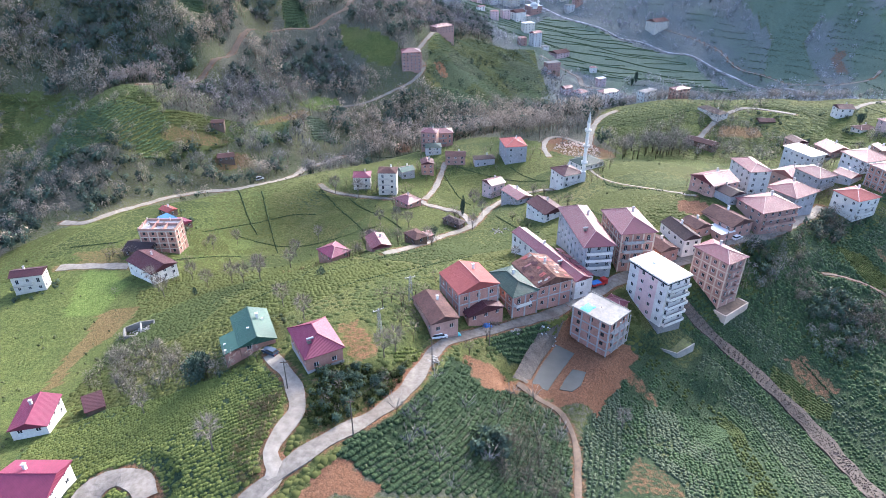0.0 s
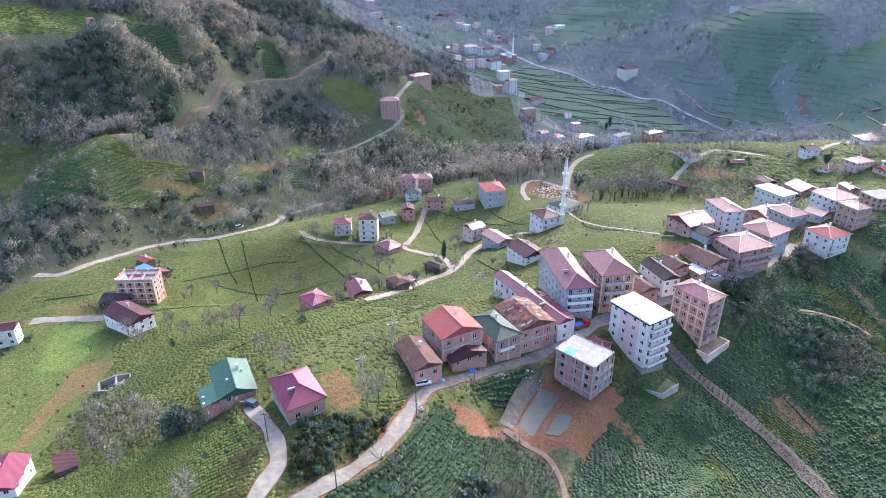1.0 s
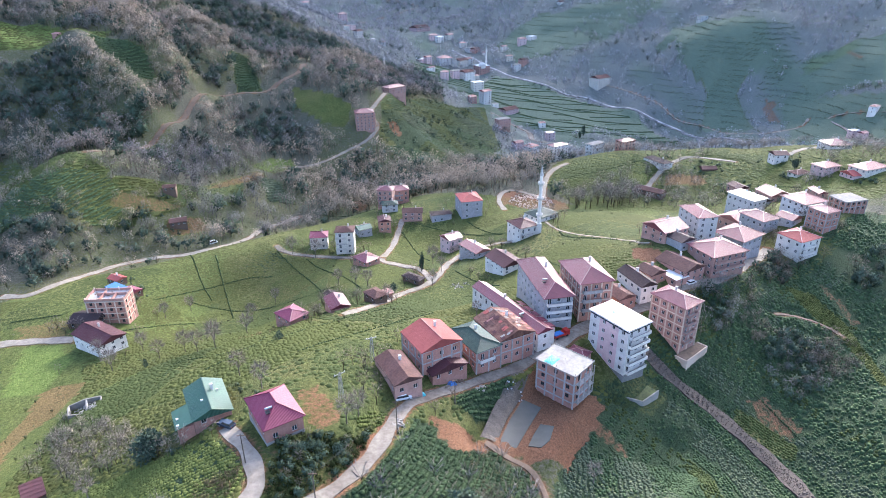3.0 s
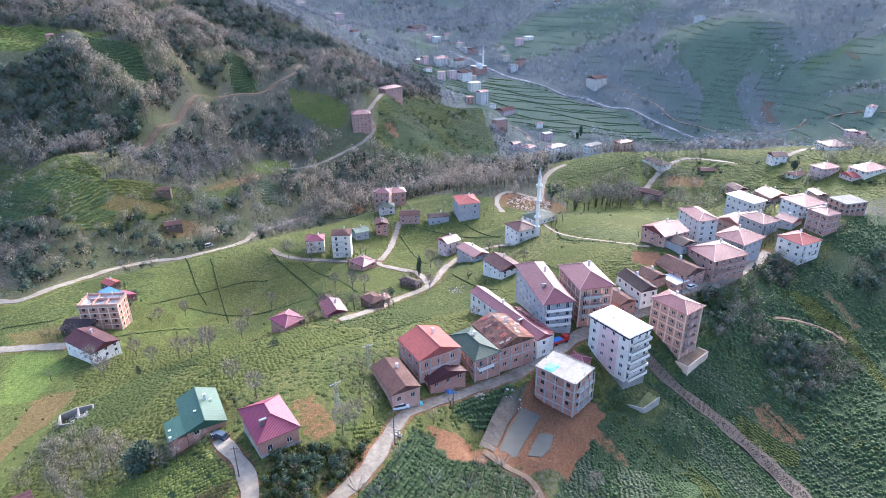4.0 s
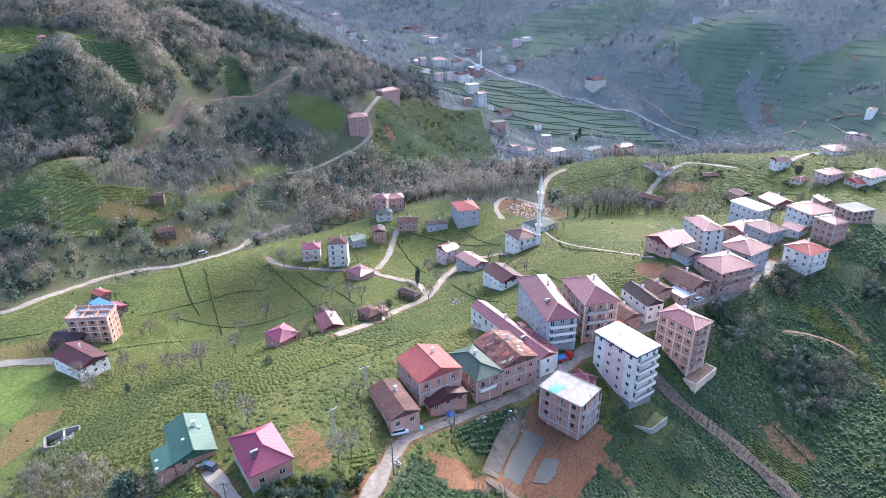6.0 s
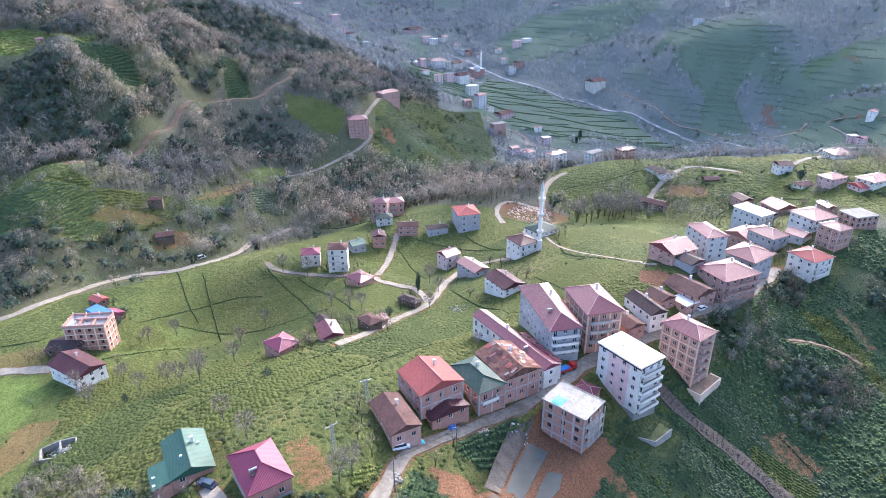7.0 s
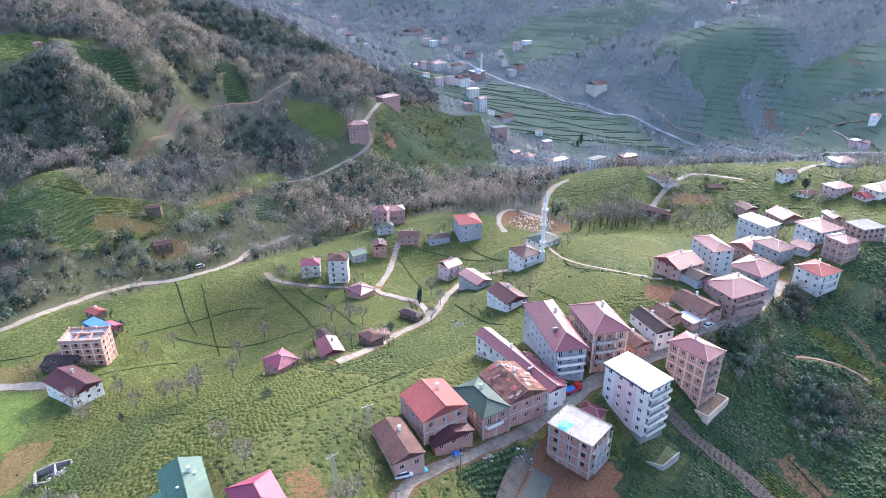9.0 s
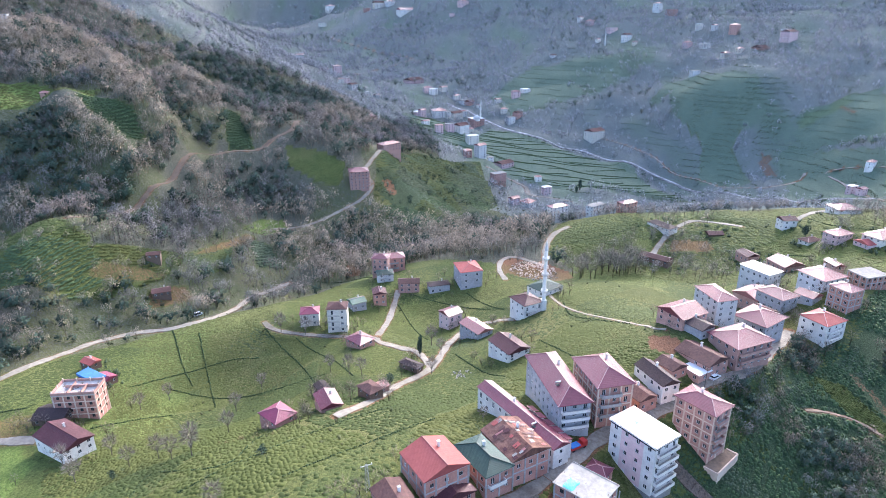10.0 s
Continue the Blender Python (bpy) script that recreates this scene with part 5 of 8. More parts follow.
house("house", "low house with a magenta metal roof among trees", -41.1, 201.4, -19.2, 44, 8.9, 10.1, 2.5, 1, "brick", "hip", "magenta", over=0.4, caps="pale")
house("house", "low house with a maroon metal roof", -24.8, 205.7, -17.8, 21, 7.9, 10.5, 2.5, 1, "paleb", "gable", "maroon", balconies="F", over=0.4, extras="chimney")
house("house", "old low house with a brown roof", -10.8, 213.7, -19.2, 38, 6.4, 8.3, 2.5, 1, "timber", "hip", "rust", over=0.4, caps="")
open_block = house("apartment_block", "unfinished brick and concrete block with open top storey", -121.8, 236.3, -36.0, 90, 9.8, 15.8, 10.9, 4, "brick", "flat", "concrete", category="apartment block", frame="tanframe", over=0.3, dark=True)
house("house", "white house with a dark maroon metal roof", -115.6, 210.1, -31.7, 54, 11.5, 18.3, 4.6, 2, "white", "gable", "darkred", over=0.5, extras="chimney", caps="darkred")
house("barn", "dark roofed barn beside the unfinished block", -129.7, 231.6, -34.7, 82, 10.7, 12.2, 2.5, 1, "timber", "gable", "dark", category="barn", over=0.3, caps="")
house("house", "small house with a red metal roof", -137.2, 277.4, -39.6, 57, 5.8, 7.8, 2.5, 1, "timber", "gable", "red", extras="chimney", over=0.4)
house("shed", "small shed with a magenta roof", -124.6, 261.3, -38.6, 58, 7.3, 7.7, 2.5, 1, "timber", "gable", "magenta", category="shed", over=0.3)
house("house", "old farmhouse with a red-brown roof below the tea ridge", -138.2, 370.8, -47.9, 19, 10.6, 8.0, 2.6, 1, "timber", "gable", "rust", extras="chimney", over=0.4)
house("hut", "small hut with a reddish roof on the tea ridge", -148.4, 394.8, -33.5, 9, 8.4, 6.0, 2.5, 1, "timber", "gable", "rust", category="hut", over=0.3)
house("house", "white house with a maroon metal roof and open balconies", -161.1, 203.5, -34.9, 104, 7.2, 12.0, 7.0, 2, "cream", "gable", "darkred", extras="chimney", over=0.5, balconies="L")
house("house", "white house with a magenta metal roof", -98.3, 109.5, -13.5, 102, 11.0, 8.8, 4.7, 2, "white", "gable", "magenta", over=0.4, caps="magenta", extras="chimney")
house("house", "white house with a broad magenta metal roof", -81.8, 83.2, -5.3, 90, 10.2, 11.7, 4.3, 2, "white", "gable", "magenta", over=0.5, caps="magenta", extras="chimney")
house("shed", "small shed with a dark magenta roof", -87.0, 114.3, -12.7, 34, 4.8, 6.0, 2.5, 1, "timber", "lean", "darkred", category="shed", over=0.2, rise=0.25)
house("apartment_block", "white apartment block with balconies beside the road", 128.2, 476.4, -45.5, 26, 16.1, 8.6, 11.9, 5, "white", "hip", "salmon", category="apartment block", over=0.4, balconies="F")
house("house", "grey three-storey house with a pale roof", 153.5, 461.7, -37.0, 34, 14.9, 7.0, 7.9, 3, "bluewall", "hip", "slab", extras="chimney", over=0.3, caps="", rise=0.2)
house("house", "red brick house under construction", 172.6, 448.8, -31.0, 21, 13.5, 8.0, 7.2, 3, "brick", "hip", "maroon", extras="chimney", over=0.3, dark=True)
house("house", "long white farmhouse with a dark roof", 176.0, 395.0, -26.0, -66, 19.2, 9.0, 2.7, 1, "white", "hip", "dark", extras="chimney", over=0.5, caps="")
house("house", "white house with a dark maroon gable roof", 246.1, 372.6, -20.3, -2, 9.9, 9.0, 5.8, 2, "white", "gable", "darkred", extras="chimney", over=0.5)
house("house", "white house with a red roof beside the road", 291.1, 383.8, -15.7, -2, 15.9, 14.1, 4.0, 2, "white", "hip", "maroon", extras="chimney", over=0.5)
house("house", "pale pink house with a hipped roof", 253.2, 336.6, -16.7, 17, 13.7, 10.0, 5.6, 2, "pinkwall", "hip", "salmon", extras="chimney", over=0.5)
house("house", "low house with a reddish brown roof", 242.8, 344.3, -20.3, 16, 11.6, 7.9, 2.5, 1, "cream", "hip", "rust", extras="chimney", over=0.5)
house("house", "low house with a red metal roof", 264.5, 323.6, -14.9, 8, 17.1, 10.3, 2.6, 1, "pinkwall", "gable", "red", extras="chimney", over=0.4)
house("house", "pale house with a wide pink roof", 270.0, 324.6, -14.1, 19, 19.3, 12.0, 5.4, 2, "cream", "hip", "salmon", extras="chimney", over=0.6)
house("apartment_block", "tall red brick apartment block on the hill road", -28.3, 557.3, -37.0, 8, 17.3, 14.0, 16.0, 6, "paleb", "hip", "maroon", category="apartment block", over=0.5, balconies="R")
house("apartment_block", "wide unfinished brick block on the hill road", -1.0, 643.0, -21.9, 36, 21.9, 12.0, 6.8, 3, "paleb", "hip", "salmon", category="apartment block", over=0.4)
house("hut", "low hut with a brown roof", 206.9, 384.9, -29.4, -6, 10.3, 7.0, 2.5, 1, "timber", "gable", "rust", category="hut", over=0.4)
house("barn", "long old barn with a pinkish roof", 157.9, 359.8, -34.1, -47, 18.7, 8.0, 2.6, 1, "timber", "gable", "rust", category="barn", over=0.4)
house("house", "pink brick block above the valley fields", 132.3, 760.8, -90.1, 23, 18.1, 10.0, 11.9, 4, "paleb", "flat", "slab", over=0.3)
house("shed", "low shed with a maroon metal roof between two blocks", 52.9, 156.0, -11.0, 45, 5.1, 6.5, 2.5, 1, "brick", "hip", "maroon", category="shed", over=0.3)
house("shed", "shed with a bright blue sheet roof", -129.1, 260.5, -37.6, 59, 5.5, 11.4, 3.0, 1, "timber", "lean", "blue", category="shed", over=0.2, rise=0.2)
green_house = house("house", "low brick house with a wide green metal gable roof", -47.6, 124.4, 3.0, 24.7, 9.4, 13.8, 2.4, 1, "brick", "gable", "green", over=0.5, caps="green", rise=0.42, extras="chimney")


def green_house_wing():
    """A low wing beside the house under a lean-to roof, with pale vents."""
    part("wing_wall", Shape().box(-7.9, -6.4, -3.0, -4.3, 0.2, 1.45), PAINT["brick"], green_house)
    s = Shape()
    s.v = [(-8.3, -6.9, 1.45), (-4.6, -6.9, 2.5), (-4.6, 0.6, 2.5), (-8.3, 0.6, 1.45)]
    s.v += [(x, y, z + 0.12) for x, y, z in s.v]
    s.f = [(3, 2, 1, 0), (4, 5, 6, 7), (0, 1, 5, 4), (1, 2, 6, 5), (2, 3, 7, 6), (3, 0, 4, 7)]
    part("wing_roof", s, PAINT["green"], green_house)
    for x, y, z in ((-7.4, -3.2, 1.75), (-7.6, -5.6, 1.7), (-1.4, -2.0, 4.0), (2.6, 1.0, 3.6)):
        part("roof_vent", Shape().box(x - 0.3, y - 0.2, z, x + 0.3, y + 0.2, z + 0.35), PAINT["white"], green_house)


green_house_wing()
FOOT.append((-53.0, 119.0, 24.7, 5.0, 8.0))

# ---- parts of single buildings ----

def tall_white_block():
    """Pink panels, a dark band for the open roof terrace under the flat roof, and the walled yard below."""
    hx, hy, high = (10.4 - 1.0) / 2, (16.1 - 1.0) / 2, 18.3
    step, span = high / 6, 2 * hy
    n = max(1, int(span / 3.1))
    panel = Shape()
    u0, u1 = span * 0.26, span * 0.76
    cut = [(span * (i + 0.5) / n - u0, fl * step + 0.9, 1.15, 1.3) for fl in range(1, 6) for i in range(n) if u0 + 0.7 < span * (i + 0.5) / n < u1 - 0.7]
    wall_side(panel, (-hx - 0.05, hy - u0), (-hx - 0.05, hy - u1), step * 0.95, high - 0.9, cut, 0.06)
    part("cladding_panel", panel, PAINT["pinkwall"], white_block, "pale pink wall panel")
    # A dark glass strip stands in for the shaded gap of the terrace.
    band = Shape().prism([(-hx - 0.07, hy), (-hx - 0.07, -hy - 0.07), (hx, -hy - 0.07), (hx, -hy - 0.01), (-hx - 0.01, -hy - 0.01), (-hx - 0.01, hy)], high - 0.85, high - 0.1)
    part("terrace_gap_band", band, GLASS, white_block, "dark band for the shaded terrace gap below the roof edge")
    for k in range(9):
        y = -hy + span * k / 8
        part("rail_post", Shape().box(-hx - 0.12, y - 0.05, high - 0.9, -hx - 0.05, y + 0.05, high), PAINT["steel"], white_block)
    for k in range(1, 6):
        x = -hx + 2 * hx * k / 5
        part("rail_post", Shape().box(x - 0.05, -hy - 0.12, high - 0.9, x + 0.05, -hy - 0.05, high), PAINT["steel"], white_block)
    part("roof_edge", Shape().prism([(-hx - 0.5, -hy - 0.5), (hx + 0.5, -hy - 0.5), (hx + 0.5, -hy - 0.42), (-hx - 0.42, -hy - 0.42), (-hx - 0.42, hy + 0.5), (-hx - 0.5, hy + 0.5)], high + 0.25, high + 0.38), PAINT["darkframe"], white_block)
    part("roof_hatch", Shape().box(-0.5, 2.0, high + 0.25, 0.4, 2.9, high + 0.8), PAINT["white"], white_block)
    part("side_roof", Shape().box(hx + 0.1, -1.5, high - 1.2, hx + 1.6, hy, high - 0.95), PAINT["whiteroof"], white_block)
    part("side_wing", Shape().box(hx - 0.1, -1.3, -1, hx + 1.4, hy - 0.2, high - 1.2), PAINT["pinkwall"], white_block)


tall_white_block()


def yard_wall(name, label, corners, top, low, mat):
    """A retaining wall along corners."""
    t = thing(name, pose(0, 0, 0), label, "retaining wall")
    for a, b in zip(corners, corners[1:]):
        d = (Vector(b) - Vector(a)).normalized() * 0.17
        n = Vector((-d.y, d.x))
        a2, b2 = Vector(a) - d, Vector(b) + d
        part("wall_length", Shape().prism([tuple(a2 - n), tuple(b2 - n), tuple(b2 + n), tuple(a2 + n)], low, top), PAINT[mat], t)


yard_wall("retaining_wall", "pale concrete retaining wall round a grassy yard", [(62.1, 148.8), (69.9, 144.4), (76.6, 149.0)], -19.3, -26, "slab")
tagged(new("yard", Shape().prism([(62.2, 149.0), (69.9, 144.7), (76.4, 149.1), (71.6, 155.8)], -25, -19.55).mesh("yard", PAINT["turf"])), "small walled yard of rough grass below the white block", "yard")
yard_wall("retaining_wall", "tan concrete wall round a raised garden bed", [(88.6, 165.0), (91.0, 161.6), (101.4, 169.2), (99.0, 172.5)], -18.2, -24, "tanframe")
tagged(new("garden_bed", Shape().prism([(88.8, 165.2), (91.1, 162.0), (101.0, 169.3), (98.6, 172.6)], -22, -18.4).mesh("garden_bed", PAINT["track"])), "raised bed of brown earth beside the block", "garden bed")
for ring, label in ((POND_A, "long shallow pool of grey water on the building site"), (POND_B, "small pool of grey water on red soil")):
    tagged(new("pool", Shape().prism(ring, -14.2, -13.28).mesh("pool", PAINT["water"])), label, "pool")


def stone_bank():
    """A sloping bank of rough stones between the pool and the tea above it."""
    line = course([(22.0, 122.8), (26.8, 132.6), (32.0, 141.0), (35.6, 146.6)], 1.2)
    s = Shape()
    r = random.Random(8)
    for k, (x, y) in enumerate(line):
        for out, rise in ((0.0, -14.5), (0.1, -13.0), (1.4, -12.3), (2.8, -11.8), (4.2, -11.5), (4.4, -15.0)):
            px, py = x - 0.86 * out, y + 0.51 * out
            z = rise + 0.25 * max(0.0, py - 130) * (out > 1) * 0.5 + r.uniform(-0.12, 0.12)
            s.v.append((px, py, max(z, land_at(px, py) + 0.1) if 0.05 < out < 4.3 else z))
    for k in range(len(line) - 1):
        s.f += [(k * 6 + i, k * 6 + i + 1, k * 6 + i + 7, k * 6 + i + 6) for i in range(5)]
    return tagged(new("stone_bank", s.mesh("stone_bank", PAINT["stonebank"])), "sloping bank of rough grey stones above the pool", "stone bank", kind="structure")


stone_bank()


def bare_roofs():
    """Loose sheets and column stubs on the two unfinished roofs."""
    w, d, h = 10.1, 13.3, 12.1
    for x in (-w / 2 + 0.5, 0, w / 2 - 0.5):
        for y in (-d / 2 + 0.5, 0, d / 2 - 0.5):
            part("rebar_stub", Shape().bar((x, y, h + 0.2), (x + 0.03, y, h + 0.75), 0.05, 4), PAINT["timber"], bare_block)
    part("roof_kerb", Shape().prism([(-w / 2, -d / 2), (w / 2, -d / 2), (w / 2, d / 2), (w / 2 - 0.2, d / 2), (w / 2 - 0.2, -d / 2 + 0.2), (-w / 2, -d / 2 + 0.2)], h + 0.25, h + 0.42), PAINT["slab"], bare_block)
    w, d, h = 9.8, 15.8, 10.9
    for i in range(4):
        for j in range(3):
            if i in (0, 3) or j in (0, 2):
                x, y = (-w / 2 + 0.4) + (w - 0.8) * j / 2, (-d / 2 + 0.4) + (d - 0.8) * i / 3
                part("column", Shape().box(x - 0.18, y - 0.18, h + 0.2, x + 0.18, y + 0.18, h + 1.9), PAINT["tanframe"], open_block)
    part("roof_parapet", Shape().prism([(-w / 2, -d / 2), (w / 2, -d / 2), (w / 2, d / 2), (-w / 2, d / 2), (-w / 2, -d / 2 + 0.01), (-w / 2 + 0.25, -d / 2 + 0.26), (-w / 2 + 0.25, d / 2 - 0.25), (w / 2 - 0.25, d / 2 - 0.25), (w / 2 - 0.25, -d / 2 + 0.25), (-w / 2 + 0.24, -d / 2 + 0.25)], h + 0.2, h + 1.3), PAINT["paleb"], open_block)
    for k, y in enumerate((-d * 0.2, d * 0.12)):
        part("partition", Shape().box(-w / 2 + 0.3, y, h + 0.2, w * (0.1 + 0.2 * k), y + 0.2, h + 1.5), PAINT["brick"], open_block)
    part("partition", Shape().box(0.2, -d / 2 + 0.3, h + 0.2, 0.4, d * 0.3, h + 1.4), PAINT["paleb"], open_block)
    r = random.Random(3)
    for k in range(24):
        a, b = r.uniform(0.3, 1.4), r.uniform(0.2, 0.5)
        part("loose_board", Shape().box(-a / 2, -b / 2, 0, a / 2, b / 2, 0.15), PAINT[("timber", "slab", "concrete", "tanframe")[k % 4]], open_block, at=pose(r.uniform(-0.4, 0.4) * w, r.uniform(-0.42, 0.42) * d, h + 0.3, 0, r.uniform(-8, 8), r.uniform(0, 180)))
    part("half_wall", Shape().prism([(-w / 2 + 0.2, -d / 2 + 0.3), (-w / 2 + 0.4, -d / 2 + 0.3), (-w / 2 + 0.4, d / 2 - 0.4), (w / 2 - 0.4, d / 2 - 0.4), (w / 2 - 0.4, d / 2 - 0.2), (-w / 2 + 0.2, d / 2 - 0.2)], h + 0.2, h + 1.1), PAINT["brick"], open_block)


bare_roofs()


def row_porches():
    """Small stepped roofs down the side of the long row."""
    w, d, h = 6.1, 35.9, 6.5
    for k in range(5):
        y = -d * 0.46 + k * 3.6
        s = Shape()
        z = h - 0.6 + k * 0.15
        s.v = [(w / 2 - 0.2, y, z + 0.9), (w / 2 + 2.2, y, z), (w / 2 + 2.2, y + 3.0, z), (w / 2 - 0.2, y + 3.0, z + 0.9)]
        s.v += [(px, py, pz - 0.14) for px, py, pz in s.v]
        s.f = [(0, 1, 2, 3), (7, 6, 5, 4), (0, 4, 5, 1), (1, 5, 6, 2), (2, 6, 7, 3), (3, 7, 4, 0)]
        part("porch_roof", s, PAINT["maroon"], row)
    part("side_wing", Shape().box(w / 2 - 0.4, -d * 0.46, -1.5, w / 2 + 1.7, -d * 0.46 + 17.5, h - 0.8), PAINT["white"], row)


row_porches()


def patched_roof():
    """Loose sheets of other colours nailed over the old rusty roof."""
    w, d, h = 12.6, 15.5, 7.5
    r = random.Random(5)
    slope = math.degrees(math.atan(0.37))
    for k in range(46):
        side = -1 if k % 2 else 1
        u, v = r.uniform(0.12, 0.85), r.uniform(-0.44, 0.44)
        x = side * (1 - u) * w / 2
        z = h + 0.13 + u * 0.37 * w / 2 + 0.09 + 0.006 * (k % 9)
        a, b = r.uniform(0.6, 1.4), r.uniform(0.9, 2.4)
        part("roof_sheet", Shape().box(-b / 2, -a / 2, 0, b / 2, a / 2, 0.03), PAINT[("red", "rust", "darkred", "rust", "salmon", "darkred", "slab")[k % 7]], old_house, at=pose(x, v * d, z, 0, side * slope, r.uniform(-4, 4)))


patched_roof()

house("house", "old low house with a dark mossy roof among the upper houses", 199, 311, -24.5, 15, 9.0, 12.0, 3.4, 1, "greywall", "gable", "dark", over=0.4, caps="")
house("house", "old farmhouse with a maroon roof above the fields", 209, 349, -31.0, 10, 9.0, 11.0, 3.8, 1, "paleb", "gable", "darkred", over=0.4, caps="")
house("house", "small brick house with a brown tiled roof", 156, 249, -15.5, 24, 8.0, 9.5, 3.6, 1, "brick", "gable", "rust", over=0.4, caps="")

# Far houses: place, width and height.
TOWN_A = [(-115, 1225, 17.9, 9.0), (-99, 1326, 17.0, 17.0), (-70, 1103, 14.1, 8.1), (-55, 1036, 13.3, 9.5), (-74, 1055, 9.6, 6.8), (-33, 1024, 9.4, 4.7), (-18, 1053, 9.6, 5.8), (-24, 858, 12.6, 7.1), (-15, 857, 11.0, 6.3), (51, 1236, 33.9, 6.8), (73, 1173, 15.0, 10.7), (83, 1160, 12.8, 10.6), (103, 1187, 15.2, 8.7), (122, 1130, 12.5, 8.3), (132, 1102, 14.2, 8.1), (140, 1095, 14.1, 7.1), (152, 1070, 7.9, 4.0), (45, 1010, 20.4, 5.6), (52, 985, 10.9, 10.9), (82, 1028, 22.7, 11.3), (97, 1021, 11.3, 11.3), (108, 1022, 20.7, 11.3), (122, 1034, 11.5, 9.5)]
TOWN_B = [(138, 993, 20.3, 12.9), (54, 937, 12.1, 5.2), (71, 900, 11.6, 11.6), (88, 920, 11.9, 11.9), (106, 924, 18.8, 12.0), (123, 948, 8.8, 7.0), (116, 880, 16.4, 13.1), (119, 821, 13.9, 16.9), (101, 812, 10.6, 9.1), (134, 833, 9.4, 6.3), (152, 822, 23.3, 6.2), (219, 1089, 14.2, 11.2), (239, 1105, 14.5, 6.2), (187, 1085, 12.1, 8.1), (188, 1032, 11.5, 8.7), (192, 992, 13.0, 11.1), (206, 1004, 13.2, 9.4), (190, 789, 9.1, 6.1), (192, 751, 11.6, 10.2), (138, 684, 11.8, 7.9), (154, 683, 15.8, 5.3), (187, 671, 11.8, 4.6), (308, 923, 26.9, 14.3)]
TOWN_C = [(555, 1327, 18.1, 18.1), (571, 1294, 17.8, 12.7), (413, 1387, 13.0, 10.4), (426, 1361, 17.9, 10.3), (449, 1287, 19.6, 9.8), (457, 1224, 16.4, 11.7), (457, 1185, 11.4, 6.8), (555, 1142, 11.4, 11.4), (570, 1115, 10.1, 9.0), (589, 1080, 15.5, 15.5), (661, 1050, 15.6, 8.9), (639, 1003, 23.5, 15.0), (511, 1085, 15.1, 8.6), (529, 1057, 14.9, 8.5), (530, 991, 16.1, 8.1), (554, 994, 14.3, 6.1), (475, 973, 13.6, 6.8), (584, 984, 20.6, 4.1), (555, 678, 14.4, 7.5), (510, 644, 10.6, 9.1), (510, 629, 10.4, 7.4), (-203, 2568, 32.6, 23.3), (-177, 1907, 24.2, 10.4)]
TOWN_D = [(-16, 1937, 31.4, 14.0), (16, 1927, 24.3, 13.9), (-49, 1946, 21.1, 10.5), (60, 1816, 49.1, 9.8), (201, 1704, 24.7, 12.4), (168, 1665, 12.1, 9.0), (320, 1239, 11.5, 4.6), (411, 1255, 9.5, 7.1), (-221, 1368, 17.4, 10.0), (-184, 1419, 18.0, 12.9), (-282, 570, 7.9, 4.5), (-399, 752, 10.6, 10.6)]
FAR_HOUSES = TOWN_A + TOWN_B
HIGH_HOUSES = TOWN_C + TOWN_D
LONE_BARE = [(-46, 87, 8), (-70.5, 201, 9), (-36, 130, 7), (-11.5, 117.5, 7), (45.5, 113.6, 6), (-80, 197, 8), (-67, 191, 9), (-45, 143, 7), (12.7, 236, 7), (-98, 204, 7), (-20, 239, 8), (15, 270, 9), (-6, 216, 6), (-73.7, 192, 8), (-87.9, 193.4, 7), (-102.5, 188.4, 8), (-111.4, 199, 8), (-61.5, 212.7, 8), (-14, 114.6, 7), (-104, 243, 7), (-97, 254.5, 7), (-67.4, 244.6, 8), (-14.9, 235.8, 7), (-28.3, 247, 7), (-59.6, 259, 7), (-70.5, 107, 6), (23.8, 175.3, 5), (-44, 292, 9), (-56.5, 297, 9), (18, 254.8, 7)]
LONE_GREEN = [(-60, 115, 9, 8), (-39.5, 169, 3.4, 3.4), (-3.7, 226, 5, 3.6), (-90, 186, 4, 2.6), (63, 420, 14, 5), (9, 257, 10, 2.6), (-22, 103, 4, 3), (-15, 105, 3.4, 3), (236, 760, 14, 5), (245, 352, 7, 4.5), (229, 750, 11, 4.5)]

# ---- vegetation ----
rng = np.random.default_rng(7)


def clear_of(x, y, gap=1.0):
    """True where no house, road or water stands."""
    ok = np.ones(len(x), bool)
    for hx, hy, yaw, w, d in FOOT:
        near = np.nonzero((np.abs(x - hx) < w + d) & (np.abs(y - hy) < w + d))[0]
        if len(near):
            c, s = math.cos(radians(yaw)), math.sin(radians(yaw))
            u = (x[near] - hx) * c + (y[near] - hy) * s
            v = -(x[near] - hx) * s + (y[near] - hy) * c
            ok[near[(np.abs(u) < w / 2 + gap) & (np.abs(v) < d / 2 + gap)]] = False
    for half, kind, line in BEDS:
        r = half + gap * 0.8
        near = np.nonzero((x > line[:, 0].min() - r) & (x < line[:, 0].max() + r) & (y > line[:, 1].min() - r) & (y < line[:, 1].max() + r))[0]
        for k in range(0, len(near), 20000):
            some = near[k : k + 20000]
            d2 = ((x[some, None] - line[None, :, 0]) ** 2 + (y[some, None] - line[None, :, 1]) ** 2).min(1)
            ok[some[d2 < r * r]] = False
    return ok


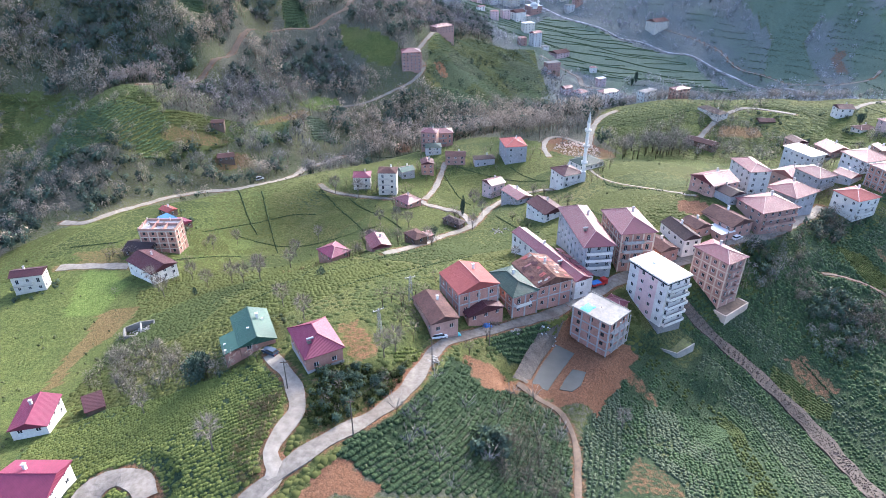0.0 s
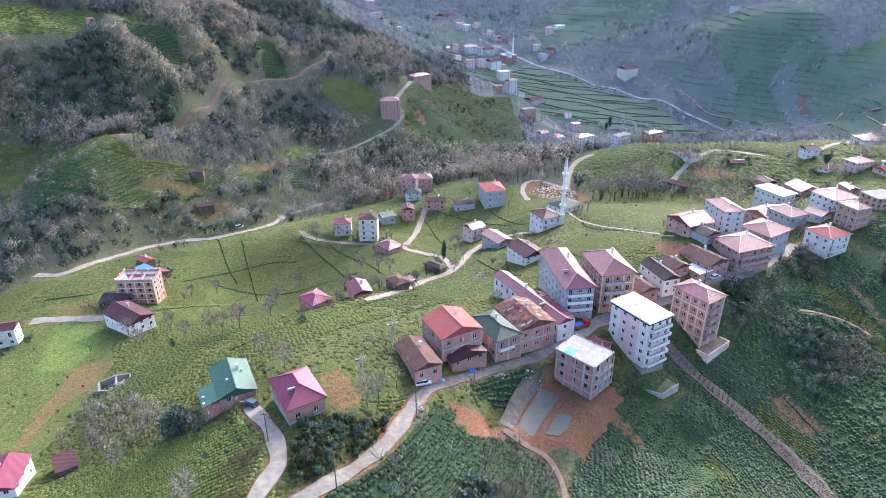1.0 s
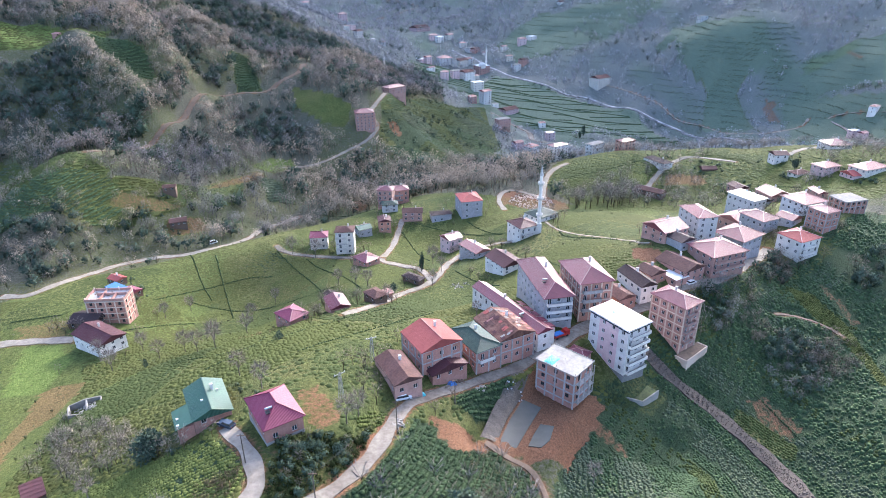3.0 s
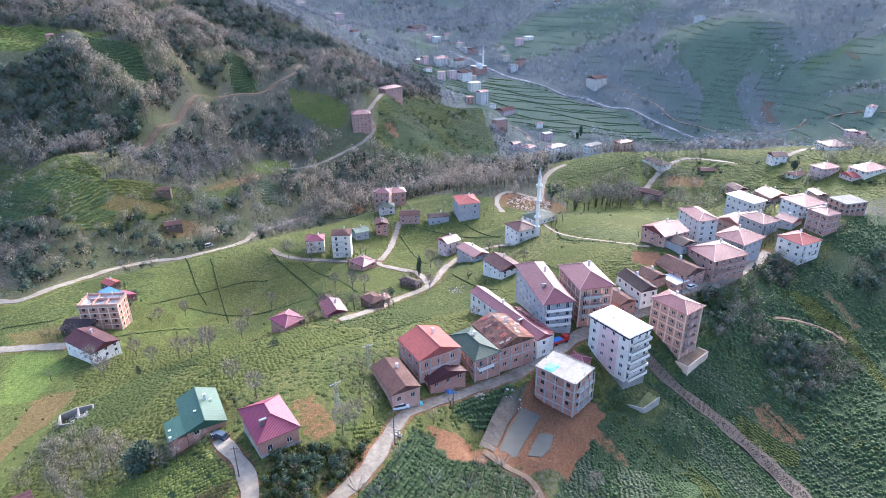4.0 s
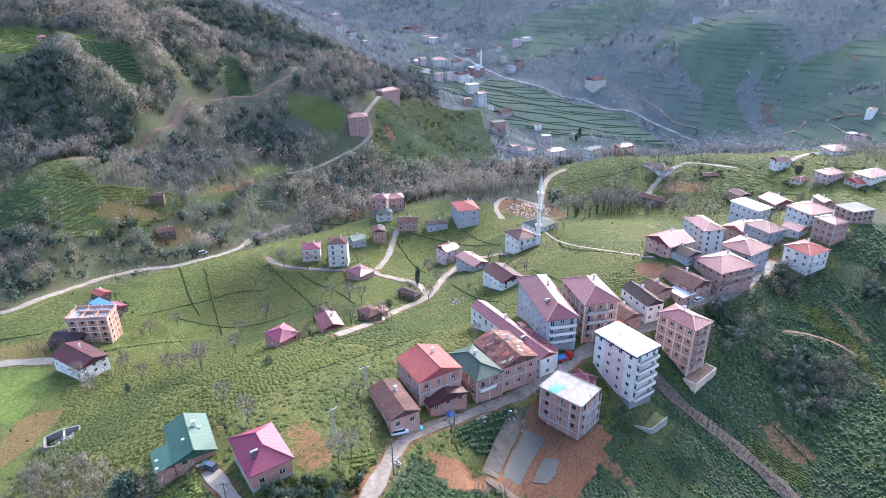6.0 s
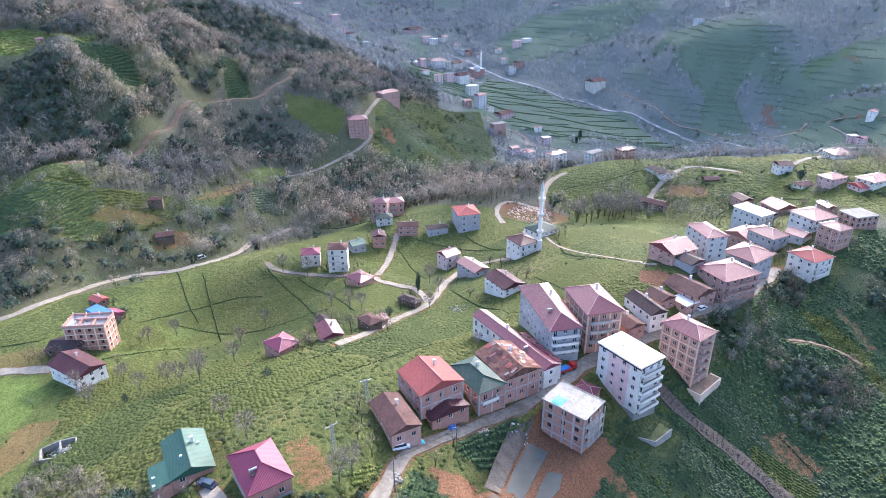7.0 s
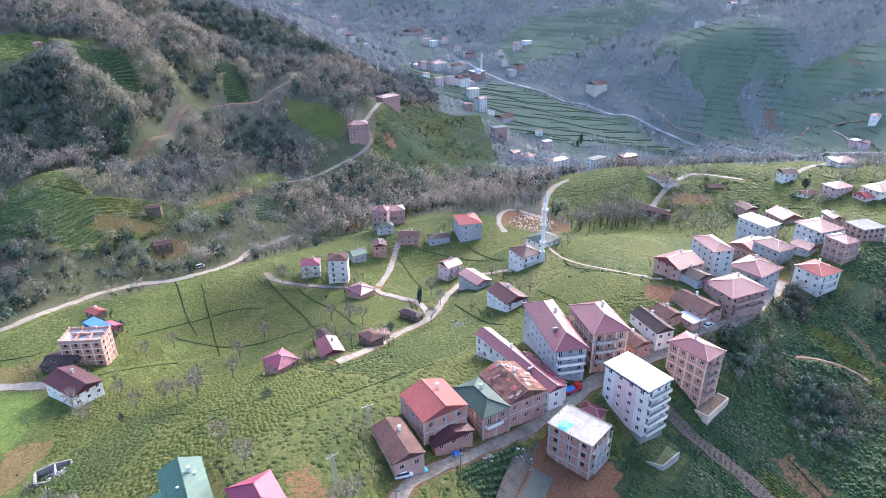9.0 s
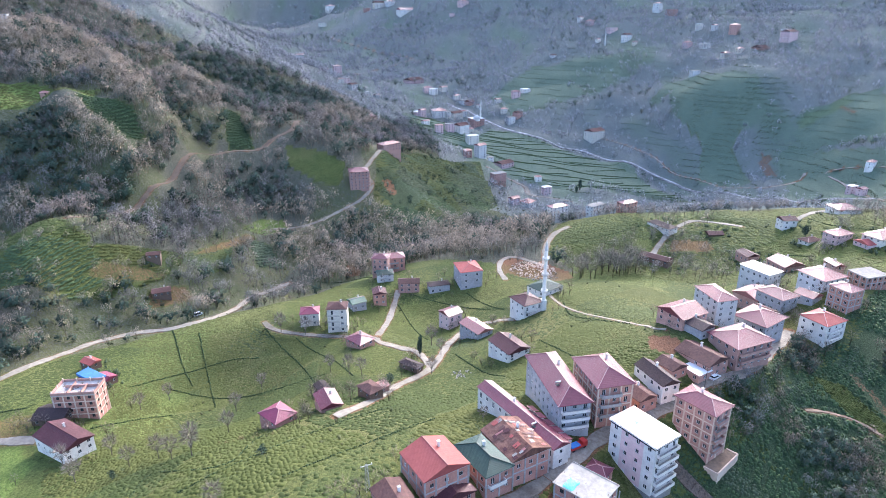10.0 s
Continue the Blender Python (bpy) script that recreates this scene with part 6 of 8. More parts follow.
def strew(name, templates, x, y, size, mat, label, category, tall=None, sink=0.1, kind="stuff"):
    """Many plants of a few shapes, turned and sized at random, in one mesh; twigs and leaves are shaded as parts of their rounded crown."""
    soft = len(templates[0][0]) > 90
    z = land(x, y) - sink
    which = rng.integers(0, len(templates), len(x))
    turn = rng.uniform(0, 2 * np.pi, len(x))
    tall = size if tall is None else tall
    allv, allf, base = [], [], 0
    for k, (tv, tf) in enumerate(templates):
        at = np.nonzero(which == k)[0]
        if not len(at):
            continue
        c, s = np.cos(turn[at])[:, None], np.sin(turn[at])[:, None]
        vx = (tv[None, :, 0] * c - tv[None, :, 1] * s) * size[at][:, None] + x[at][:, None]
        vy = (tv[None, :, 0] * s + tv[None, :, 1] * c) * size[at][:, None] + y[at][:, None]
        vz = tv[None, :, 2] * tall[at][:, None] + z[at][:, None]
        allv.append(np.stack([vx, vy, vz], -1).reshape(-1, 3))
        allf.append((tf[None] + (base + np.arange(len(at)) * len(tv))[:, None, None]).reshape(-1, 3))
        base += len(at) * len(tv)
    v, f = np.vstack(allv), np.vstack(allf)
    me = bpy.data.meshes.new(name)
    me.vertices.add(len(v))
    me.vertices.foreach_set("co", v.ravel())
    me.loops.add(len(f) * 3)
    me.loops.foreach_set("vertex_index", f.ravel())
    me.polygons.add(len(f))
    me.polygons.foreach_set("loop_start", np.arange(0, len(f) * 3, 3))
    me.polygons.foreach_set("loop_total", np.full(len(f), 3))
    me.materials.append(mat)
    me.update()
    own = np.concatenate([np.repeat(rng.uniform(0, 0.75, (which == k).sum()), len(tv)) for k, (tv, tf) in enumerate(templates)])
    me.attributes.new("tone", "FLOAT", "POINT").data.foreach_set("value", own)
    if soft:
        around = []
        for k, (tv, tf) in enumerate(templates):
            at = np.nonzero(which == k)[0]
            if len(at):
                out = (tv - (0, 0, 0.5)) * (1.7, 1.7, 1.5)
                c, s = np.cos(turn[at])[:, None], np.sin(turn[at])[:, None]
                around.append(np.stack([out[None, :, 0] * c - out[None, :, 1] * s, out[None, :, 0] * s + out[None, :, 1] * c, np.broadcast_to(out[None, :, 2], (len(at), len(tv)))], -1).reshape(-1, 3))
        me.attributes.new("crown", "FLOAT_VECTOR", "POINT").data.foreach_set("vector", np.vstack(around).ravel())
    return tagged(new(name, me), label, category, kind=kind)


def dome(sides, seed, flat=0.8):
    """A low rounded bush of unit width and height."""
    r = np.random.default_rng(seed)
    g = np.arange(sides) * 2 * np.pi / sides
    rows = []
    for rad, z in ((0.46, 0.0), (0.52, 0.45), (0.30, flat)):
        k = rad * r.uniform(0.82, 1.18, sides)
        rows.append(np.c_[k * np.cos(g), k * np.sin(g), z * r.uniform(0.85, 1.15, sides)])
    v = np.vstack(rows + [[[0, 0, 1.0]]])
    f = []
    for n in range(2):
        for i in range(sides):
            j = (i + 1) % sides
            f += [(n * sides + i, n * sides + j, (n + 1) * sides + j), (n * sides + i, (n + 1) * sides + j, (n + 1) * sides + i)]
    f += [(2 * sides + i, 2 * sides + (i + 1) % sides, 3 * sides) for i in range(sides)]
    return v, np.array(f)


def clump(seed, leaves):
    """A leafy crown: many small leaf faces set loosely in a lumpy ball above a short stem."""
    r = np.random.default_rng(seed)
    v, f = [], []
    lobes = [(r.uniform(-0.22, 0.22), r.uniform(-0.22, 0.22), r.uniform(0.35, 0.75), r.uniform(0.18, 0.32)) for _ in range(7)]
    for i in range(leaves):
        cx, cy, cz, rad = lobes[i % 7]
        d = r.normal(size=3)
        d /= np.linalg.norm(d)
        p = np.array([cx, cy, cz]) + d * rad * r.uniform(0.7, 1.05)
        a = r.normal(size=3)
        a /= np.linalg.norm(a)
        b = np.cross(d, a)
        b /= np.linalg.norm(b) + 1e-9
        s = r.uniform(0.05, 0.1)
        k = len(v)
        v += [p - b * s, p + b * s, p + (a * 0.6 + d * 0.7) * s * 2.0]
        f.append((k, k + 1, k + 2))
    k = len(v)
    v += [(-0.03, 0, 0), (0.03, 0, 0), (0, 0, 0.6)]
    f.append((k, k + 1, k + 2))
    return np.array(v), np.array(f)


def bare_tree(seed, limbs=7, twigs=9, wide=0.34, thick=0.011):
    """A leafless tree of unit height: stem, rising limbs and sprays of fine twigs."""
    r = np.random.default_rng(seed)
    v, f = [], []

    def stick(a, b, ra, rb):
        d = b - a
        u = np.cross(d, (0.3, 0.9, 0.1))
        u /= np.linalg.norm(u) + 1e-9
        w = np.cross(d, u)
        w /= np.linalg.norm(w) + 1e-9
        k = len(v)
        for p, rad in ((a, ra), (b, rb)):
            for i in range(3):
                g = 2 * np.pi * i / 3
                v.append(p + rad * (np.cos(g) * u + np.sin(g) * w))
        for i in range(3):
            j = (i + 1) % 3
            f.extend([(k + i, k + j, k + 3 + j), (k + i, k + 3 + j, k + 3 + i)])

    def blade(a, b, ra):
        d = b - a
        u = np.cross(d, r.normal(size=3))
        u /= np.linalg.norm(u) + 1e-9
        k = len(v)
        v.extend([a - u * ra, a + u * ra, b])
        f.append((k, k + 1, k + 2))

    lean = np.array([r.uniform(-0.05, 0.05), r.uniform(-0.05, 0.05), 0])
    fork = np.array([0, 0, r.uniform(0.28, 0.4)]) + lean
    stick(np.zeros(3), fork, 0.016, 0.011)
    stick(fork, fork + lean + (0, 0, 0.3), 0.011, 0.005)
    for i in range(limbs):
        g = 2 * np.pi * (i + r.uniform(-0.3, 0.3)) / limbs
        a = fork * r.uniform(0.7, 1.3)
        out = wide * r.uniform(0.55, 1.0)
        b = np.array([out * np.cos(g), out * np.sin(g), r.uniform(0.6, 0.82)])
        mid = (a + b) / 2 + (0, 0, -0.03)
        stick(a, mid, 0.008, 0.006)
        stick(mid, b, 0.006, 0.003)
        for _ in range(twigs):
            t = r.uniform(0.25, 1.0)
            p = mid + (b - mid) * t
            tip = p + np.array([0.13 * np.cos(g), 0.13 * np.sin(g), 0.14]) * r.uniform(0.5, 1.2) + r.normal(size=3) * 0.06
            blade(p, tip, thick)
    for _ in range(twigs):
        p = fork + lean * 2 + (0, 0, r.uniform(0.15, 0.3))
        blade(p, p + np.array([*r.normal(size=2) * 0.08, r.uniform(0.12, 0.3)]), thick)
    return np.array(v), np.array(f)


def round_tree(seed, limbs=11, twigs=8, thick=0.009):
    """A leafless tree with a full rounded crown of unit height: limbs reach its shell, fine twigs spread from their ends."""
    r = np.random.default_rng(seed)
    v, f = [], []

    def blade(a, b, ra):
        u = np.cross(b - a, r.normal(size=3))
        u /= np.linalg.norm(u) + 1e-9
        k = len(v)
        v.extend([a - u * ra, a + u * ra, b])
        f.append((k, k + 1, k + 2))

    fork = np.array([0, 0, 0.3])
    for g in (0, 2.1, 4.2):
        k = len(v)
        o, p = np.array([np.cos(g), np.sin(g), 0]), np.array([np.cos(g + 2.1), np.sin(g + 2.1), 0])
        v.extend([o * 0.022, p * 0.022, fork + p * 0.014, fork + o * 0.014])
        f.extend([(k, k + 1, k + 2), (k, k + 2, k + 3)])
    middle = np.array([0, 0, 0.62])
    for i in range(limbs):
        up = 1 - 1.5 * (i + 0.5) / limbs
        g = i * 2.4 + r.uniform(-0.3, 0.3)
        d = np.array([np.sqrt(max(0, 1 - up * up)) * np.cos(g), np.sqrt(max(0, 1 - up * up)) * np.sin(g), up])
        end = middle + d * np.array([0.27, 0.27, 0.24]) * r.uniform(0.75, 1.05)
        blade(fork, end, 0.006)
        for _ in range(twigs):
            a = end - (end - middle) * r.uniform(0, 0.45)
            w = d + r.normal(size=3) * 0.55 + (0, 0, 0.35)
            blade(a, a + w * 0.12 * r.uniform(0.6, 1.2), thick)
    return np.array(v), np.array(f)


def puff_tree(seed, lobes=8, twigs=11, flake=0.05, reach=0.12):
    """A leafless tree of unit height: a thin forked stem and a lumpy crown of many small sprays of twigs."""
    r = np.random.default_rng(seed)
    v, f = [], []

    def blade(a, b, ra):
        u = np.cross(b - a, r.normal(size=3))
        u /= np.linalg.norm(u) + 1e-9
        k = len(v)
        v.extend([a - u * ra, a + u * ra, b])
        f.append((k, k + 1, k + 2))

    wide = r.uniform(0.2, 0.3)
    fork = np.array([r.uniform(-0.03, 0.03), r.uniform(-0.03, 0.03), 0.3])
    for g in (0, 2.1):
        o = np.array([np.cos(g), np.sin(g), 0])
        k = len(v)
        v.extend([-o * 0.012, o * 0.012, fork + (0, 0, 0.25)])
        f.append((k, k + 1, k + 2))
    for i in range(lobes):
        up = 1 - 1.6 * (i + 0.5) / lobes
        g = i * 2.4 + r.uniform(-0.5, 0.5)
        out = np.sqrt(max(0.0, 1 - up * up))
        d = np.array([out * np.cos(g), out * np.sin(g), up])
        mid = np.array([0, 0, 0.58]) + d * (wide, wide, 0.27) * r.uniform(0.6, 1.0)
        blade(fork, mid, 0.004)
        for _ in range(twigs):
            w = r.normal(size=3) + 0.6 * d
            w /= np.linalg.norm(w)
            a = mid + w * reach * r.uniform(0.35, 1.15)
            way = r.normal(size=3)
            way /= np.linalg.norm(way)
            blade(a, a + way * flake * r.uniform(0.7, 1.5), flake * r.uniform(0.25, 0.5))
    return np.array(v), np.array(f)


def scatter(x0, x1, y0, y1, count):
    return rng.uniform(x0, x1, count), rng.uniform(y0, y1, count)


def keep(x, y, mask):
    return x[mask], y[mask]


def leafy_dome(seed, leaves=22):
    """A tea bush: a rounded core with many young leaves standing out of it."""
    v, f = dome(6, seed)
    r = np.random.default_rng(seed + 400)
    more, faces = [v * (0.94, 0.94, 0.9)], [f]
    for i in range(leaves):
        up, g = r.uniform(0.15, 1.0), r.uniform(0, 2 * np.pi)
        out = 0.54 * math.sqrt(max(0.0, 1 - (up - 0.25) ** 2 * 1.3))
        a = np.array([out * math.cos(g), out * math.sin(g), up * 0.95])
        b, c = r.normal(size=3) * 0.1, r.normal(size=3) * 0.1
        more.append(np.array([a - b * 0.6, a + b * 0.6, a + c + (0, 0, 0.05)]))
        faces.append(np.array([[0, 1, 2]]) + len(v) + 3 * i)
    return np.vstack(more), np.vstack(faces)


BUSH = [leafy_dome(s) for s in range(6)]


def tea_rows(name, ring, angle, row, gap, high, mat, label, share=1.0, curve=0.0, templates=BUSH, skip=()):
    """A tea garden: bushes set close in rows across a ring of the plan."""
    p = np.array(ring, float)
    cx, cy = p.mean(0)
    reach = np.hypot(*(p - (cx, cy)).T).max()
    u, v = np.meshgrid(np.arange(-reach, reach, gap), np.arange(-reach, reach, row))
    u, v = u.ravel() + rng.uniform(-0.2, 0.2, u.size) * gap, v.ravel() + rng.uniform(-0.12, 0.12, v.size) * row
    v = v + curve * u * u + 0.5 * np.sin(u / 9)
    near = np.hypot(u, v) < reach
    u, v = u[near], v[near]
    c, s = math.cos(radians(angle)), math.sin(radians(angle))
    x, y = cx + u * c - v * s, cy + u * s + v * c
    x, y = keep(x, y, np.abs(x) < 0.9 * y + 40)
    m = (inside(x, y, ring) > 0) & (rng.uniform(size=len(x)) < share * (0.72 + 0.5 * wave(x, y, 6)))
    x, y = keep(x, y, m)
    for other in skip:
        x, y = keep(x, y, inside(x, y, other) == 0)
    m = clear_of(x, y, 0.9) & (soil_cover(x, y) < 0.6)
    x, y = keep(x, y, m)
    size = rng.uniform(1.05, 1.6, len(x)) * (row + gap) / 2
    return strew(name, templates, x, y, size, mat, label, "tea bushes", tall=high * rng.uniform(0.75, 1.2, len(x)), sink=0.15)


def low_bush(seed):
    """A flat-topped clipped bush of few faces, of unit width and height."""
    r = np.random.default_rng(seed)
    g = np.arange(5) * 2 * np.pi / 5 + r.uniform(-0.2, 0.2, 5)
    a, b = 0.55 * r.uniform(0.85, 1.15, 5), 0.36 * r.uniform(0.8, 1.2, 5)
    v = np.vstack([np.c_[a * np.cos(g), a * np.sin(g), np.zeros(5)], np.c_[b * np.cos(g), b * np.sin(g), r.uniform(0.8, 1.1, 5)]])
    f = [q for i in range(5) for q in ((i, (i + 1) % 5, 5 + (i + 1) % 5), (i, 5 + (i + 1) % 5, 5 + i))] + [(5, 6, 7), (5, 7, 8), (5, 8, 9)]
    return v, np.array(f)


LOW = [low_bush(s) for s in range(8)]


def tea_plots(ring, cells, row, gap, high, label, seed, skip=(), mix=("tea_light", "tea_mid", "tea_olive"), heading=28, swing=40):
    """Many small tea plots that meet along narrow drains, each with rows of its own direction and tone."""
    r = np.random.default_rng(seed)
    p = np.array(ring, float)
    lo, hi = p.min(0), p.max(0)
    seeds = r.uniform(lo, hi, (cells, 2))
    tones = {tone: [] for tone in mix}
    for k, (cx, cy) in enumerate(seeds):
        share = r.choice([1.0, 0.95, 0.9, 0.75, 0.35])
        angle = radians(heading + r.uniform(-swing, swing))
        tone = mix[r.integers(0, len(mix))]
        reach = 1.5 * math.sqrt((hi - lo).prod() / cells)
        u, v = np.meshgrid(np.arange(-reach, reach, gap), np.arange(-reach, reach, row))
        u, v = u.ravel() + r.uniform(-0.3, 0.3, u.size) * gap, v.ravel() + r.uniform(-0.16, 0.16, v.size) * row
        v = v + 0.5 * np.sin(u / 7 + k)
        x, y = cx + u * math.cos(angle) - v * math.sin(angle), cy + u * math.sin(angle) + v * math.cos(angle)
        x, y = keep(x, y, (inside(x, y, ring) > 0) & (r.uniform(size=len(x)) < share * (0.6 + 0.55 * wave(x, y, 9))))
        d = np.sort(np.hypot(x[:, None] + 2 * np.sin(y[:, None] / 9) - seeds[None, :, 0], y[:, None] - seeds[None, :, 1]), 1)
        own = np.hypot(x + 2 * np.sin(y / 9) - cx, y - cy)
        x, y = keep(x, y, (own <= d[:, 0] + 1e-6) & (d[:, 1] - d[:, 0] > 1.3))
        tones[tone].append(np.c_[x, y])
    for tone, spots in tones.items():
        q = np.vstack(spots)
        x, y = q[:, 0], q[:, 1]
        for other in skip:
            x, y = keep(x, y, inside(x, y, other) == 0)
        x, y = keep(x, y, clear_of(x, y, 1.1))
        x, y = keep(x, y, soil_cover(x, y) < 0.45)
        strew("tea_garden", LOW, x, y, rng.uniform(1.15, 1.9, len(x)) * max(row, gap), LEAF[tone], label, "tea bushes", tall=high * rng.uniform(0.55, 1.3, len(x)) * np.where(y > 215, 0.45, 1.0), sink=0.12)


def slope_strips():
    """The steep tea slope: long strips beside the path, each with its own rows and tone, parted by narrow drains."""
    axis = course([(74.5, 171.5), (78.5, 163.5), (86.2, 156.0), (96.8, 149.2), (105.0, 140.1), (108.8, 131.3), (109.8, 121.0), (107.8, 106.8), (104, 92), (98, 70)], 2.0)
    way = np.gradient(axis, axis=0)
    way /= np.linalg.norm(way, axis=1)[:, None]
    side = np.c_[-way[:, 1], way[:, 0]]
    r = np.random.default_rng(12)
    edges = np.cumsum(r.uniform(5.5, 11, 26))
    spots = {"tea": [], "tea_mid": [], "tea_grey": []}
    for sign in (-1, 1):
        start = 2.6
        for k, edge in enumerate(edges[:9] if sign < 0 else edges[4:18] - edges[3]):
            tone = ("tea", "tea_grey", "tea", "tea_mid", "tea", "tea", "tea_grey")[k % 7]
            pitch, share = r.choice([1.0, 1.15, 1.3]), r.choice([1.0, 0.95, 0.85])
            across = r.uniform() < 0.3
            for out in np.arange(start + 0.8, start + 2.6 + edge - start - 0.8, pitch):
                n = len(axis) * (3 if not across else 2)
                u = np.sort(r.uniform(0, len(axis) - 1.01, n))
                i = u.astype(int)
                at = axis[i] + (axis[i + 1] - axis[i]) * (u - i)[:, None] + side[i] * (sign * (out + r.uniform(-0.22, 0.22, n)))[:, None]
                spots[tone].append(at[r.uniform(size=n) < share])
            start = edge + 1.9
    for tone, some in spots.items():
        q = np.vstack(some)
        x, y = keep(q[:, 0], q[:, 1], inside(q[:, 0], q[:, 1], RIGHT_SLOPE) > 0)
        for other in (*STRIPS, DIRT_R, YARD_GAP, SOIL_STREAK, SOIL_ROW, DIRT_B, SITE):
            x, y = keep(x, y, inside(x, y, other) == 0)
        x, y = keep(x, y, clear_of(x, y, 0.7))
        strew("tea_garden", LOW, x, y, rng.uniform(0.8, 1.1, len(x)), LEAF[tone], "dark green tea bushes in rows down the steep slope", "tea bushes", tall=rng.uniform(0.45, 0.65, len(x)), sink=0.12)
    x, y = scatter(100, 300, 90, 290, 15000)
    x, y = keep(x, y, (inside(x, y, RIGHT_SLOPE) > 0) & (wave(x, y, 11) > 0.3))
    x, y = keep(x, y, np.hypot(x[:, None] - axis[None, ::3, 0], y[:, None] - axis[None, ::3, 1]).min(1) > 22)
    for other in (*STRIPS, SOIL_ROW):
        x, y = keep(x, y, inside(x, y, other) == 0)
    x, y = keep(x, y, clear_of(x, y, 0.9))
    strew("tea_garden", LOW, x, y, rng.uniform(0.9, 1.7, len(x)), LEAF["tea"], "overgrown dark tea bushes on the outer slope", "tea bushes", tall=rng.uniform(0.5, 1.1, len(x)), sink=0.15)


def gardens():
    tea_rows("tea_garden", TEA_LOW, 62, 1.25, 0.62, 0.65, LEAF["tea_deep"], "dark tea bushes in curved rows below the road", 0.9, 0.004)
    tea_rows("tea_garden", TEA_BANK, 30, 1.1, 0.9, 0.7, LEAF["tea"], "dense dark tea bushes under the road bank")
    tea_rows("tea_garden", TEA_LEFT, 25, 1.1, 0.55, 0.5, LEAF["tea_bright"], "light green tea bushes in rows on a rounded hill", 0.95, -0.004)
    tea_plots(RIDGE_TEA, 40, 1.9, 1.2, 0.8, "tea bushes in rows along the far ridge", 9, (DRY_BANK,), ("tea", "tea_mid", "tea_olive", "tea_mid", "tea", "tea_grey"), 60, 25)
    for ring, tone in ((TERRACE_A, "tea"), (TERRACE_B, "tea"), (KNOLL_TEA, "tea_grey")):
        tea_rows("tea_garden", ring, 40, 3.2, 1.5, 0.8, LEAF[tone], "dark tea rows on a steep terraced field", 0.9, 0.0, LOW)
    slope_strips()
    tea_rows("tea_garden", BRIGHT_TEA, 40, 0.9, 0.6, 0.7, LEAF["tea_bright"], "bright green tea bushes above the red bank")
    for ring, tone in zip(STRIPS, ("tea_light", "tea_mid")):
        tea_rows("tea_garden", ring, -50, 0.95, 0.65, 0.45, LEAF[tone], "lighter green tea bushes along the terrace edge", 0.9, 0.0, LOW)
    tea_plots(APT_SLOPE, 46, 3.2, 2.4, 0.8, "tea plots and terraces on the valley side", 15, (RED_TERRACE,), ("tea_grey", "tea_mid", "tea"), 20, 30)
    tea_rows("tea_garden", HILLTOP, 10, 3.2, 2.6, 0.5, LEAF["tea_light"], "light green tea plots on the hilltop", 0.7, 0.0, LOW)
    tea_plots(SPUR, 95, 1.1, 1.15, 0.3, "light green clipped tea bushes in small plots on the spur", 4, (TEA_LOW, TEA_BANK, TEA_LEFT, LAWN_L, LAWN_B, ORCHARD, YARD_GAP, GRASS_L, BRIGHT_TEA))
    tea_plots(RIGHT_SPUR, 30, 2.0, 2.0, 0.6, "tea plots between the upper houses", 5)


gardens()


def path_stones():
    """Loose stones all over the path down the tea slope."""
    for half, kind, line in BEDS:
        if kind == "pebbles":
            k = rng.integers(0, len(line), len(line) * 26)
            x, y = line[k, 0] + rng.uniform(-1, 1, len(k)) * 0.72 * half, line[k, 1] + rng.uniform(-1, 1, len(k)) * 0.72 * half
            strew("stones", LOW, x, y, rng.uniform(0.18, 0.5, len(x)), PAINT["pebbles"], "loose grey-brown stones on the path", "stones", tall=rng.uniform(0.2, 0.4, len(x)), sink=-0.36)


path_stones()


def hedge(points, wide=0.7, gap=0.42):
    line = course(points, gap)
    n = len(line)
    return line[:, 0] + rng.uniform(-0.35, 0.35, n) * wide, line[:, 1] + rng.uniform(-0.35, 0.35, n) * wide


def hedges():
    """Dark drains and hedge lines that part the fields, and the terrace edges on the valley floor."""
    xs, ys = [], []
    for points in BORDERS:
        a, b = hedge(points)
        xs.append(a), ys.append(b)
    x, y = np.concatenate(xs), np.concatenate(ys)
    m = clear_of(x, y, 0.4)
    x, y = keep(x, y, m)
    strew("hedge", LOW, x, y, rng.uniform(0.35, 0.7, len(x)), LEAF["tea_deep"], "dark clipped hedge lines between the fields", "hedge", tall=rng.uniform(0.3, 0.6, len(x)))
    xs, ys = [], []
    p = np.array(FLATS, float)
    for k, c in enumerate(np.arange(-330, 330, 7.5)):
        s = np.arange(-330, 330, 1.4)
        wob = 5 * np.sin(s / 38 + k * 1.9) + 2.5 * np.sin(s / 14 + k * 0.7)
        gx, gy = 190 + 0.99 * s + 0.14 * (c + wob), 840 - 0.14 * s + 0.99 * (c + wob)
        m = (inside(gx, gy, FLATS) > 0) & (np.sin(s / 31 + k * 2.3) > -0.75)
        xs.append(gx[m]), ys.append(gy[m])
    x, y = np.concatenate(xs), np.concatenate(ys)
    m = clear_of(x, y, 1.0)
    x, y = keep(x, y, m)
    strew("hedge", LOW, x, y, rng.uniform(1.3, 2.0, len(x)), LEAF["tea"], "dark hedge lines on terraced valley fields", "hedge", tall=rng.uniform(0.6, 1.1, len(x)))


hedges()

